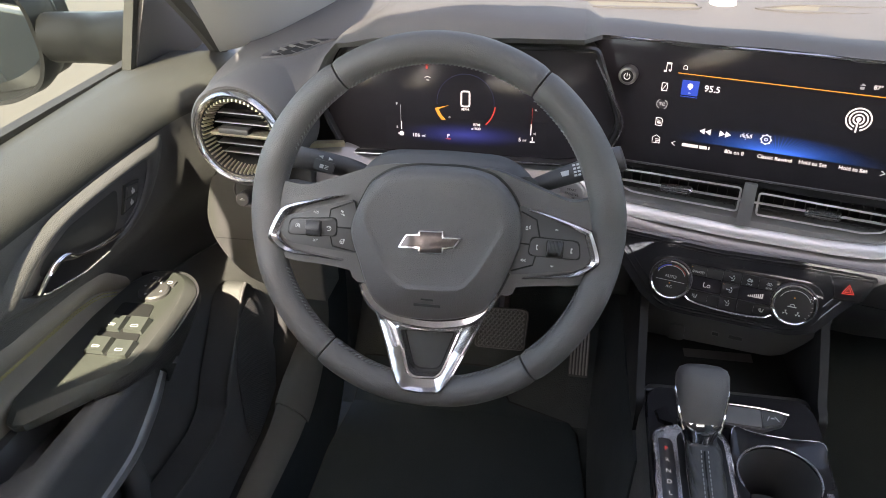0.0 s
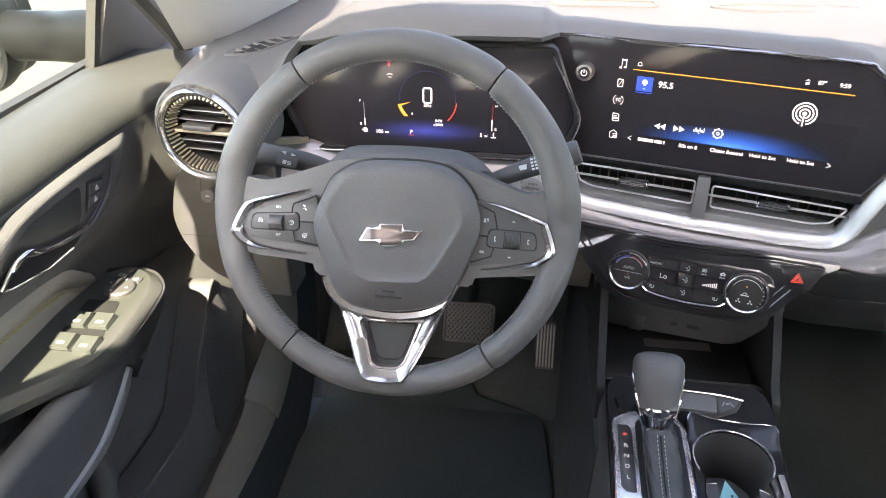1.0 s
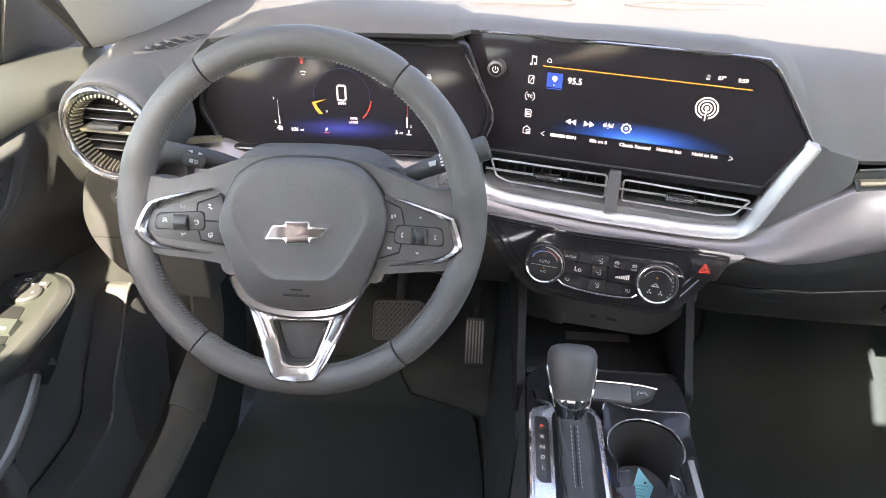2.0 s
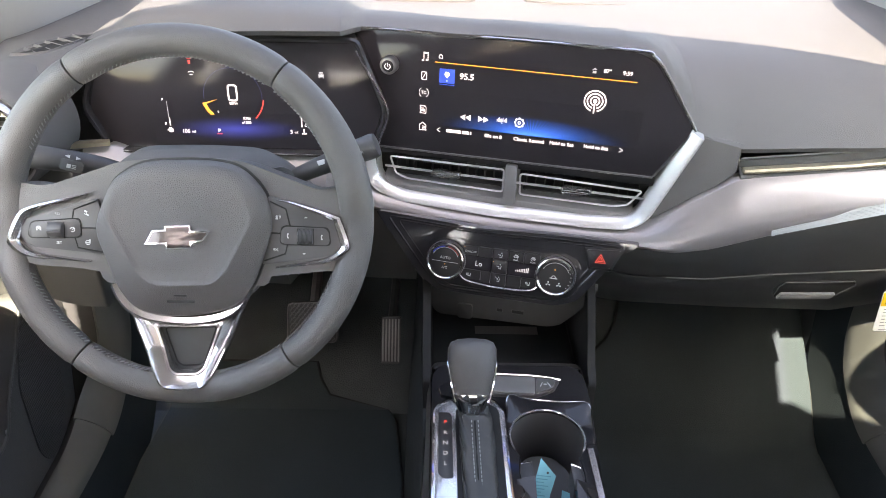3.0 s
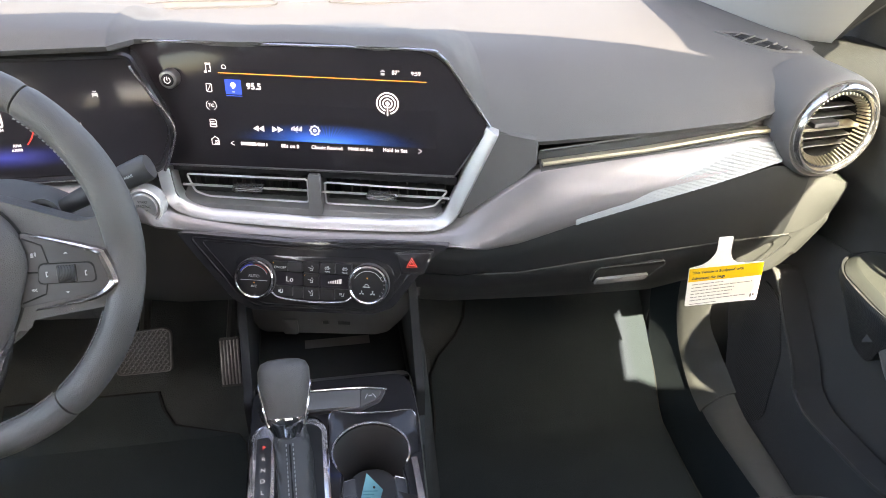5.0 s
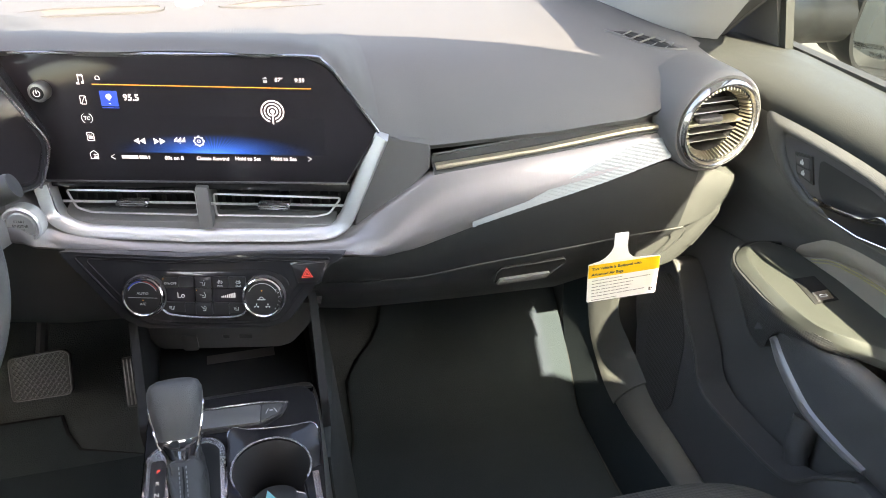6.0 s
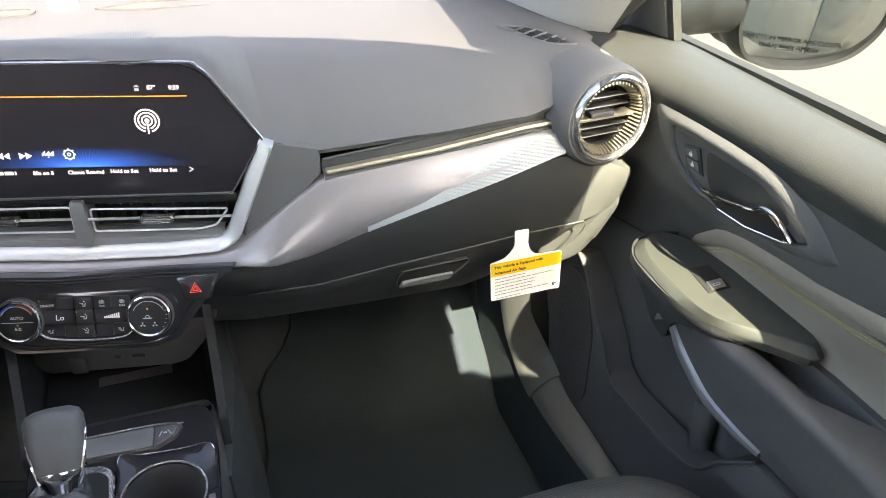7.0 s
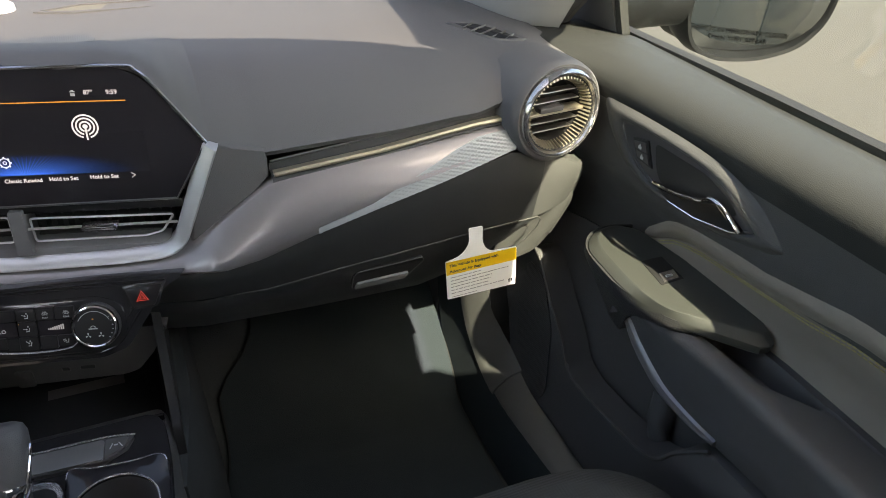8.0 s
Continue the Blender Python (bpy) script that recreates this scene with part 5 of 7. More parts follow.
# socket panel and open tray under it
USB = axes((0.02, 0.235, 0.389), (0.969, -0.247, 0), (0, -0.06, 1))
low_panel = [(-0.150, 0.050), (0.095, 0.060), (0.072, 0.018), (0.050, -0.010), (0.033, -0.017), (-0.125, -0.026), (-0.138, 0.0)]
sp = part("socket_panel", prism(fillet(low_panel, 0.006), -0.02, 0.0, 0.003), HARD, dash, "matt black socket panel", USB)
part("socket_cover", prism(fillet([(-0.094, -0.025), (-0.073, -0.024), (-0.073, 0.002), (-0.094, 0.001)], 0.004), -0.002, 0.003, 0.001), HARD, sp, "square socket cover", USB)
for u0, u1, v in ((-0.039, -0.030, -0.0005), (-0.018, -0.0005, 0.0005)):
    hole = fillet([(u0, v - 0.003), (u1, v - 0.003), (u1, v + 0.003), (u0, v + 0.003)], 0.0015)
    part("usb_socket", prism(hole, -0.002, 0.0006), VOID, sp, "small usb socket", USB)
    part("usb_rim", sweep(lift(hole, 0.0006), circle(0.0005, 4), closed=True), SWITCH, sp, "", USB)

# steering column shroud and its stalks
col = thing("steering_column", pose(-0.348, 0.15, 0.64), "grey column shroud with two stalks", "steering column")
rows = []
for y, w, zt, zb in ((0.06, 0.078, 0.674, 0.590), (0.075, 0.090, 0.684, 0.580), (0.10, 0.094, 0.690, 0.572), (0.13, 0.096, 0.683, 0.560), (0.18, 0.096, 0.652, 0.550), (0.235, 0.096, 0.612, 0.545)):
    sec = fillet([(-w, zb), (w, zb), (w * 1.02, zt - 0.030), (w * 0.70, zt - 0.001), (0.0, zt + 0.002), (-w * 0.70, zt - 0.001), (-w * 1.02, zt - 0.030)], 0.03, 5)
    rows.append([(-0.349 + x, y, z) for x, z in sec])
part("shroud", rings(rows), PAD, col, "dark grey shroud", W0, angle=50)
part("lock_ring", moved(lathe([(0.016, 0), (0.016, 0.004), (0.012, 0.005), (0.011, 0.001), (0.001, 0.001)], 28), axes((-0.264, 0.088, 0.664), (1, 0.5, 0), (0, 0.3, 1))), HARD, col, "", W0)
# left stalk: flat paddle
path = curve([(-0.430, 0.125, 0.650), (-0.460, 0.118, 0.664), (-0.500, 0.110, 0.675), (-0.535, 0.105, 0.682)], 5)
st = part("stalk", tube(path, 0.013, 14, up=(0, -0.4, 1), flat=1.0, scale=[(0.75 + 0.30 * i / 15, 0.75 + 0.25 * i / 15) for i in range(16)]), SWITCH, col, "flat black indicator stalk", W0)
face = axes((-0.478, 0.1005, 0.6745), (-1, -0.05, 0.28), (0, 0.55, 1))
part("stalk_key", prism(fillet([(-0.011, -0.0055), (0.011, -0.0055), (0.011, 0.0055), (-0.011, 0.0055)], 0.002), 0.0, 0.0035, 0.0008), HARD, st, "", axes((-0.476, 0.1010, 0.672), (1, 0.05, -0.30), (0, 0.45, 1)))
ico = axes((-0.476, 0.0995, 0.672), (1, 0.05, -0.30), (0, 0.45, 1))
part("stalk_icon", join(box(-0.004, 0.0, -0.002, 0.002, 0.0036, 0.0039), box(0.001, 0.005, -0.002, -0.0012, 0.0036, 0.0039), box(0.001, 0.005, -0.0004, 0.0004, 0.0036, 0.0039), box(0.001, 0.005, 0.0012, 0.002, 0.0036, 0.0039)), MARK, st, "", ico)
part("stalk_icon", join(prism([(-0.008, 0.0095), (-0.003, 0.0078), (-0.003, 0.0112)], 0.002, 0.0026), prism([(0.008, 0.0095), (0.003, 0.0112), (0.003, 0.0078)], 0.002, 0.0026)), MARK, st, "", ico)
path = curve([(-0.262, 0.125, 0.648), (-0.235, 0.123, 0.662), (-0.205, 0.124, 0.675), (-0.180, 0.126, 0.685)], 5)
st = part("stalk", tube(path, 0.0125, 16, up=(0, -0.4, 1), scale=[(0.7 + 0.30 * i / 15, 0.62 + 0.34 * i / 15) for i in range(16)]), SWITCH, col, "flat black wiper stalk", W0)
part("stalk_end", lathe([(0.0122, -0.018), (0.0132, 0.006), (0.0120, 0.010), (0.001, 0.0108)], 24), SWITCH, st, "rotating stalk end", axes((-0.177, 0.126, 0.686), (0, 1, -0.05), (-0.38, 0, 0.92)))
ico = axes((-0.212, 0.1125, 0.6785), (1, -0.15, 0.42), (0, 0.5, 1))
part("stalk_icon", join(*[box(-0.004 + 0.0042 * i, -0.0012 + 0.0042 * i, -0.0050 + 0.0035 * j, -0.0030 + 0.0035 * j, 0.0016, 0.0022) for i in range(2) for j in range(4)], *[box(0.008 + 0.0032 * i, 0.0094 + 0.0032 * i, -0.009, 0.009, 0.0, 0.0012) for i in range(4)]), MARK, st, "", ico)
part("wiper_icon", join(prism([(-0.017, -0.002), (-0.010, -0.002), (-0.009, 0.003), (-0.018, 0.003)], 0.0008, 0.0014)), MARK, st, "", ico)
part("lettering", moved(text_shape("REAR", 0.0040, 0.0001), pose(0.030, -0.002, 0.0012)), MARK, st, "", ico)


# ---- steering wheel: x to the right, y up in its plane, z to the driver ----
tilt = radians(24)
U, N = Vector((0, math.sin(tilt), math.cos(tilt))), Vector((0, -math.cos(tilt), math.sin(tilt)))
WHEEL = axes(Vector((-0.348, 0, 0.65)) + U * 0.014 - N * 0.027, (1, 0, 0), U)
wheel = thing("steering_wheel", WHEEL, "grey-black leather steering wheel with satin chrome spokes", "steering wheel")
RIM, TUBE = 0.1672, 0.0153


def rim_radius(a):
    """The rim swells a little beside the two side spokes."""
    near = max(math.exp(-((a - 12) / 22) ** 2), math.exp(-((a - 168) / 22) ** 2), math.exp(-((a - 372) / 22) ** 2))
    return TUBE * (1 + 0.10 * near)


def rim_flat(a):
    """The rim's face is flattened where the chrome of the spokes lies on it."""
    side = max(math.exp(-((a - b) / 11) ** 4) for b in (-4, 176, 184, 356, 364))
    return 1 - 0.42 * side - 0.55 * math.exp(-((a - 270) / 9) ** 4)


def rim_piece(a0, a1):
    loops, n = [], max(10, int((a1 - a0) / 2))
    for i in range(n + 1):
        a = a0 + (a1 - a0) * i / n
        c, s = math.cos(radians(a)), math.sin(radians(a))
        r = rim_radius(a % 360) * (0.93 if i in (0, n) else 1)
        loops.append([((RIM + r * math.cos(p)) * c, (RIM + r * math.cos(p)) * s, r * 1.02 * math.sin(p) * (rim_flat(a % 360) if math.sin(p) > 0 else 1)) for p in np.linspace(0, 2 * math.pi, 20, endpoint=False)])
    return rings(loops)


for a0, a1 in ((55.3, 124.7), (125.3, 232.4), (233.0, 307.5), (308.1, 414.7)):
    piece = part("rim_section", rim_piece(a0, a1), LEATHER, wheel, "grey-black leather rim section")
    # a line of stitches along the inside
    st = []
    for a in np.arange(a0 + 2, a1 - 1, 1.55):
        if 155 < a < 200 or -20 < a - 360 < 22 or 258 < a < 282:
            continue
        c, s = math.cos(radians(a)), math.sin(radians(a))
        c2, s2 = math.cos(radians(a + 1.0)), math.sin(radians(a + 1.0))
        st.append(tube([((RIM - 0.0148) * c, (RIM - 0.0148) * s, 0.0068), ((RIM - 0.0159) * c2, (RIM - 0.0159) * s2, 0.0030)], 0.0007, 5))
    tagged(part("stitches", join(*st), THREAD_GREY, piece, "row of grey stitches"), kind="stuff")

hub = [(-0.166, 0.030), (-0.150, 0.034), (-0.126, 0.030), (-0.088, 0.043), (-0.055, 0.055), (0.0, 0.059), (0.060, 0.057), (0.092, 0.045), (0.133, 0.030), (0.152, 0.036), (0.166, 0.030),
       (0.166, -0.036), (0.148, -0.046), (0.110, -0.050), (0.076, -0.054), (0.066, -0.072), (0.030, -0.096), (0.004, -0.100), (-0.025, -0.097), (-0.060, -0.074), (-0.068, -0.052), (-0.10, -0.047), (-0.140, -0.045), (-0.160, -0.038)]
part("hub_body", prism(fillet(hub, 0.012), -0.030, 0.004, 0.006, 3), LEATHER, wheel, "dark grey hub and spokes")
bag = [(-0.0770, -0.007), (-0.0635, 0.030), (-0.052, 0.0435), (-0.030, 0.0545), (0.004, 0.0575), (0.038, 0.0565), (0.062, 0.0490), (0.0815, 0.027), (0.0885, -0.002), (0.0805, -0.031), (0.066, -0.065), (0.0475, -0.083), (0.0055, -0.0915), (-0.036, -0.0875), (-0.056, -0.069), (-0.0675, -0.040)]
bag = [(p.x, p.y) for p in curve([(x, y, 0) for x, y in bag], 4, True)]
cb = (0.0055, -0.016)
inner = fillet([(-0.062, 0.004), (-0.050, 0.032), (-0.030, 0.044), (0.042, 0.046), (0.062, 0.034), (0.073, 0.004), (0.047, -0.044), (0.034, -0.0575), (-0.021, -0.0595), (-0.036, -0.047)], 0.010)
o, n_ = polar(bag, cb, 96), polar(inner, cb, 96)


def dished(f, z, depth):
    """A loop of the cover's inner field, sunk towards the driver's lap and flush at its head."""
    return [(x, y, z - depth * min(1, max(0, (0.030 - y) / 0.045))) for x, y in scaled(n_, cb, f)]


part("airbag_cover", rings([lift(o, 0.0), lift(scaled(o, cb, 0.995), 0.012), lift(scaled(o, cb, 0.965), 0.0165), dished(1.12, 0.0212, 0.0), dished(1.03, 0.0245, 0.0), dished(0.99, 0.0250, 0.0006), dished(0.95, 0.0250, 0.0024), dished(0.91, 0.0250, 0.0032), dished(0.6, 0.0256, 0.0026), dished(0.2, 0.0260, 0.0020)]), HUB, wheel, "grained dark grey airbag cover", angle=60)
part("cover_gap", sweep(lift(scaled(o, cb, 1.012), 0.004), [(-0.0012, -0.003), (0.0012, -0.003), (0.0012, 0.0012), (-0.0012, 0.0012)], closed=True), VOID, wheel)
tie = [(-0.0268, -0.0205), (-0.0193, -0.0072), (-0.0073, -0.0065), (-0.0073, -0.0028), (0.0162, -0.0017), (0.0162, -0.0078), (0.0343, -0.0068), (0.0266, -0.0170), (0.0167, -0.0180), (0.0167, -0.0235), (-0.0069, -0.0248), (-0.0069, -0.0195)][::-1]
em = part("emblem", prism(tie, 0.0205, 0.0265, 0.0004), BRIGHT, wheel, "plain chrome cross-shaped badge")
part("emblem_fill", prism(shrink(tie, 0.0014), 0.0260, 0.0268, 0.0001), material("badge_brown", (0.13, 0.105, 0.10), 0.25, metal=0.5), em, "dark badge filling")
part("cover_marks", join(box(-0.003, 0.009, -0.0702, -0.0686, 0.0180, 0.0212), box(-0.010, 0.016, -0.0765, -0.0740, 0.0170, 0.0200)), VOID, wheel)

for outer, inner in (
        ([(-0.0857, 0.0248), (-0.1120, 0.0190), (-0.1390, 0.0120), (-0.1508, 0.0050), (-0.1612, -0.0150), (-0.1615, -0.0255), (-0.1443, -0.0364), (-0.1140, -0.0388), (-0.0851, -0.0408)],
         [(-0.0862, 0.0228), (-0.1105, 0.0150), (-0.1344, 0.0074), (-0.1420, 0.0006), (-0.1505, -0.0175), (-0.1490, -0.0245), (-0.1360, -0.0326), (-0.1120, -0.0362), (-0.0852, -0.0394)]),
        ([(0.0925, 0.0225), (0.1064, 0.0205), (0.1475, 0.0080), (0.1540, 0.0025), (0.1616, -0.0190), (0.1590, -0.0275), (0.1417, -0.0378), (0.1180, -0.0410), (0.0908, -0.0440)],
         [(0.0932, 0.0202), (0.1060, 0.0170), (0.1420, 0.0035), (0.1462, -0.0015), (0.1515, -0.0200), (0.1490, -0.0265), (0.1370, -0.0340), (0.1160, -0.0385), (0.0910, -0.0426)])):
    n_out, n_in = curve([(x, y, 0) for x, y in outer], 5), curve([(x, y, 0) for x, y in inner], 5)
    blade = []
    for p, q in zip(n_out, n_in):
        at_f = lambda f, z: (p.x * (1 - f) + q.x * f, p.y * (1 - f) + q.y * f, z)
        blade.append([at_f(0.0, -0.004), at_f(0.0, 0.0085), at_f(0.12, 0.0112), at_f(0.45, 0.0124), at_f(0.85, 0.0104), at_f(1.0, 0.0080), at_f(1.0, -0.004)])
    part("spoke_chrome", loft(blade, 0.0006), CHROME, wheel, "satin chrome switch surround", angle=28)


def key_icon(kind, z):
    """Small printed symbols of the steering wheel's keys, about 5 mm wide."""
    dash = lambda x0, x1, y0, y1, turn=0: moved(box(x0, x1, y0, y1, z - 0.0002, z), pose(0, 0, 0, 0, 0, turn))
    if kind == "cancel":
        return join(ring_arc(0, 0, 0.0017, 0.0023, -40, 220, z, 12), dash(-0.0024, -0.0008, -0.0020, -0.0014), dash(0.0008, 0.0024, -0.0020, -0.0014), dash(-0.0012, 0.0012, -0.0003, 0.0003, 45), dash(-0.0012, 0.0012, -0.0003, 0.0003, -45))
    if kind == "cruise":
        return join(ring_arc(0, 0, 0.0017, 0.0023, -60, 170, z, 12), dash(-0.0028, -0.0014, 0.0008, 0.0014), dash(-0.0004, 0.0018, -0.0003, 0.0003, 40), dash(-0.0016, 0.0012, -0.0024, -0.0018))
    if kind == "gap":
        return join(dash(-0.0026, 0.0002, 0.0006, 0.0022, -25), dash(0.0006, 0.0028, -0.0018, -0.0004, -25), dash(-0.0008, 0.0016, -0.0002, 0.0003, -60), dash(-0.0018, 0.0006, -0.0016, -0.0011, -25))
    if kind == "heat":
        return join(ring_arc(0, 0, 0.0018, 0.0024, 0, 360, z, 16), dash(-0.0018, 0.0018, -0.0003, 0.0003), dash(-0.0003, 0.0003, -0.0018, 0.0), dash(0.0014, 0.0019, 0.0010, 0.0030), dash(0.0023, 0.0028, 0.0010, 0.0030))
    if kind == "handset":
        return join(dash(-0.0005, 0.0004, -0.0022, 0.0022), dash(-0.0003, 0.0013, 0.0013, 0.0024), dash(-0.0003, 0.0013, -0.0024, -0.0013))
    if kind == "voice":
        return join(ring_arc(-0.0012, 0.0, 0.0, 0.0012, 0, 360, z, 10), dash(-0.0024, 0.0, -0.0026, -0.0015), *[ring_arc(-0.0008, 0.0, r, r + 0.0005, -40, 40, z, 6) for r in (0.0018, 0.0028)])
    return join(dash(-0.0022, 0.0022, -0.0003, 0.0003, 40), dash(-0.0022, 0.0022, -0.0003, 0.0003, -40), dash(-0.0030, -0.0014, -0.0006, 0.0010))


def switches(outline, pod, wheel_at, cuts, marks, ribbed):
    pad = part("switch_pad", prism(fillet(outline, 0.004), -0.002, 0.0085, 0.0015), SWITCH, wheel, "satin black switch pad")
    part("switch_pod", prism(fillet(pod, 0.004), 0.004, 0.0098, 0.0012), SWITCH, pad)
    part("pod_gap", sweep(lift(fillet(pod, 0.004), 0.0088), circle(0.0010, 6), closed=True), BLACK, pad)
    x, y = wheel_at
    part("wheel_well", box(x - 0.0085, x + 0.0085, y - 0.0082, y + 0.0082, 0.006, 0.0100, 0.001), BLACK, pad)
    w = lathe([(0.0060, -0.0072), (0.0074, -0.0066), (0.0076, -0.0060), (0.0076, 0.0060), (0.0074, 0.0066), (0.0060, 0.0072)], 28)
    w.transform(pose(x, y, 0.0080, 0, 90, 0))
    tw = part("thumb_wheel", w, SWITCH, pad, "satin black thumb wheel")
    if ribbed:
        for i in range(10):
            u = x - 0.0056 + i * 0.00125
            arc = [(u, y + 0.0077 * math.cos(g), 0.0080 + 0.0077 * math.sin(g)) for g in np.linspace(0.25, math.pi - 0.25, 12)]
            part("rib", tube(arc, 0.00032, 4), RUBBER, tw)
    else:
        part("rib", box(x - 0.0066, x + 0.0066, y - 0.0016, y + 0.0002, 0.0145, 0.0161, 0.0004), SWITCH, tw)
    for line in cuts:
        part("key_gap", tube([(a, b, 0.0085) for a, b in line], 0.0008, 5), BLACK, pad)
    for a, b, kind in marks:
        z = 0.0100 if kind in ("cancel", "cruise", "handset") else 0.0087
        part("key_mark", moved(key_icon(kind, z), pose(a, b, 0)), MARK, pad)
    return pad


p = switches([(-0.1490, -0.0015), (-0.0758, 0.0205), (-0.0712, -0.002), (-0.0705, -0.0330), (-0.1400, -0.0265), (-0.1515, -0.0150)],
             [(-0.1390, -0.0030), (-0.0927, 0.0006), (-0.0922, -0.0165), (-0.1418, -0.0176)], (-0.1150, -0.0103),
             [[(-0.0760, 0.0180), (-0.0985, 0.0090), (-0.1000, 0.0005)], [(-0.0925, -0.0080), (-0.0700, -0.0080)], [(-0.0985, -0.0170), (-0.0960, -0.0270), (-0.0720, -0.0310)]],
             [(-0.1315, -0.0088, "cancel"), (-0.0995, -0.0095, "cruise"), (-0.0865, 0.0060, "gap"), (-0.0865, -0.0220, "heat")], False)
part("lettering", moved(text_shape("RES", 0.0034, 0.0001), pose(-0.1135, 0.0052, 0.0087)), MARK, p)
part("lettering", moved(text_shape("SET", 0.0034, 0.0001), pose(-0.1135, -0.0225, 0.0087)), MARK, p)
p = switches([(0.0835, 0.0255), (0.1440, 0.0085), (0.1540, -0.0220), (0.1430, -0.0315), (0.0770, -0.0410), (0.0860, -0.0060)],
             [(0.0972, -0.0036), (0.1408, -0.0048), (0.1428, -0.0212), (0.0952, -0.0203)], (0.1194, -0.0130),
             [[(0.0860, 0.0200), (0.1010, 0.0130), (0.1050, -0.0040)], [(0.0870, -0.0100), (0.0955, -0.0105)], [(0.1020, -0.0210), (0.1000, -0.0300), (0.0800, -0.0370)]],
             [(0.1025, -0.0125, "handset"), (0.1345, -0.0135, "handset"), (0.0935, 0.0055, "voice"), (0.0915, -0.0260, "mute")], True)
part("arrow_mark", prism([(0.1180, 0.0045), (0.1215, 0.0045), (0.1198, 0.0060)], 0.0085, 0.0088), MARK, p)
part("arrow_mark", prism([(0.1160, -0.0290), (0.1178, -0.0306), (0.1195, -0.0290)][::-1], 0.0085, 0.0088), MARK, p)

# lower spoke: a chrome V with a dark filling
vee = [(-0.0550, -0.080), (-0.0494, -0.0944), (-0.0313, -0.1462), (-0.0240, -0.1620), (-0.0190, -0.1655), (0.0, -0.1670), (0.0180, -0.1645), (0.0222, -0.1600), (0.0304, -0.1464), (0.0485, -0.1089), (0.0610, -0.078), (0.040, -0.0915), (0.004, -0.0985), (-0.034, -0.0935)]
hole = fillet([(-0.0262, -0.1065), (0.0310, -0.1045), (0.0172, -0.1440), (0.0118, -0.1490), (-0.0075, -0.1500), (-0.0140, -0.1460)], 0.003)
cv = (0.0035, -0.124)
a_, b_ = polar(fillet(vee, 0.004), cv, 96), polar(hole, cv, 96)
mix = [((x0 + x1) / 2, (y0 + y1) / 2) for (x0, y0), (x1, y1) in zip(a_, b_)]
near = [(x0 * 0.25 + x1 * 0.75, y0 * 0.25 + y1 * 0.75) for (x0, y0), (x1, y1) in zip(a_, b_)]


def sloped(pts, z):
    """The lower spoke stands out over the rim at its foot."""
    return [(x, y, z + 0.0065 * min(1, max(0, (-0.125 - y) / 0.03))) for x, y in pts]


blend = lambda f: [(x0 * f + x1 * (1 - f), y0 * f + y1 * (1 - f)) for (x0, y0), (x1, y1) in zip(a_, b_)]
edge = [(x0 * 0.86 + x1 * 0.14, y0 * 0.86 + y1 * 0.14) for (x0, y0), (x1, y1) in zip(a_, b_)]
low_spoke = part("lower_spoke", rings([lift(a_, -0.012), sloped(a_, 0.003), sloped(scaled(a_, cv, 0.985), 0.0055), sloped(edge, 0.0060), sloped(blend(0.70), 0.0030), sloped(blend(0.45), 0.0004), sloped(blend(0.22), -0.0010), sloped(blend(0.14), 0.0006), sloped(blend(0.04), 0.0004), sloped(b_, -0.0020), lift(b_, -0.012)], cap=False, base=False), CHROME, wheel, "satin chrome lower spoke", angle=24)
part("spoke_filling", prism(hole, -0.018, -0.009, 0.001), RUBBER, low_spoke, "dark filling")
part("filling_edge", sweep(lift(scaled(hole, cv, 0.88), -0.0088), circle(0.0007, 5), closed=True), PIANO, low_spoke)
cres = curve([(-0.0645, -0.062, 0.006), (-0.0590, -0.0745, 0.007), (-0.0490, -0.0855, 0.008), (-0.030, -0.0940, 0.0085), (0.004, -0.0975, 0.0085), (0.036, -0.0930, 0.0085), (0.053, -0.0830, 0.008), (0.0615, -0.0710, 0.007), (0.0655, -0.060, 0.006)], 5)
part("crescent", sweep(cres, [(-0.0045, -0.004), (0.0045, -0.004), (0.0042, 0.0005), (0.0012, 0.0026), (-0.0042, 0.0005)]), CHROME, wheel, "chrome crescent below the airbag cover")


# ---- centre console ----
con = thing("centre_console", pose(0, 0, 0), "piano black centre console with cup holder and gear plate", "console")
loops = []
for z, g in ((0.0, 0.012), (0.20, 0.008), (0.345, 0.003), (0.362, 0.0), (0.369, -0.003)):
    loops.append(lift(fillet([(-0.111 - g, -0.50), (0.076 + g, -0.50), (0.080 + g, -0.065), (0.089 + g, 0.077), (0.090 + g, 0.155), (-0.109 - g, 0.155)], 0.012), z))
part("body", rings(loops, cap=False), HARD, con, "black grained console sides", W0)
deck = fillet([(-0.110, -0.50), (0.075, -0.50), (0.079, -0.065), (0.088, 0.077), (0.087, 0.128), (0.075, 0.146), (-0.095, 0.146), (-0.108, 0.128)], 0.01)
c0 = (0.027, -0.030)
well = [(0.0275 + 0.0425 * math.cos(a), 0.0195 + 0.0425 * math.sin(a)) for a in np.linspace(radians(-40), radians(220), 30)]
well += [(-0.008, -0.030)] + [(0.0275 + 0.0425 * math.cos(a), -0.085 + 0.0425 * math.sin(a)) for a in np.linspace(radians(140), radians(400), 30)] + [(0.062, -0.030)]
oo, ww = polar(deck, c0, 160), polar(well, c0, 160)
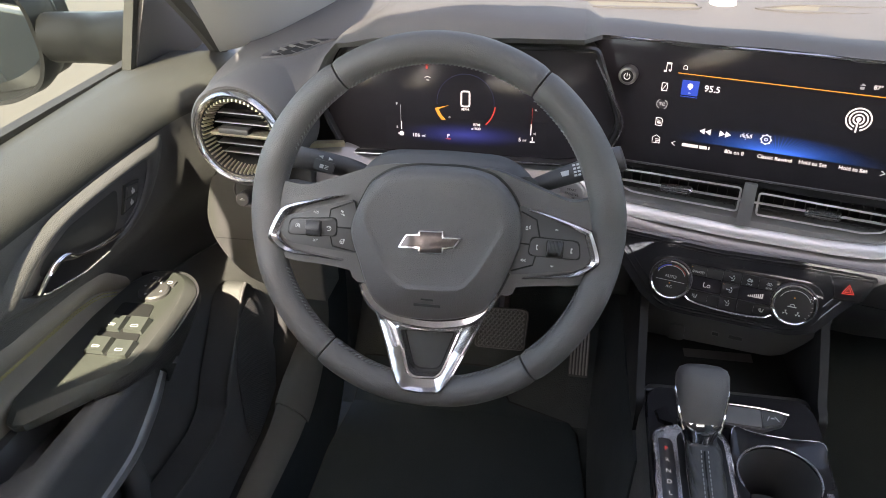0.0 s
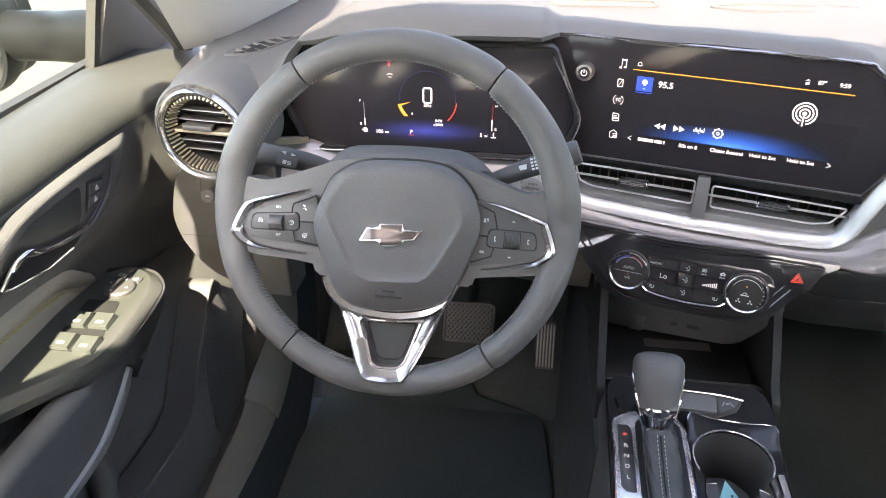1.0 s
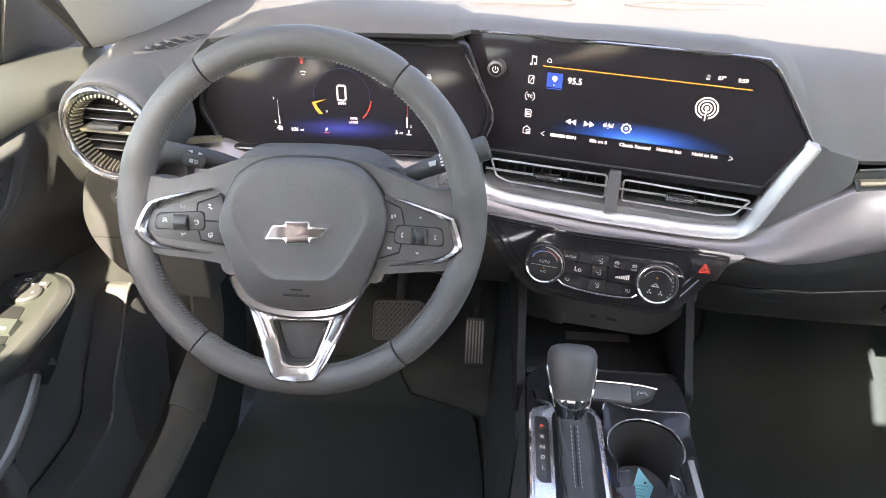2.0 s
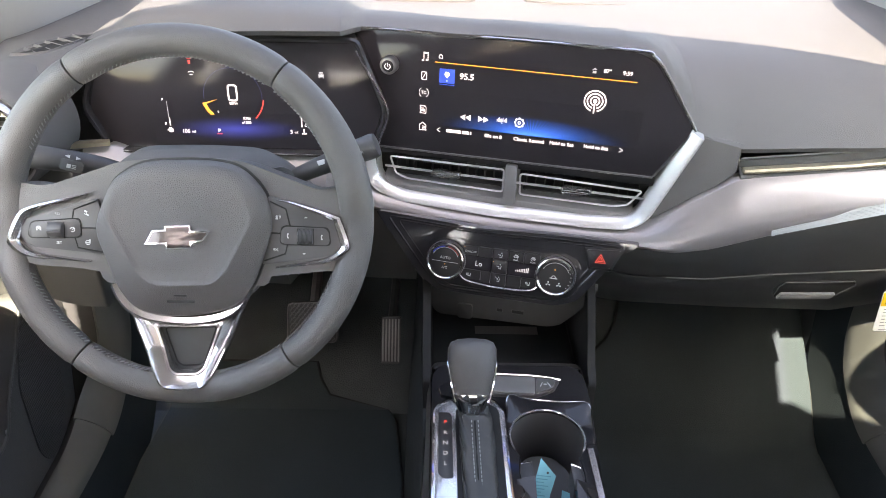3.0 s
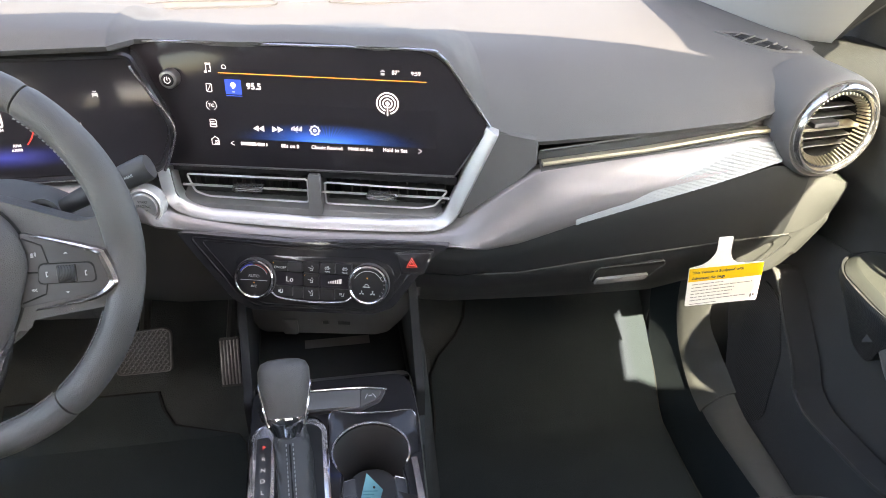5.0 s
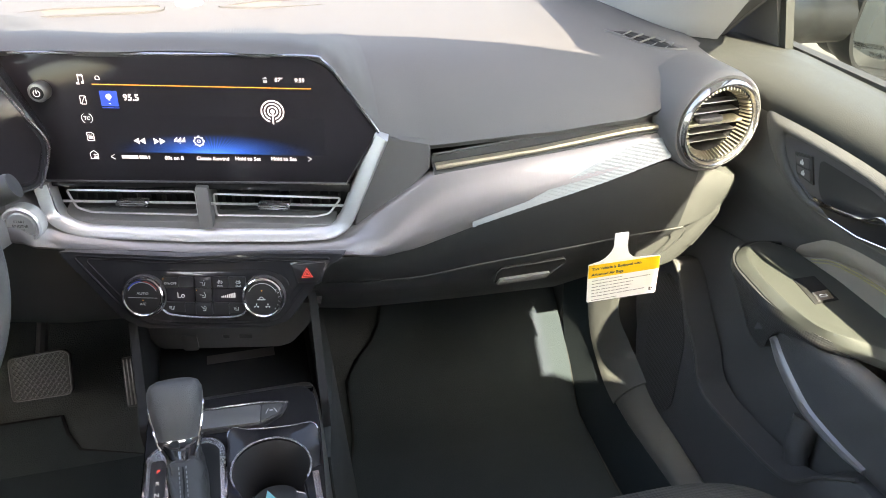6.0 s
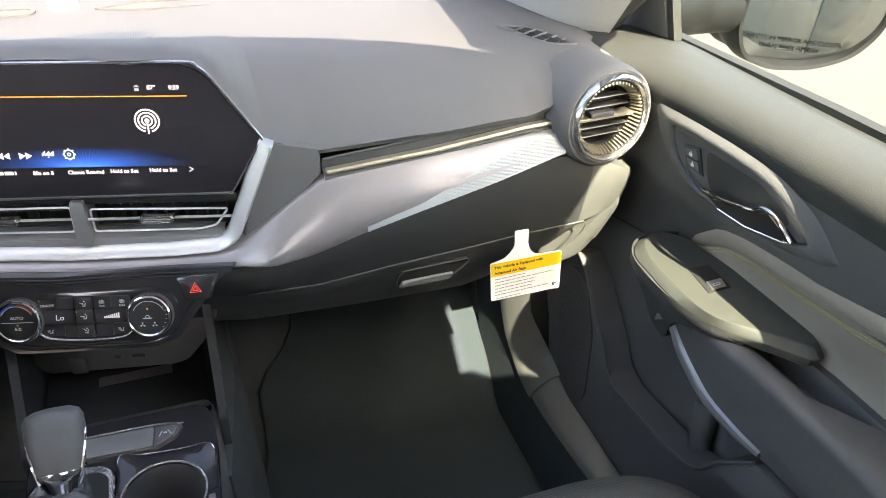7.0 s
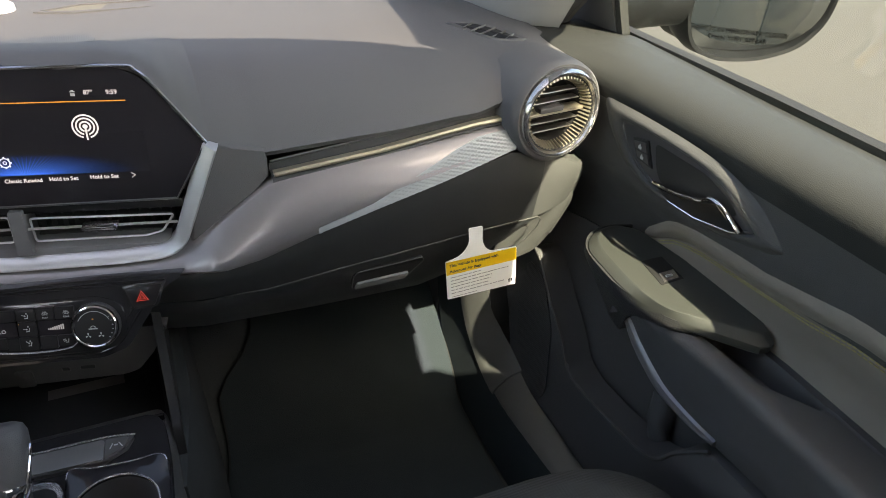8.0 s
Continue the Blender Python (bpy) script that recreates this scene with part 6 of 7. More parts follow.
part("deck", rings([lift(oo, 0.362), lift(scaled(oo, c0, 0.995), 0.3735), lift(scaled(oo, c0, 0.985), 0.375), lift(scaled(ww, c0, 1.06), 0.375), lift(scaled(ww, c0, 1.01), 0.3735), lift(ww, 0.370)], cap=False, base=False), PIANO, con, "glossy black deck", W0)
part("cup_well", rings([lift(ww, 0.3725), lift(scaled(ww, c0, 0.98), 0.33), lift(scaled(ww, c0, 0.93), 0.295)], base=False), SWITCH, con, "dark cup holder well", W0)
arc = [(0.0275 + 0.0432 * math.cos(a), 0.0195 + 0.0432 * math.sin(a), 0.3762) for a in np.linspace(radians(-30), radians(205), 36)]
part("cup_rim", tube(arc, 0.0012, 6), BRIGHT, con, "thin chrome cup rim", W0)
# raised glossy lip round the front of the cup holder, sloping down to its rim
bar = curve([(-0.0185, 0.020, 0.3768), (-0.0190, 0.050, 0.3768), (-0.0135, 0.0765, 0.3865), (0.006, 0.0800, 0.3785), (0.028, 0.0790, 0.3762), (0.054, 0.0745, 0.3785), (0.0800, 0.0650, 0.3865), (0.0830, 0.045, 0.3768), (0.0800, 0.010, 0.3768)], 5)
lip_rows = []
for k, p in enumerate(bar):
    a = math.radians(195 - 210 * k / (len(bar) - 1))
    q = Vector((0.0275 + 0.0440 * math.cos(a), 0.0195 + 0.0440 * math.sin(a), 0.3758))
    away = (p - q).normalized() * 0.004
    lip_rows.append([(p.x + away.x, p.y + away.y, 0.374), (p.x + away.x * 0.6, p.y + away.y * 0.6, p.z - 0.002), tuple(p), tuple(p * 0.75 + q * 0.25 + Vector((0, 0, 0.0004))), tuple(p * 0.4 + q * 0.6), tuple(q)])
part("cup_lip", loft(lip_rows, 0.001), PIANO, con, "raised glossy lip", W0, angle=40)
part("lip_edge", tube(bar[8:-8], 0.0006, 6), BRIGHT, con, "", W0)
part("side_strip", sweep([(0.0738, 0.002, 0.3765), (0.0745, -0.066, 0.3765), (0.0725, -0.30, 0.3765)], [(-0.004, -0.002), (0.004, -0.002), (0.0034, 0.0014), (-0.0034, 0.0014)]), CHROME, con, "chrome side strip", W0)
for clip in ([(-0.0136, -0.0130), (0.0073, -0.0085), (0.0070, -0.0390), (-0.0134, -0.0360)], [(0.0510, -0.0114), (0.0699, -0.0208), (0.0671, -0.0391), (0.0507, -0.0424)]):
    part("cup_clip", prism(fillet(clip[::-1], 0.002), 0.330, 0.366, 0.0015), SWITCH, con, "black cup retainer", W0)
    part("clip_edge", sweep(lift(clip[:2] + ([clip[2]] if clip[0][0] > 0 else []), 0.3665), circle(0.0008, 5)), BRIGHT, con, "", W0)
    rear = [(x, y - 0.030) for x, y in clip]
    part("rear_lip", rings([[(x, y, 0.362) for x, y in rear], [(x, y, 0.3775 - 0.010 * (1 if k > 1 else 0)) for k, (x, y) in enumerate(rear)]]), PIANO, con, "glossy lip of the second cup holder", W0)
bottom = [(0.0275 + 0.0385 * math.copysign(abs(math.cos(a)) ** 0.8, math.cos(a)), -0.030 + 0.082 * math.copysign(abs(math.sin(a)) ** 0.8, math.sin(a))) for a in np.linspace(0, 2 * math.pi, 40, endpoint=False)]
part("well_mat", prism(bottom, 0.300, 0.310, 0.003), material("well_grey", (0.13, 0.125, 0.12), 0.6), con, "grey rubber well mat", W0)
# small glossy lip beside the lever
part("side_lip", rings([[(x, y, 0.372) for x, y in ((-0.1000, 0.101), (-0.0855, 0.102), (-0.0770, 0.071), (-0.0960, 0.082))], [(-0.0970, 0.0975, 0.3800), (-0.0875, 0.0985, 0.3860), (-0.0800, 0.0740, 0.3840), (-0.0940, 0.0840, 0.3790)]]), PIANO, con, "", W0)

# key strip ahead of the cup holder
strip = part("key_strip", prism(fillet([(-0.052, 0.0865), (0.0205, 0.0828), (0.0445, 0.0945), (0.0535, 0.1115), (0.0235, 0.1165), (-0.052, 0.1195)], 0.003), 0.370, 0.380, 0.002), SWITCH, con, "satin grey strip of keys", W0)
part("key", prism(fillet([(-0.050, 0.0880), (0.0195, 0.0845), (0.0225, 0.1130), (-0.050, 0.1160)], 0.003), 0.378, 0.3825, 0.0012), material("key_grey", (0.19, 0.185, 0.18), 0.4), strip, "blank grey key", W0)
part("key", prism(fillet([(0.0210, 0.0850), (0.0425, 0.0955), (0.0480, 0.1085), (0.0240, 0.1128)], 0.003), 0.378, 0.3825, 0.0012), material("key_dark_grey", (0.12, 0.118, 0.116), 0.4), strip, "lane assist key", W0)
part("lane_icon", join(moved(box(-0.0005, 0.0005, -0.004, 0.004, 0.3825, 0.3828), pose(0.0290, 0.100, 0, 0, 0, -25)), moved(box(-0.0005, 0.0005, -0.004, 0.004, 0.3825, 0.3828), pose(0.0385, 0.100, 0, 0, 0, 25)), box(0.0318, 0.0357, 0.0995, 0.1015, 0.3825, 0.3828)), MARK, strip, "", W0)
part("strip_edge", tube(curve([(-0.052, 0.1205, 0.3805), (0.0, 0.1190, 0.381), (0.030, 0.1165, 0.381), (0.0545, 0.1120, 0.380)], 5), 0.0013, 6), BRIGHT, strip, "chrome edge", W0)

# open tray between deck and sockets
TRAY = material("gloss_black_tray", (0.030, 0.030, 0.031), 0.22, vary=0.15, rough_vary=0.1)
part("tray", loft([[(x, y, z) for x in np.linspace(-0.106, 0.088, 8)] for y, z in ((0.150, 0.362), (0.158, 0.340), (0.30, 0.335), (0.315, 0.345), (0.325, 0.45))], 0.003), TRAY, con, "open tray", W0)
part("tray_label", box(-0.045, 0.045, 0.250, 0.268, 0.3385, 0.340), SWITCH, con, "", W0)
CHEEK = material("matt_black_cheek", (0.028, 0.028, 0.029), 0.6, spec=0.2)
for s, x in ((-1, -0.112), (1, 0.098)):
    cheek = [(0.120, 0.0), (0.60, 0.0), (0.60, 0.50), (0.30, 0.50), (0.22, 0.470), (0.160, 0.40), (0.140, 0.374), (0.120, 0.368)]
    part("cheek", prism(fillet(cheek, 0.012), -0.005, 0.005, 0.002), CHEEK, con, "black side cheek", axes((x - 0.002 * s, 0, 0), (0.02 * s, 1, 0), (0, 0, 1)))
# tunnel carpet on both sides
rows = [[(x, 0.07, z) for x, z in ((-0.126, 0.0), (-0.121, 0.18), (-0.116, 0.32), (0.096, 0.32), (0.101, 0.18), (0.105, 0.0))]]
rows += [[(x, y, z) for x, z in ((-0.150, 0.0), (-0.134, 0.18), (-0.122, 0.32), (0.122, 0.32), (0.134, 0.18), (0.150, 0.0))] for y in (0.24, 0.40, 0.74)]
part("tunnel", loft(rows, 0.003), CARPET, con, "black tunnel carpet", W0)

# gear lever
THREAD_PALE = material("pale_grey_thread", (0.32, 0.32, 0.31), 0.7, vary=0.1)
GAITER = material("gaiter_leather", (0.062, 0.060, 0.059), 0.42, grain=0.5, grain_size=0.0013, kind="cells", vary=0.15)
gear = thing("gear_lever", pose(-0.062, 0.03, 0.375), "automatic gear lever with grey leather knob and gaiter", "gear lever")
plate = fillet([(-0.106, -0.22), (-0.018, -0.22), (-0.021, 0.060), (-0.032, 0.078), (-0.080, 0.078), (-0.103, 0.064)], [0.01, 0.01, 0.012, 0.012, 0.02, 0.014], 5)
gp = part("gear_plate", prism(plate, 0.372, 0.3790, 0.003, 3), BRIGHT, gear, "satin silver gear plate", W0)
part("plate_edge", sweep(lift(plate, 0.378), circle(0.0018, 6), closed=True), POLISHED, gp, "bright rim", W0)
slot = fillet([(-0.0785, -0.22), (-0.0245, -0.22), (-0.0260, 0.058), (-0.036, 0.068), (-0.070, 0.068), (-0.0775, 0.058)], 0.006)
part("gaiter_well", prism(slot, 0.3735, 0.3796), VOID, gp, "", W0)
part("position_strip", prism(fillet([(-0.0980, -0.038), (-0.0930, -0.044), (-0.0820, -0.044), (-0.0820, 0.046), (-0.0850, 0.053), (-0.0980, 0.053)], 0.002), 0.377, 0.3798, 0.0005), SWITCH, gp, "dark gear position strip", W0)
for ch, y in (("P", 0.0375), ("R", 0.0210), ("N", 0.0055), ("D", -0.0095), ("L", -0.0245)):
    part("lettering", moved(text_shape(ch, 0.0075, 0.0001), pose(-0.0900, y, 0.3800)), LIT_RED if ch == "P" else LIT_DIM, gp, "lit red letter" if ch == "P" else "", W0)
rows = []
for u in np.linspace(0, 1, 25):
    at = lambda *v: float(np.interp(u, (0, 0.18, 0.3, 0.45, 0.6, 0.75, 0.88, 1), v))
    cx, cy, z = at(-0.0525, -0.0530, -0.0540, -0.0550, -0.0562, -0.0572, -0.0585, -0.0600), at(-0.080, -0.050, -0.030, -0.010, 0.004, 0.013, 0.020, 0.026), at(0.376, 0.383, 0.389, 0.396, 0.402, 0.407, 0.411, 0.415)
    hx, hy = at(0.0190, 0.0185, 0.0190, 0.0198, 0.0185, 0.0195, 0.0170, 0.0150), at(0.125, 0.095, 0.075, 0.056, 0.043, 0.034, 0.024, 0.016)
    loop = []
    for a in np.linspace(0, 2 * math.pi, 64, endpoint=False):
        # creases run slantwise down both flanks and leave the seam flat
        off = abs(math.cos(a)) ** 1.5
        fold = 1 - abs(math.sin(2.4 * a * (1 if math.cos(a) > 0 else 1.15) + 11 * u + (0.9 if math.cos(a) < 0 else 0)))
        loop.append((cx + hx * (1 - 0.16 * fold ** 2 * off) * math.copysign(abs(math.cos(a)) ** 0.7, math.cos(a)), cy + hy * math.copysign(abs(math.sin(a)) ** 0.8, math.sin(a)), z - 0.0042 * fold ** 2 * off ** 0.5 + 0.0012 * math.sin(5 * a + 23 * u)))
    rows.append(loop)
gt = part("gaiter", rings(rows), GAITER, gear, "creased dark leather gaiter", W0, angle=60)
for dx in (-0.0036, 0.0036):
    st = []
    for i in range(26):
        u = i / 25
        y, z = 0.004 - 0.115 * u, 0.4175 - 0.0325 * u ** 0.8
        st.append(tube([(-0.0585 + dx + 0.004 * u, y, z), (-0.0585 + dx + 0.004 * u, y - 0.0028, z - 0.0004)], 0.0006, 5))
    part("stitches", join(*st), THREAD_PALE, gt, "row of pale stitches", W0)
part("seam", tube([(-0.0585 + 0.004 * u, 0.004 - 0.115 * u, 0.4170 - 0.0325 * u ** 0.8) for u in np.linspace(0, 1, 20)], 0.0009, 6), BLACK, gt, "dark folded seam", W0)
axis = Vector((0.0, 0.60, 0.80)).normalized()
foot = Vector((-0.0610, 0.026, 0.408))
KN = axes(foot, (1, 0, 0), axis.cross(Vector((1, 0, 0))))
def knob_loop(h, hx, hy, oy=0.0, e=0.8):
    return [(hx * math.copysign(abs(math.cos(a)) ** e, math.cos(a)), oy + hy * math.copysign(abs(math.sin(a)) ** e, math.sin(a)), h) for a in np.linspace(0, 2 * math.pi, 36, endpoint=False)]
part("collar", rings([knob_loop(-0.004, 0.0145, 0.013), knob_loop(0.004, 0.0165, 0.0155), knob_loop(0.012, 0.0210, 0.0185), knob_loop(0.018, 0.0240, 0.0205), knob_loop(0.021, 0.0240, 0.0205)]), POLISHED, gear, "bright chrome collar", KN)
part("knob", rings([knob_loop(0.017, 0.0200, 0.0180), knob_loop(0.026, 0.0228, 0.0205), knob_loop(0.042, 0.0258, 0.0225), knob_loop(0.060, 0.0280, 0.0225), knob_loop(0.071, 0.0278, 0.0205), knob_loop(0.078, 0.0245, 0.0165), knob_loop(0.0815, 0.0170, 0.0105), knob_loop(0.0825, 0.006, 0.004)]), LEATHER, gear, "grey leather gear knob", KN, angle=60)
for s in (1, -1):
    part("knob_edge", tube(curve([(s * 0.0185, 0.010 * 0 - 0.012, 0.012), (s * 0.0225, -0.010, 0.030), (s * 0.0265, -0.004, 0.050), (s * 0.0272, 0.000, 0.056)], 5), 0.0020, 8), POLISHED, gear, "chrome knob edge", KN)
part("knob_badge", moved(prism(scaled(tie, (0.0045, -0.0133), 0.32), 0, 0.0004), Matrix.Identity(4)), HARD, gear, "small plain badge", KN @ axes((-0.0015, -0.0200, 0.026), (1, 0, 0), (0, -0.16, 1)))


# ---- front doors, one the mirror image of the other ----
def inset(y):
    """The door lining comes further inboard towards its front end."""
    return float(np.interp(y, [-0.8, -0.05, 0.05, 0.12, 0.18, 0.22, 0.26, 0.32, 0.42], [-0.008, 0.0, 0.002, 0.006, 0.010, 0.017, 0.035, 0.066, 0.085]))


def front_door(s):
    side = "driver's" if s < 0 else "passenger's"
    d = thing("front_door", pose(s * 0.72, -0.2, 0.0), f"closed {side} door with dark lining and grey armrest", "car door", "front doors")

    def add(name, bm, mat, parent=d, label="", angle=32):
        if s < 0:
            bm = mirror_x(bm)
            bm.transform(Matrix.Translation((-0.029, -0.004, -0.013)))
        return part(name, bm, mat, parent, label, W0, angle)

    # upper lining
    prof = [(0.768, 0.712), (0.764, 0.7215), (0.742, 0.7230), (0.716, 0.7205), (0.698, 0.7160), (0.686, 0.7085), (0.680, 0.7010), (0.678, 0.6930), (0.679, 0.6850), (0.6815, 0.6760), (0.683, 0.6680), (0.6845, 0.6600), (0.6865, 0.645), (0.689, 0.62), (0.692, 0.59), (0.703, 0.565), (0.718, 0.545), (0.729, 0.525), (0.735, 0.50), (0.733, 0.46), (0.716, 0.40), (0.706, 0.30), (0.702, 0.15), (0.70, 0.02)]
    rows = []
    for y in np.linspace(-0.80, 0.385, 48):
        k = inset(y)
        row = []
        for x, z in prof:
            f = 1.0 if z > 0.5 else max(0.35, 1 - (0.5 - z) * 1.6)
            e = 0.0 if x > 0.75 else 1.0 if x < 0.735 else (0.75 - x) / 0.015
            drop = 0.012 * max(0, (y - 0.25) / 0.13) if z > 0.65 else 0
            row.append((x - k * f * e, y, z - drop + 0.006 * max(0, -y)))
        rows.append(row)
    skin = add("lining", loft([r[:20] for r in rows], 0.004), SUNLIT_TRIM, d, "dark grained door lining with a rounded sill, darkened where sunlit", 70)
    skin.data.materials.append(DOOR)
    # Split by height: dark for the sunlit sill, paler for the shaded lining.
    for face in skin.data.polygons:
        face.material_index = 1 if (FRAME[d.name] @ face.center).z < 0.672 else 0
    add("pocket_back", loft([r[19:] for r in rows], 0.004), LOWER, d, "dark back of the map pocket", 50)
    # outside skin
    add("outer_skin", box(0.790, 0.835, -0.85, 0.50, -0.18, 0.670, 0.02, 3), FLANK, d, "glossy grey outer skin")
    add("belt_seal", sweep([(0.772, 0.40, 0.716), (0.772, 0.0, 0.7245), (0.772, -0.80, 0.7285)], [(-0.006, -0.006), (0.006, -0.006), (0.006, 0.004), (-0.006, 0.006)]), BLACK, d, "black window seal")
    # window: pane, front channel, sail panel
    add("window_pane", loft([[(0.770, y, 0.715) for y in (0.290, -0.3, -0.80)], [(0.610, y * 0.8 - 0.05, 1.145) for y in (0.290, -0.3, -0.90)]], 0.004), SIDE_GLASS, d, "lightly tinted side window")
    add("window_channel", sweep([(0.764, 0.278, 0.708), (0.722, 0.268, 0.83), (0.68, 0.250, 0.96)], [(-0.006, -0.006), (0.006, -0.006), (0.007, 0.004), (0.004, 0.006), (-0.006, 0.006)], up=(0, 1, 0)), SUNLIT_TRIM, d, "grey front window channel", 32)
    sail = [(0.284, 0.702), (0.320, 0.692), (0.37, 0.684), (0.50, 0.672), (0.475, 0.765), (0.35, 0.890), (0.262, 0.985)]
    bm = rings([[(0.757 - (z - 0.715) * 0.38 + 0.012, y, z) for y, z in sail], [(0.757 - (z - 0.715) * 0.38, y, z) for y, z in sail], [(0.757 - (z - 0.715) * 0.38 - 0.004, 0.30 + (y - 0.30) * 0.94, 0.78 + (z - 0.78) * 0.94) for y, z in sail]])
    add("sail_panel", bm, LOWER, d, "black corner panel")
    # latch pocket with its release lever
    pk = [(0.128, 0.670), (0.078, 0.672), (0.022, 0.6715), (-0.022, 0.668), (-0.060, 0.6525), (-0.092, 0.628), (-0.078, 0.6205), (-0.020, 0.608), (0.0705, 0.6065), (0.105, 0.622), (0.123, 0.6475)]
    pk = fillet(pk, [0.010, 0.02, 0.02, 0.02, 0.02, 0.006, 0.006, 0.02, 0.02, 0.02, 0.02], 4)
    cpk = (0.022, 0.641)

    def px(y, z, off=0.0):
        base = float(np.interp(z, [0.545, 0.565, 0.59, 0.62, 0.66, 0.69], [0.712, 0.698, 0.692, 0.689, 0.683, 0.677])) - 0.0008
        return base - (y + 0.095) / 0.231 * 0.0125 - off
    steps_ = ((1.42, -0.0035), (1.32, 0.0005), (1.23, 0.0040), (1.15, 0.0056), (1.08, 0.0058), (1.03, 0.0046), (1.01, 0.0015), (1.0, -0.004))
    add("pocket_surround", rings([[(px(y, z, off), y, z) for y, z in scaled(pk, cpk, f)] for f, off in steps_], cap=False, base=False), DOOR, d, "raised surround of the latch pocket", 80)
    pocket = add("latch_pocket", rings([[(px(y, z, 0.0028), y, z) for y, z in scaled(pk, cpk, 1.0)], [(px(y, z, 0.0030), y, z) for y, z in scaled(pk, cpk, 0.955)], [(px(y, z, 0.0015), y, z) for y, z in scaled(pk, cpk, 0.94)]], base=False), SWITCH, d, "satin black latch pocket", 60)
    dish = fillet([(0.068, 0.662), (-0.015, 0.661), (-0.056, 0.646), (-0.066, 0.634), (-0.020, 0.616), (0.055, 0.614), (0.064, 0.630)], 0.010)
    add("dish", rings([[(px(y, z, 0.0022), y, z) for y, z in dish], [(px(y, z, 0.0026), y, z) for y, z in scaled(dish, (0.01, 0.638), 0.8)]], base=False), VOID, pocket)
    lever = curve([(px(y, z, off), y, z) for y, z, off in ((0.057, 0.616, 0.010), (0.019, 0.623, 0.014), (-0.025, 0.636, 0.016), (-0.039, 0.645, 0.015), (-0.057, 0.641, 0.013), (-0.077, 0.622, 0.010))], 6)
    add("release_lever", tube(lever, 0.0030, 10, up=(1, 0, 0), scale=[(0.8, 0.8 + 0.5 * math.sin(math.pi * i / 30)) for i in range(31)]), POLISHED, pocket, "curved chrome release lever")
    under = [(y - 0.013, z + 0.005) for y, z in ((0.066, 0.606), (0.030, 0.612), (-0.012, 0.625), (-0.030, 0.634), (-0.066, 0.617), (-0.056, 0.612), (0.0, 0.600), (0.045, 0.599))]
    add("lever_body", rings([[(px(y, z, 0.003), y, z) for y, z in under], [(px(y, z, 0.010), y, z) for y, z in scaled(under, (-0.013, 0.617), 0.94)]]), KEY, pocket, "glossy black lever back")
    add("lever_edge", tube([(px(y, z, 0.0105), y, z) for y, z in scaled(under, (-0.013, 0.617), 0.95)[4:]], 0.0009, 6), BRIGHT, pocket)
    frame_keys = [(0.1055, 0.6535), (0.0785, 0.6595), (0.0695, 0.6265), (0.0975, 0.6285)]
    add("key_frame", rings([[(px(y, z, 0.001), y, z) for y, z in frame_keys], [(px(y, z, 0.0040), y, z) for y, z in frame_keys]]), VOID, pocket)
    for key in ([(0.1030, 0.6505), (0.0805, 0.6560), (0.0768, 0.6430), (0.0990, 0.6415)], [(0.0985, 0.6402), (0.0763, 0.6418), (0.0722, 0.6290), (0.0955, 0.6317)]):
        yc, zc = sum(p[0] for p in key) / 4, sum(p[1] for p in key) / 4
        k = add("lock_key", rings([[(px(y, z, 0.002), y, z) for y, z in key], [(px(y, z, 0.0056), y, z) for y, z in scaled(key, (yc, zc), 0.93)]]), SWITCH, pocket, "small lock key")
        add("lock_mark", join(box(px(yc, zc, 0.0063), px(yc, zc, 0.0058), yc - 0.0028, yc + 0.0028, zc - 0.0030, zc + 0.0006), box(px(yc, zc, 0.0063), px(yc, zc, 0.0058), yc - 0.0004, yc + 0.0012, zc + 0.0006, zc + 0.0030)), MARK, k)
    # leather panel behind the armrest: a padded roll along its head, a seam with two rows of stitches, a flat field below
    seam_z = lambda y: float(np.interp(y, [-0.70, -0.226, -0.172, -0.114, -0.057, -0.002, 0.030, 0.055, 0.078, 0.105], [0.598, 0.582, 0.571, 0.561, 0.552, 0.545, 0.537, 0.527, 0.513, 0.500]))
    lining_x = lambda z: float(np.interp(z, [0.478, 0.50, 0.525, 0.545, 0.565, 0.59, 0.62], [0.724, 0.7285, 0.725, 0.716, 0.703, 0.696, 0.692]))
    ins_rows = []
    for y in np.linspace(-0.78, 0.105, 40):
        t_ = float(np.interp(y, [-0.78, -0.222, -0.148, -0.073, -0.004, 0.033, 0.060, 0.079, 0.105], [0.628, 0.617, 0.604, 0.593, 0.580, 0.568, 0.553, 0.538, 0.516]))
        q_ = seam_z(y)
        row = []
        for u in np.linspace(0, 1, 8):
            z = t_ + (q_ - t_) * u
            row.append((lining_x(z) - inset(y) + 0.002 - 0.0080 * math.sin(math.pi * (0.06 + 0.88 * u)) ** 0.75, y, z))
        for u in np.linspace(0.06, 1, 8):
            z = q_ + (0.478 - q_) * u
            row.append((lining_x(z) - inset(y) - 0.0015 - 0.0035 * math.sin(math.pi * min(1, u * 1.1)) ** 0.7, y, z))
        ins_rows.append(row)
    ins = add("leather_panel", loft(ins_rows, -0.006), INSERT, d, "grey leather panel with yellow stitching", 50)
    for dz in (-0.0022, -0.0068):
        st = []
        for y in np.arange(-0.70, 0.078, 0.0062):
            t_, t2 = seam_z(y) + dz, seam_z(y + 0.0042) + dz
            st.append(tube([(lining_x(t_) - inset(y) - 0.0042, y, t_), (lining_x(t2) - inset(y + 0.0042) - 0.0042, y + 0.0042, t2)], 0.0008, 5))
        add("stitches", join(*st), THREAD, ins, "row of yellow stitches")
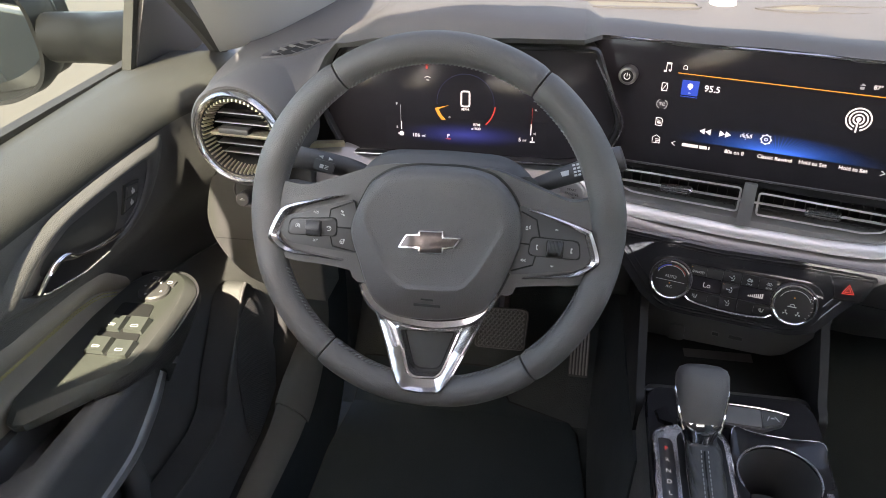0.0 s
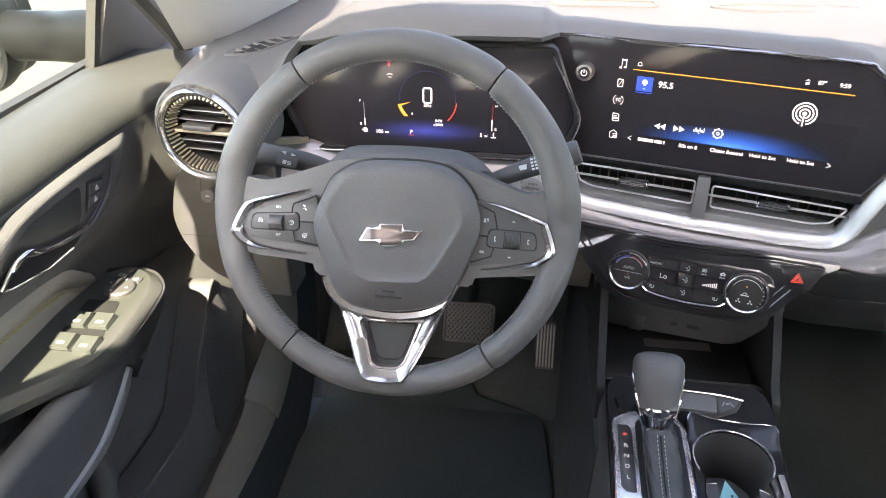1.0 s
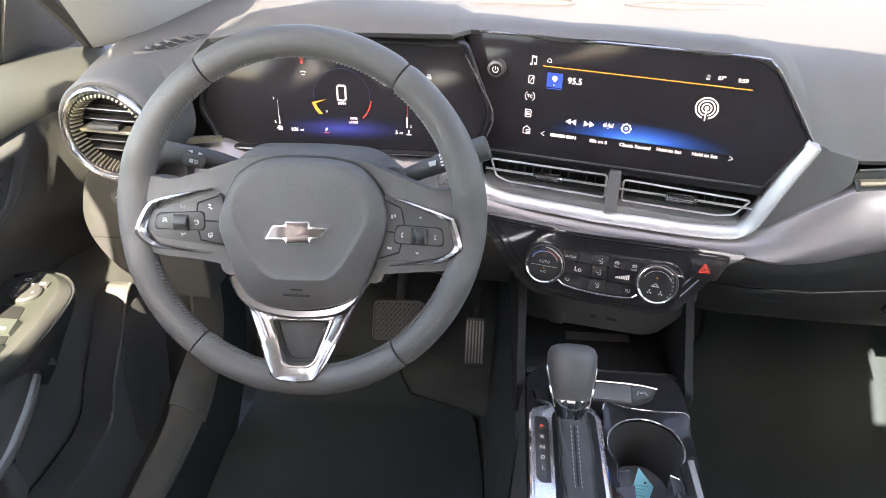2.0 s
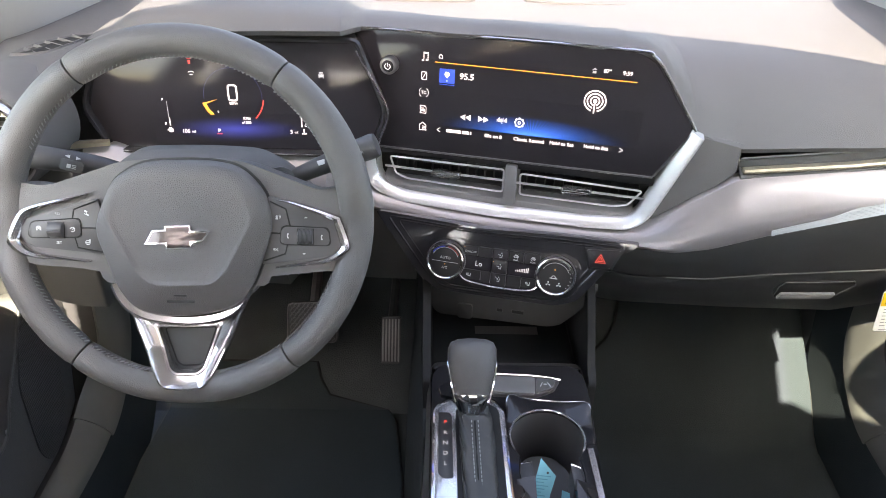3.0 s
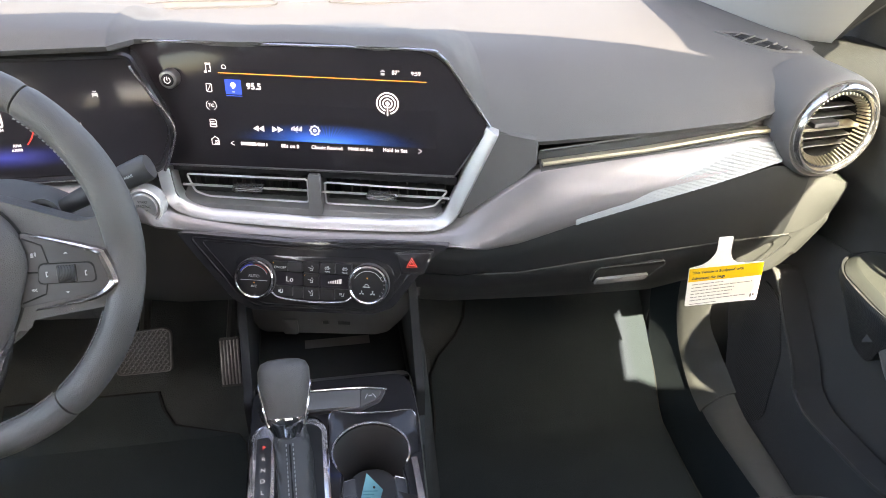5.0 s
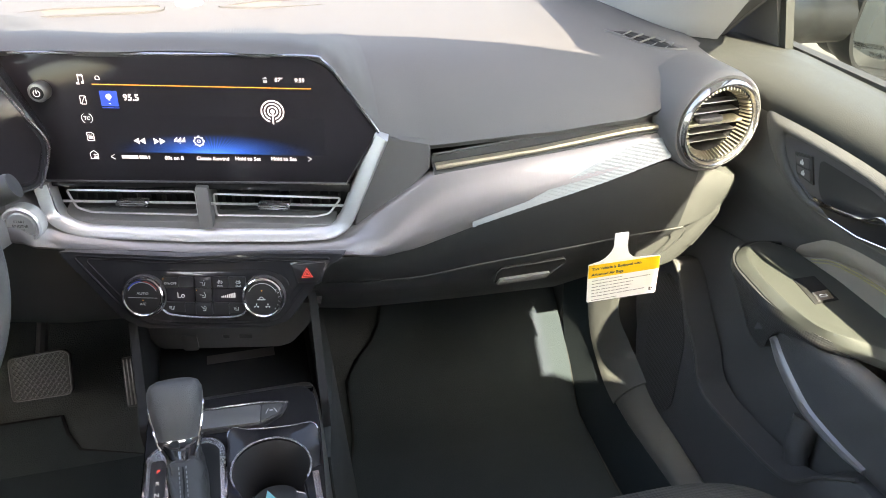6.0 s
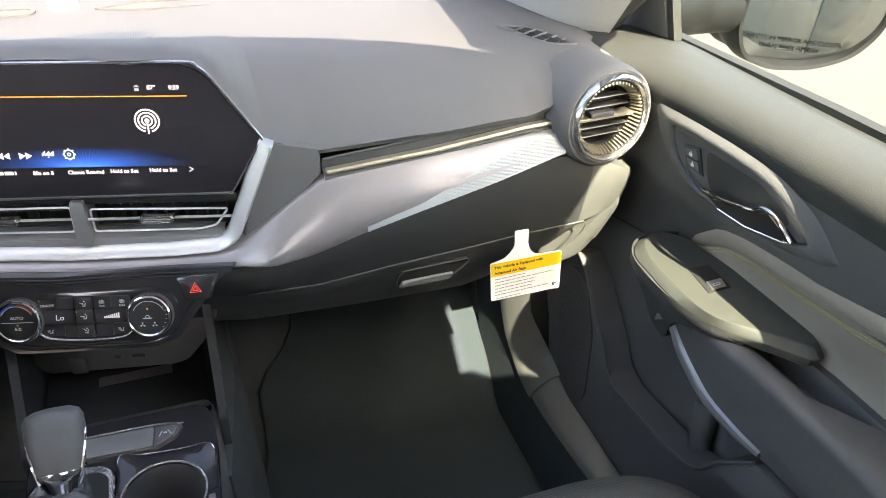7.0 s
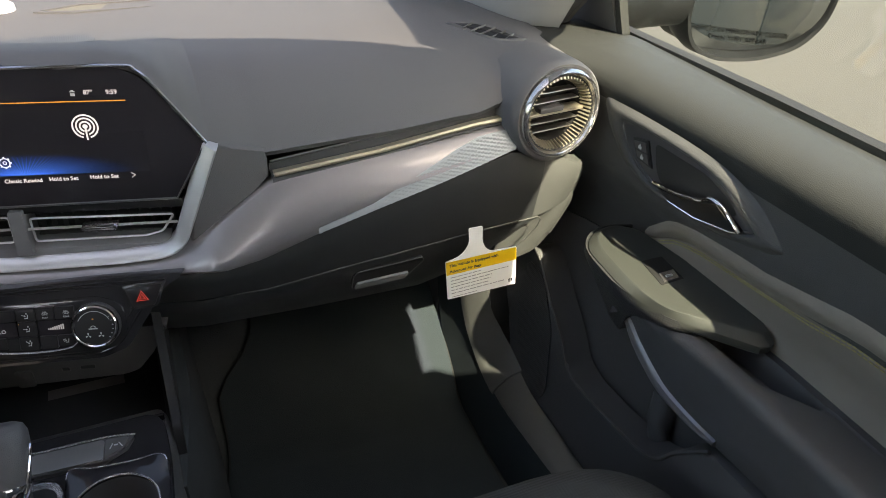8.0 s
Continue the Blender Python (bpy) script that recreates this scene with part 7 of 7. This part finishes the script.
    # armrest top plate
    arm = fillet([(0.628, 0.108), (0.655, 0.138), (0.690, 0.146), (0.712, 0.136), (0.724, 0.08), (0.727, -0.026), (0.725, -0.128), (0.704, -0.136), (0.668, -0.090), (0.636, -0.046), (0.620, 0.012)], [0.02, 0.02, 0.02, 0.02, 0.03, 0.03, 0.004, 0.006, 0.03, 0.03, 0.03], 5)
    ca = (0.68, 0.02)
    flat = fillet([(0.683, 0.134), (0.650, 0.120), (0.636, 0.088), (0.630, 0.029), (0.630, -0.016), (0.636, -0.046), (0.676, -0.086), (0.7120, -0.126), (0.7225, -0.116), (0.7240, -0.076), (0.7225, 0.021), (0.7100, 0.110)], [0.02, 0.03, 0.03, 0.03, 0.03, 0.03, 0.03, 0.006, 0.006, 0.03, 0.03, 0.02], 5)
    rim_, flat_ = polar(arm, ca, 96), polar(flat, ca, 96)
    am = add("armrest", rings([lift(scaled(rim_, ca, 0.93), 0.487), lift(scaled(rim_, ca, 0.99), 0.4915), lift(rim_, 0.4985), lift(scaled(rim_, ca, 0.995), 0.5010), lift([(x0 * 0.15 + x1 * 0.85, y0 * 0.15 + y1 * 0.85) for (x0, y0), (x1, y1) in zip(rim_, flat_)], 0.5098), lift(flat_, 0.5106), lift(scaled(flat_, ca, 0.985), 0.511)]), PLATE, d, "satin grey armrest plate", 24)
    if s < 0:
        def add_key(name, bm, mat, parent, label=""):
            return add(name, moved(bm, pose(-0.017, 0.020, 0)), mat, parent, label)

        well_ = fillet([(0.716, 0.040), (0.676, 0.040), (0.657, -0.052), (0.712, -0.052)], 0.004)
        add_key("switch_well", prism(well_[::-1], 0.505, 0.5120, 0.0006), BLACK, am, "dark window switch well")
        for x, y in ((0.7015, -0.002), (0.6745, -0.001), (0.698, -0.040), (0.670, -0.042)):
            key = add_key("window_switch", rings([[(x + a, y + b, 0.511) for a, b in ((-0.0115, -0.012), (0.0115, -0.012), (0.0115, 0.013), (-0.0115, 0.013))], [(x + a, y + b, c) for a, b, c in ((-0.0105, -0.0115, 0.5165), (0.0105, -0.0115, 0.5165), (0.0105, 0.009, 0.5195), (-0.0105, 0.009, 0.5195))]]), ARM, am, "grey window switch")
            add_key("switch_mark", sweep(lift([(x - 0.004, y - 0.0070), (x + 0.004, y - 0.0070), (x + 0.004, y - 0.0040), (x - 0.004, y - 0.0040)], 0.5176), circle(0.0005, 4), closed=True), MARK, key)
        add_key("mirror_dial", moved(lathe([(0.0185, 0.0), (0.0185, 0.004), (0.0165, 0.006), (0.010, 0.0068), (0.001, 0.0062)], 32), pose(0.689, 0.064, 0.5105)), SWITCH, am, "round mirror adjuster")
        for x, y in ((0.678, 0.083), (0.700, 0.090)):
            add_key("mirror_key", prism(fillet([(x - 0.007, y - 0.006), (x + 0.007, y - 0.006), (x + 0.007, y + 0.006), (x - 0.007, y + 0.006)], 0.002), 0.5105, 0.5135, 0.001), SWITCH, am)
            add_key("switch_mark", sweep(lift([(x - 0.003, y - 0.002), (x + 0.003, y - 0.002), (x + 0.003, y + 0.002), (x - 0.003, y + 0.002)], 0.5138), circle(0.0005, 4), closed=True), MARK, am)
        for a in range(4):
            q = a * math.pi / 2 + 0.3
            add_key("dial_mark", moved(prism([(0.0, 0.002), (-0.002, -0.001), (0.002, -0.001)], 0.0, 0.0003), pose(0.689 + 0.0125 * math.cos(q), 0.064 + 0.0125 * math.sin(q), 0.5175, 0, 0, math.degrees(q) - 90)), MARK, am)
    else:
        add("switch_well", prism([(0.666, 0.045), (0.659, -0.006), (0.693, -0.004), (0.697, 0.045)], 0.506, 0.5120, 0.0006), BLACK, am, "dark window switch well")
        key = add("window_switch", rings([[(x, y, 0.510) for x, y in ((0.664, -0.004), (0.689, -0.002), (0.691, 0.014), (0.667, 0.013))], [(x, y, z) for x, y, z in ((0.665, -0.003, 0.5128), (0.688, -0.001, 0.5128), (0.690, 0.013, 0.5145), (0.668, 0.012, 0.5145))]]), CHROME, am, "grey window switch")
        add("switch_mark", sweep(lift([(0.673, 0.003), (0.682, 0.003), (0.682, 0.0062), (0.673, 0.0062)], 0.5140), circle(0.0005, 4), closed=True), MARK, key)
    # front nose of the armrest with a perforated face
    rows = []
    for x, y in [(p.x, p.y) for p in curve([(0.722, 0.140, 0), (0.690, 0.149, 0), (0.655, 0.141, 0), (0.629, 0.109, 0), (0.621, 0.060, 0), (0.622, 0.012, 0), (0.638, -0.046, 0), (0.66, -0.075, 0)], 4)]:
        foot = float(np.interp(y, [-0.075, -0.03, 0.0, 0.02, 0.035, 0.05, 0.07, 0.10, 0.15], [0.486, 0.480, 0.470, 0.455, 0.430, 0.405, 0.385, 0.372, 0.380]))
        slope = float(np.interp(y, [-0.075, 0.0, 0.03, 0.06, 0.10, 0.15], [0.45, 0.45, 0.42, 0.45, 0.50, 0.40]))
        rows.append([(x + slope * max(0, 0.492 - z) - 0.002 * (0.49 > z > 0.45), y - 0.04 * (0.4995 - z), z) for z in [0.4995 + (foot - 0.4995) * u for u in (0, 0.08, 0.2, 0.4, 0.6, 0.8, 1.0)]] + [(x + slope * max(0, 0.492 - foot) + 0.03, y, foot - 0.004)])
    add("armrest_nose", loft(rows, 0.004), material("perforated_black", (0.040, 0.040, 0.041), 0.5, grain=0.45, grain_size=0.003, kind="dots"), d, "black perforated armrest nose", 60)
    # side wall under the armrest: chrome pull strip at its foot, a rounded ridge at its head, then a shelf
    strip = [(0.060, 0.456), (0.042, 0.444), (0.024, 0.431), (0.006, 0.417), (-0.022, 0.402), (-0.060, 0.388), (-0.114, 0.386), (-0.152, 0.390), (-0.30, 0.400), (-0.55, 0.41), (-0.80, 0.42)]
    ridge = [(0.050, 0.462), (0.034, 0.464), (0.014, 0.470), (-0.010, 0.474), (-0.030, 0.478), (-0.060, 0.482), (-0.100, 0.486), (-0.150, 0.488), (-0.30, 0.486), (-0.55, 0.488), (-0.80, 0.49)]
    steps = np.linspace(0, 10, 201)
    along = lambda line, c: np.interp(steps, range(11), [p[c] for p in line])
    rows = []
    for y0, z0, y1, z1 in zip(along(strip, 0), along(strip, 1), along(ridge, 0), along(ridge, 1)):
        deep = 0.030 * min(1, max(0, (-0.070 - y1) / 0.004)) * min(1, max(0, (y1 + 0.215) / 0.004))
        slant = max(0.0, (-0.165 - y1) / 0.05) * 0.030
        rows.append([(0.690, y0 - 0.004, z0 - 0.012), (0.658, y0, z0 - 0.005), (0.654, y0, z0), (0.653, y0 * 0.7 + y1 * 0.3, z0 * 0.7 + z1 * 0.3), (0.650, y0 * 0.3 + y1 * 0.7, z0 * 0.3 + z1 * 0.7), (0.6455, y1, z1 - 0.010), (0.647, y1, z1 - 0.003), (0.652, y1, z1), (0.660, y1, z1 - 0.0005), (0.667 + min(slant, 0.04), y1, z1 - 0.003), (0.669 + min(slant, 0.04), y1, z1 - 0.006 - deep), (0.713, y1, z1 - 0.006 - deep), (0.715, y1, z1 - 0.004), (0.726, y1, z1 - 0.006)])
    add("pull_wall", loft(rows, -0.003), LOWER, d, "black pull wall with a rounded ridge and a grab tray", 50)
    pull = curve([(0.6495, y, z + 0.003) for i, (y, z) in enumerate(strip[:8])], 5)
    n_ = len(pull)
    add("pull_strip", sweep(pull, [(-0.0065, -0.003), (0.0065, -0.003), (0.0062, 0.0005), (0.0025, 0.0028), (-0.0025, 0.0028), (-0.0062, 0.0005)], up=(-1, 0, 0.35), scale=[(0.30 + 1.05 * math.sin(math.pi * (0.06 + 0.80 * i / (n_ - 1))) ** 1.3, 1.3) for i in range(n_)]), SATIN, d, "curved satin chrome pull strip")
    add("tray_edge", tube([(0.7140, -0.075, 0.4795), (0.7145, -0.14, 0.4835), (0.7145, -0.212, 0.4835)], 0.0010, 6), DOOR, d, "bright tray edge")
    add("tray_inlay", box(0.676, 0.708, -0.185, -0.080, 0.4500, 0.4545, 0.002), SWITCH, d, "dark tray inlay")
    # lower panel with the map pocket cut out of it
    low_p = [(0.252, 0.405), (0.240, 0.393), (0.205, 0.350), (0.160, 0.305), (0.136, 0.268), (0.100, 0.256), (0.026, 0.262), (-0.040, 0.272), (-0.078, 0.290), (-0.105, 0.330), (-0.150, 0.376), (-0.45, 0.395), (-0.80, 0.40), (-0.80, 0.02), (0.10, 0.02), (0.235, 0.06), (0.285, 0.12), (0.318, 0.23), (0.302, 0.33), (0.275, 0.40)]
    rows0 = prism(fillet(low_p, 0.012)[::-1], 0.0, 0.044, 0.006, 3)
    m = Matrix(((0, 0, -1, 0.692), (1, 0, 0, 0), (0, 1, 0, 0), (0, 0, 0, 1)))
    rows0.transform(m)
    lp = add("lower_panel", rows0, LOWER, d, "black grained lower door panel", 40)
    lip = curve([(0.648, y, z) for y, z in ((0.262, 0.405), (0.240, 0.393), (0.205, 0.350), (0.160, 0.305), (0.136, 0.268), (0.100, 0.256), (0.026, 0.262), (-0.040, 0.272), (-0.078, 0.290), (-0.105, 0.330), (-0.150, 0.378))], 4)
    add("pocket_lip", tube(lip, 0.0026, 8), DOOR, lp, "rounded lip of the map pocket")
    grille = fillet([(0.222, 0.372), (0.185, 0.300), (0.178, 0.180), (0.192, 0.150), (0.215, 0.140), (0.275, 0.200), (0.290, 0.300), (0.268, 0.380)], 0.015)
    g = prism(grille[::-1], 0.0, 0.003, 0.001)
    g.transform(Matrix(((0, 0, -1, 0.6485), (1, 0, 0, 0), (0, 1, 0, 0), (0, 0, 0, 1))))
    add("speaker_grille", g, material("grille_black", (0.062, 0.062, 0.062), 0.5, grain=1.0, grain_size=0.0035, kind="dots"), lp, "perforated speaker grille")
    b = tube([(0.690, -0.035, 0.262), (0.688, -0.030, 0.300), (0.700, -0.02, 0.330)], 0.018, 12)
    add("bottle_rest", b, LOWER, lp, "", 60)
    # exterior mirror
    case = [(0.980, 0.764), (0.974, 0.684), (0.990, 0.640), (1.034, 0.619), (1.107, 0.618), (1.170, 0.638), (1.205, 0.680), (1.216, 0.758), (1.198, 0.815), (1.098, 0.828), (1.013, 0.810)]
    case = fillet(case, 0.03, 5)
    cm = (1.09, 0.72)
    ry = lambda x: 0.361 - (x - 1.09) * 0.30
    mm = add("mirror_case", rings([[(x, ry(x) + 0.15, z) for x, z in scaled(case, cm, 0.45)], [(x, ry(x) + 0.12, z) for x, z in scaled(case, cm, 0.85)], [(x, ry(x) + 0.03, z) for x, z in scaled(case, cm, 1.03)], [(x, ry(x), z) for x, z in scaled(case, cm, 1.02)], [(x, ry(x) + 0.002, z) for x, z in scaled(case, cm, 0.965)], [(x, ry(x) + 0.100, z) for x, z in scaled(case, cm, 0.95)]], cap=False), ARM_BLACK, d, "black exterior mirror", 60)
    glass = []
    for f in (0.955, 0.95, 0.80, 0.6, 0.4, 0.2, 0.05):
        glass.append([(x, ry(x) + 0.034 + (x - cm[0]) * -0.30 + (0.004 if f > 0.952 else 0) + ((x - cm[0]) ** 2 + (z - cm[1]) ** 2) / 2.6, z) for x, z in scaled(case, cm, f)])
    add("mirror_glass", rings(glass), MIRROR, mm, "slightly domed mirror glass", 60)
    add("mirror_arm", tube(curve([(0.775, 0.36, 0.735), (0.84, 0.38, 0.725), (0.90, 0.41, 0.715), (0.97, 0.42, 0.71)], 5), 0.034, 14, scale=[(0.8, 1.1)] * 16), ARM_BLACK, mm, "black mirror arm", 60)
    if s > 0:
        for words, z in (("OBJECTS IN MIRROR ARE CLOSER", 0.656), ("THAN THEY APPEAR", 0.643)):
            t = text_shape(words, 0.0108, 0.0001)
            t.transform(axes((1.088, ry(1.088) + 0.0335, z), (1, -0.58, -0.05), (0, 0, 1)))
            part("lettering", t, PRINT, mm, "", W0)
    add("outer_handle", sweep(curve([(0.838, -0.50, 0.60), (0.860, -0.52, 0.60), (0.862, -0.62, 0.605), (0.838, -0.66, 0.605)], 5), circle(0.010, 8)), CHROME, d, "chrome outer handle")
    return d


for s in (1, -1):
    front_door(s)


# ---- footwells, seat and loose things ----
def floor_mat(left, right, y0, y1, label):
    m = thing("floor_mat", pose(0.36 if left[0][1] > 0 else -0.38, 0.2, 0.0), label, "floor mat", "floor mats")
    ys = np.linspace(y0, y1, 40)
    rows = []
    for y in ys:
        a = float(np.interp(y, [p[0] for p in left], [p[1] for p in left]))
        b = float(np.interp(y, [p[0] for p in right], [p[1] for p in right]))
        rows.append([(x, y, floor_z(x, y) + 0.009) for x in np.linspace(a, b, 14)])
    part("mat_surface", loft(rows, 0.006), MAT, m, "black pile", W0)
    edge = [r[0] for r in rows] + rows[-1][1:-1] + [r[-1] for r in rows[::-1]]
    part("binding", tube(edge, 0.005, 6, flat=0.8), material("mat_binding", (0.012, 0.012, 0.012), 0.8), m, "stitched black binding", W0)
    return m


floor_mat([(-0.5, 0.14), (0.30, 0.145), (0.38, 0.165), (0.455, 0.165), (0.49, 0.20), (0.51, 0.235), (0.60, 0.26)], [(-0.5, 0.565), (0.20, 0.572), (0.36, 0.580), (0.43, 0.588), (0.525, 0.590), (0.60, 0.590)], -0.45, 0.58, "black carpet mat in the passenger's footwell")
floor_mat([(-0.5, -0.60), (0.30, -0.600), (0.50, -0.58)], [(-0.5, -0.150), (0.25, -0.153), (0.40, -0.172), (0.425, -0.185), (0.441, -0.205), (0.446, -0.290), (0.455, -0.308), (0.485, -0.322), (0.50, -0.325)], -0.45, 0.498, "black carpet mat in the driver's footwell")

acc = thing("accelerator_pedal", axes((-0.178, 0.425, 0.180), (1, 0, 0), (0, 0.55, 0.84)), "ribbed metal-faced accelerator pedal", "pedal")
part("pad", prism(fillet([(-0.0165, -0.040), (0.0165, -0.040), (0.0165, 0.042), (-0.0165, 0.042)], 0.003), -0.008, 0.0, 0.002), RUBBER, acc)
for i in range(6):
    x = -0.0135 + i * 0.0054
    part("rib", box(x - 0.0014, x + 0.0014, -0.036, 0.038, -0.001, 0.0022, 0.0007), STEEL, acc)
part("arm", tube([(0, 0.02, -0.008), (0.005, 0.10, -0.05), (0.01, 0.22, -0.06)], 0.008, 8), RUBBER, acc)
brk = thing("brake_pedal", axes((-0.313, 0.440, 0.207), (1, 0, 0), (0, 0.5, 0.86)), "wide black rubber brake pedal with a diamond tread", "pedal")
part("pad", prism(fillet([(-0.046, -0.036), (0.042, -0.036), (0.045, 0.030), (0.036, 0.037), (-0.045, 0.034)], 0.008), -0.010, 0.0, 0.002), RUBBER, brk)
TREAD = material("tread_rubber", (0.10, 0.10, 0.10), 0.38, vary=0.2)
ridge = [(-0.0011, -0.0012), (0.0011, -0.0012), (0.0006, 0.0022), (-0.0006, 0.0022)]
tread = []
for j in range(7):
    y = -0.0285 + j * 0.0096
    for side in (1, -1):
        wave = [(-0.040 + i * 0.0021, y + side * 0.0044 * math.sin(i * 0.86), 0.0) for i in range(38)]
        tread.append(sweep(wave, ridge))
for i in range(10):
    for j in range(6):
        x, y = -0.0362 + i * 0.0077, -0.0237 + j * 0.0096
        tread.append(prism([(x - 0.0020, y - 0.0012), (x + 0.0020, y - 0.0012), (x, y + 0.0018)], -0.001, 0.0012, 0.0003, 1))
part("tread", join(*tread), TREAD, brk, "raised diamond tread")
part("pad_edge", sweep(lift(fillet([(-0.0445, -0.0345), (0.0405, -0.0345), (0.0435, 0.0295), (0.0350, 0.0355), (-0.0435, 0.0325)], 0.008), 0.0004), circle(0.0012, 6), closed=True), TREAD, brk)
part("arm", tube([(0.0, 0.02, -0.010), (0.0, 0.10, -0.06), (0.0, 0.24, -0.08)], 0.009, 8), STEEL, brk)

seat = thing("passenger_seat", pose(0.37, -0.35, 0.0), "dark grey perforated leather seat", "car seat", "front seats")
loops = []
for z, g in ((0.12, 0.93), (0.22, 0.985), (0.30, 1.0), (0.335, 0.985), (0.352, 0.94), (0.358, 0.85)):
    loops.append([(0.372 + 0.245 * g * math.copysign(abs(math.cos(a)) ** 0.5, math.cos(a)), -0.335 + 0.262 * g * math.copysign(abs(math.sin(a)) ** 0.55, math.sin(a)), z) for a in np.linspace(0, 2 * math.pi, 56, endpoint=False)])
SEAT = material("perforated_leather", (0.045, 0.045, 0.043), 0.5, grain=0.5, grain_size=0.004, kind="dots")
part("cushion", rings(loops), SEAT, seat, "perforated leather cushion", W0, angle=60)
part("base", box(0.16, 0.58, -0.58, -0.12, 0.0, 0.14, 0.01), RUBBER, seat, "", W0)
rows = []
for u in np.linspace(0, 1, 9):
    y, z, w = -0.68 - 0.22 * u, 0.34 + 0.62 * u, 0.245 - 0.05 * u * u
    rows.append([(0.372 + w * math.copysign(abs(math.cos(a)) ** 0.6, math.cos(a)), y + (0.06 - 0.02 * u) * math.sin(a), z) for a in np.linspace(0, 2 * math.pi, 28, endpoint=False)])
part("backrest", rings(rows), SEAT, seat, "leather backrest", W0, angle=60)

rows = [[(0.372 + 0.125 * g * math.copysign(abs(math.cos(a)) ** 0.6, math.cos(a)), -0.93 + 0.05 * g * math.sin(a), z) for a in np.linspace(0, 2 * math.pi, 24, endpoint=False)] for z, g in ((0.955, 0.85), (0.97, 0.97), (1.03, 1.0), (1.085, 0.95), (1.10, 0.8))]
part("headrest", rings(rows), SEAT, seat, "padded headrest", W0, angle=60)

copy_thing(seat, pose(-0.37, -0.53, 0.0))

# airbag notice hooked on the glove box lid
TAG = axes((0.4585, 0.163, 0.4240), (0.0985, -0.006, 0.009), (0, 0.0, 1))
tag = thing("airbag_notice", TAG, "white card notice with a yellow head, hooked on the glove box", "notice card")
part("card", prism(fillet([(0.0, 0.0), (0.098, -0.003), (0.100, 0.058), (0.064, 0.061), (0.056, 0.068), (0.052, 0.080), (0.053, 0.103), (0.034, 0.104), (0.034, 0.082), (0.028, 0.072), (0.018, 0.064), (0.0, 0.061)], [0.002, 0.002, 0.002, 0.012, 0.006, 0.006, 0.002, 0.002, 0.006, 0.006, 0.01, 0.002], 4), -0.0012, 0.0), WHITE, tag)
part("yellow_head", prism([(0.0006, 0.0395), (0.0995, 0.0375), (0.0995, 0.0572), (0.0006, 0.0602)], 0.0, 0.0004), YELLOW, tag, "yellow heading band")
for words, v in (("This Vehicle is Equipped with", 0.0535), ("Advanced Air Bags", 0.0445)):
    part("lettering", moved(text_shape(words, 0.0058, 0.0001, "LEFT", 0.0, 0.00016), pose(0.005, v, 0.0006, 0, 0, -1.2)), INK, tag)
for i, (w, t) in enumerate(((0.048, 0.001), (0.088, 0.0011), (0.064, 0.0011), (0.062, 0.0011), (0.060, 0.0011), (0.082, 0.0011))):
    random.seed(i)
    x, bars = 0.006, []
    while x < w:
        k = random.uniform(0.003, 0.009)
        bars.append(box(x, min(x + k, w), 0.0338 - i * 0.0052, 0.0338 - i * 0.0052 + t, 0.0, 0.0003))
        x += k + 0.0014
    tagged(part("text_line", join(*bars), material("print_grey", (0.30, 0.30, 0.30), 0.7), tag), kind="stuff")
part("text_line", box(0.006, 0.042, 0.0020, 0.0028, 0.0, 0.0003), material("print_grey", (0.30, 0.30, 0.30), 0.7), tag)
part("tag_mark", join(box(0.088, 0.094, 0.003, 0.0040, 0.0, 0.0003), box(0.088, 0.090, 0.0045, 0.008, 0.0, 0.0003), box(0.0912, 0.094, 0.0050, 0.0080, 0.0, 0.0003)), INK, tag)

# light blue card standing in the cup holder
CARD = axes((0.0205, 0.007, 0.355), (0.989, 0, -0.148), (0.088, 0.803, 0.589))
card = thing("blue_card", CARD, "light blue printed card standing in the cup holder", "card")
part("sheet", prism([(0.0, 0.0), (-0.0048, -0.021), (-0.0110, -0.0500), (-0.0145, -0.0680), (0.0060, -0.0680), (0.0124, -0.0395), (0.0185, -0.0181)], 0.0, 0.0007), CYAN, card)
part("hole", moved(lathe([(0.0014, 0.0007), (0.0001, 0.0010)], 12), pose(0.0085, -0.0155, 0)), INK, card)
for k in range(11):
    v = -0.020 - k * 0.0036
    part("text_line", box(-0.0035 + 0.0042 * (v + 0.02) / 0.018, 0.0125 + 0.0050 * (v + 0.02) / 0.018 - 0.003 * (k % 3), v, v + 0.0011, 0.0007, 0.0009), material("teal_print", (0.10, 0.36, 0.42), 0.6), card)
FLAP = axes((0.0420, -0.036, 0.330), (0.95, 0.25, -0.1), (-0.2, 0.7, 0.6))
flap = thing("paper_slip", FLAP, "folded light blue paper slip beside the card", "paper")
part("sheet", prism([(-0.008, -0.020), (0.012, -0.018), (0.014, 0.008), (0.002, 0.014)], 0.0, 0.0006), CYAN, flap)
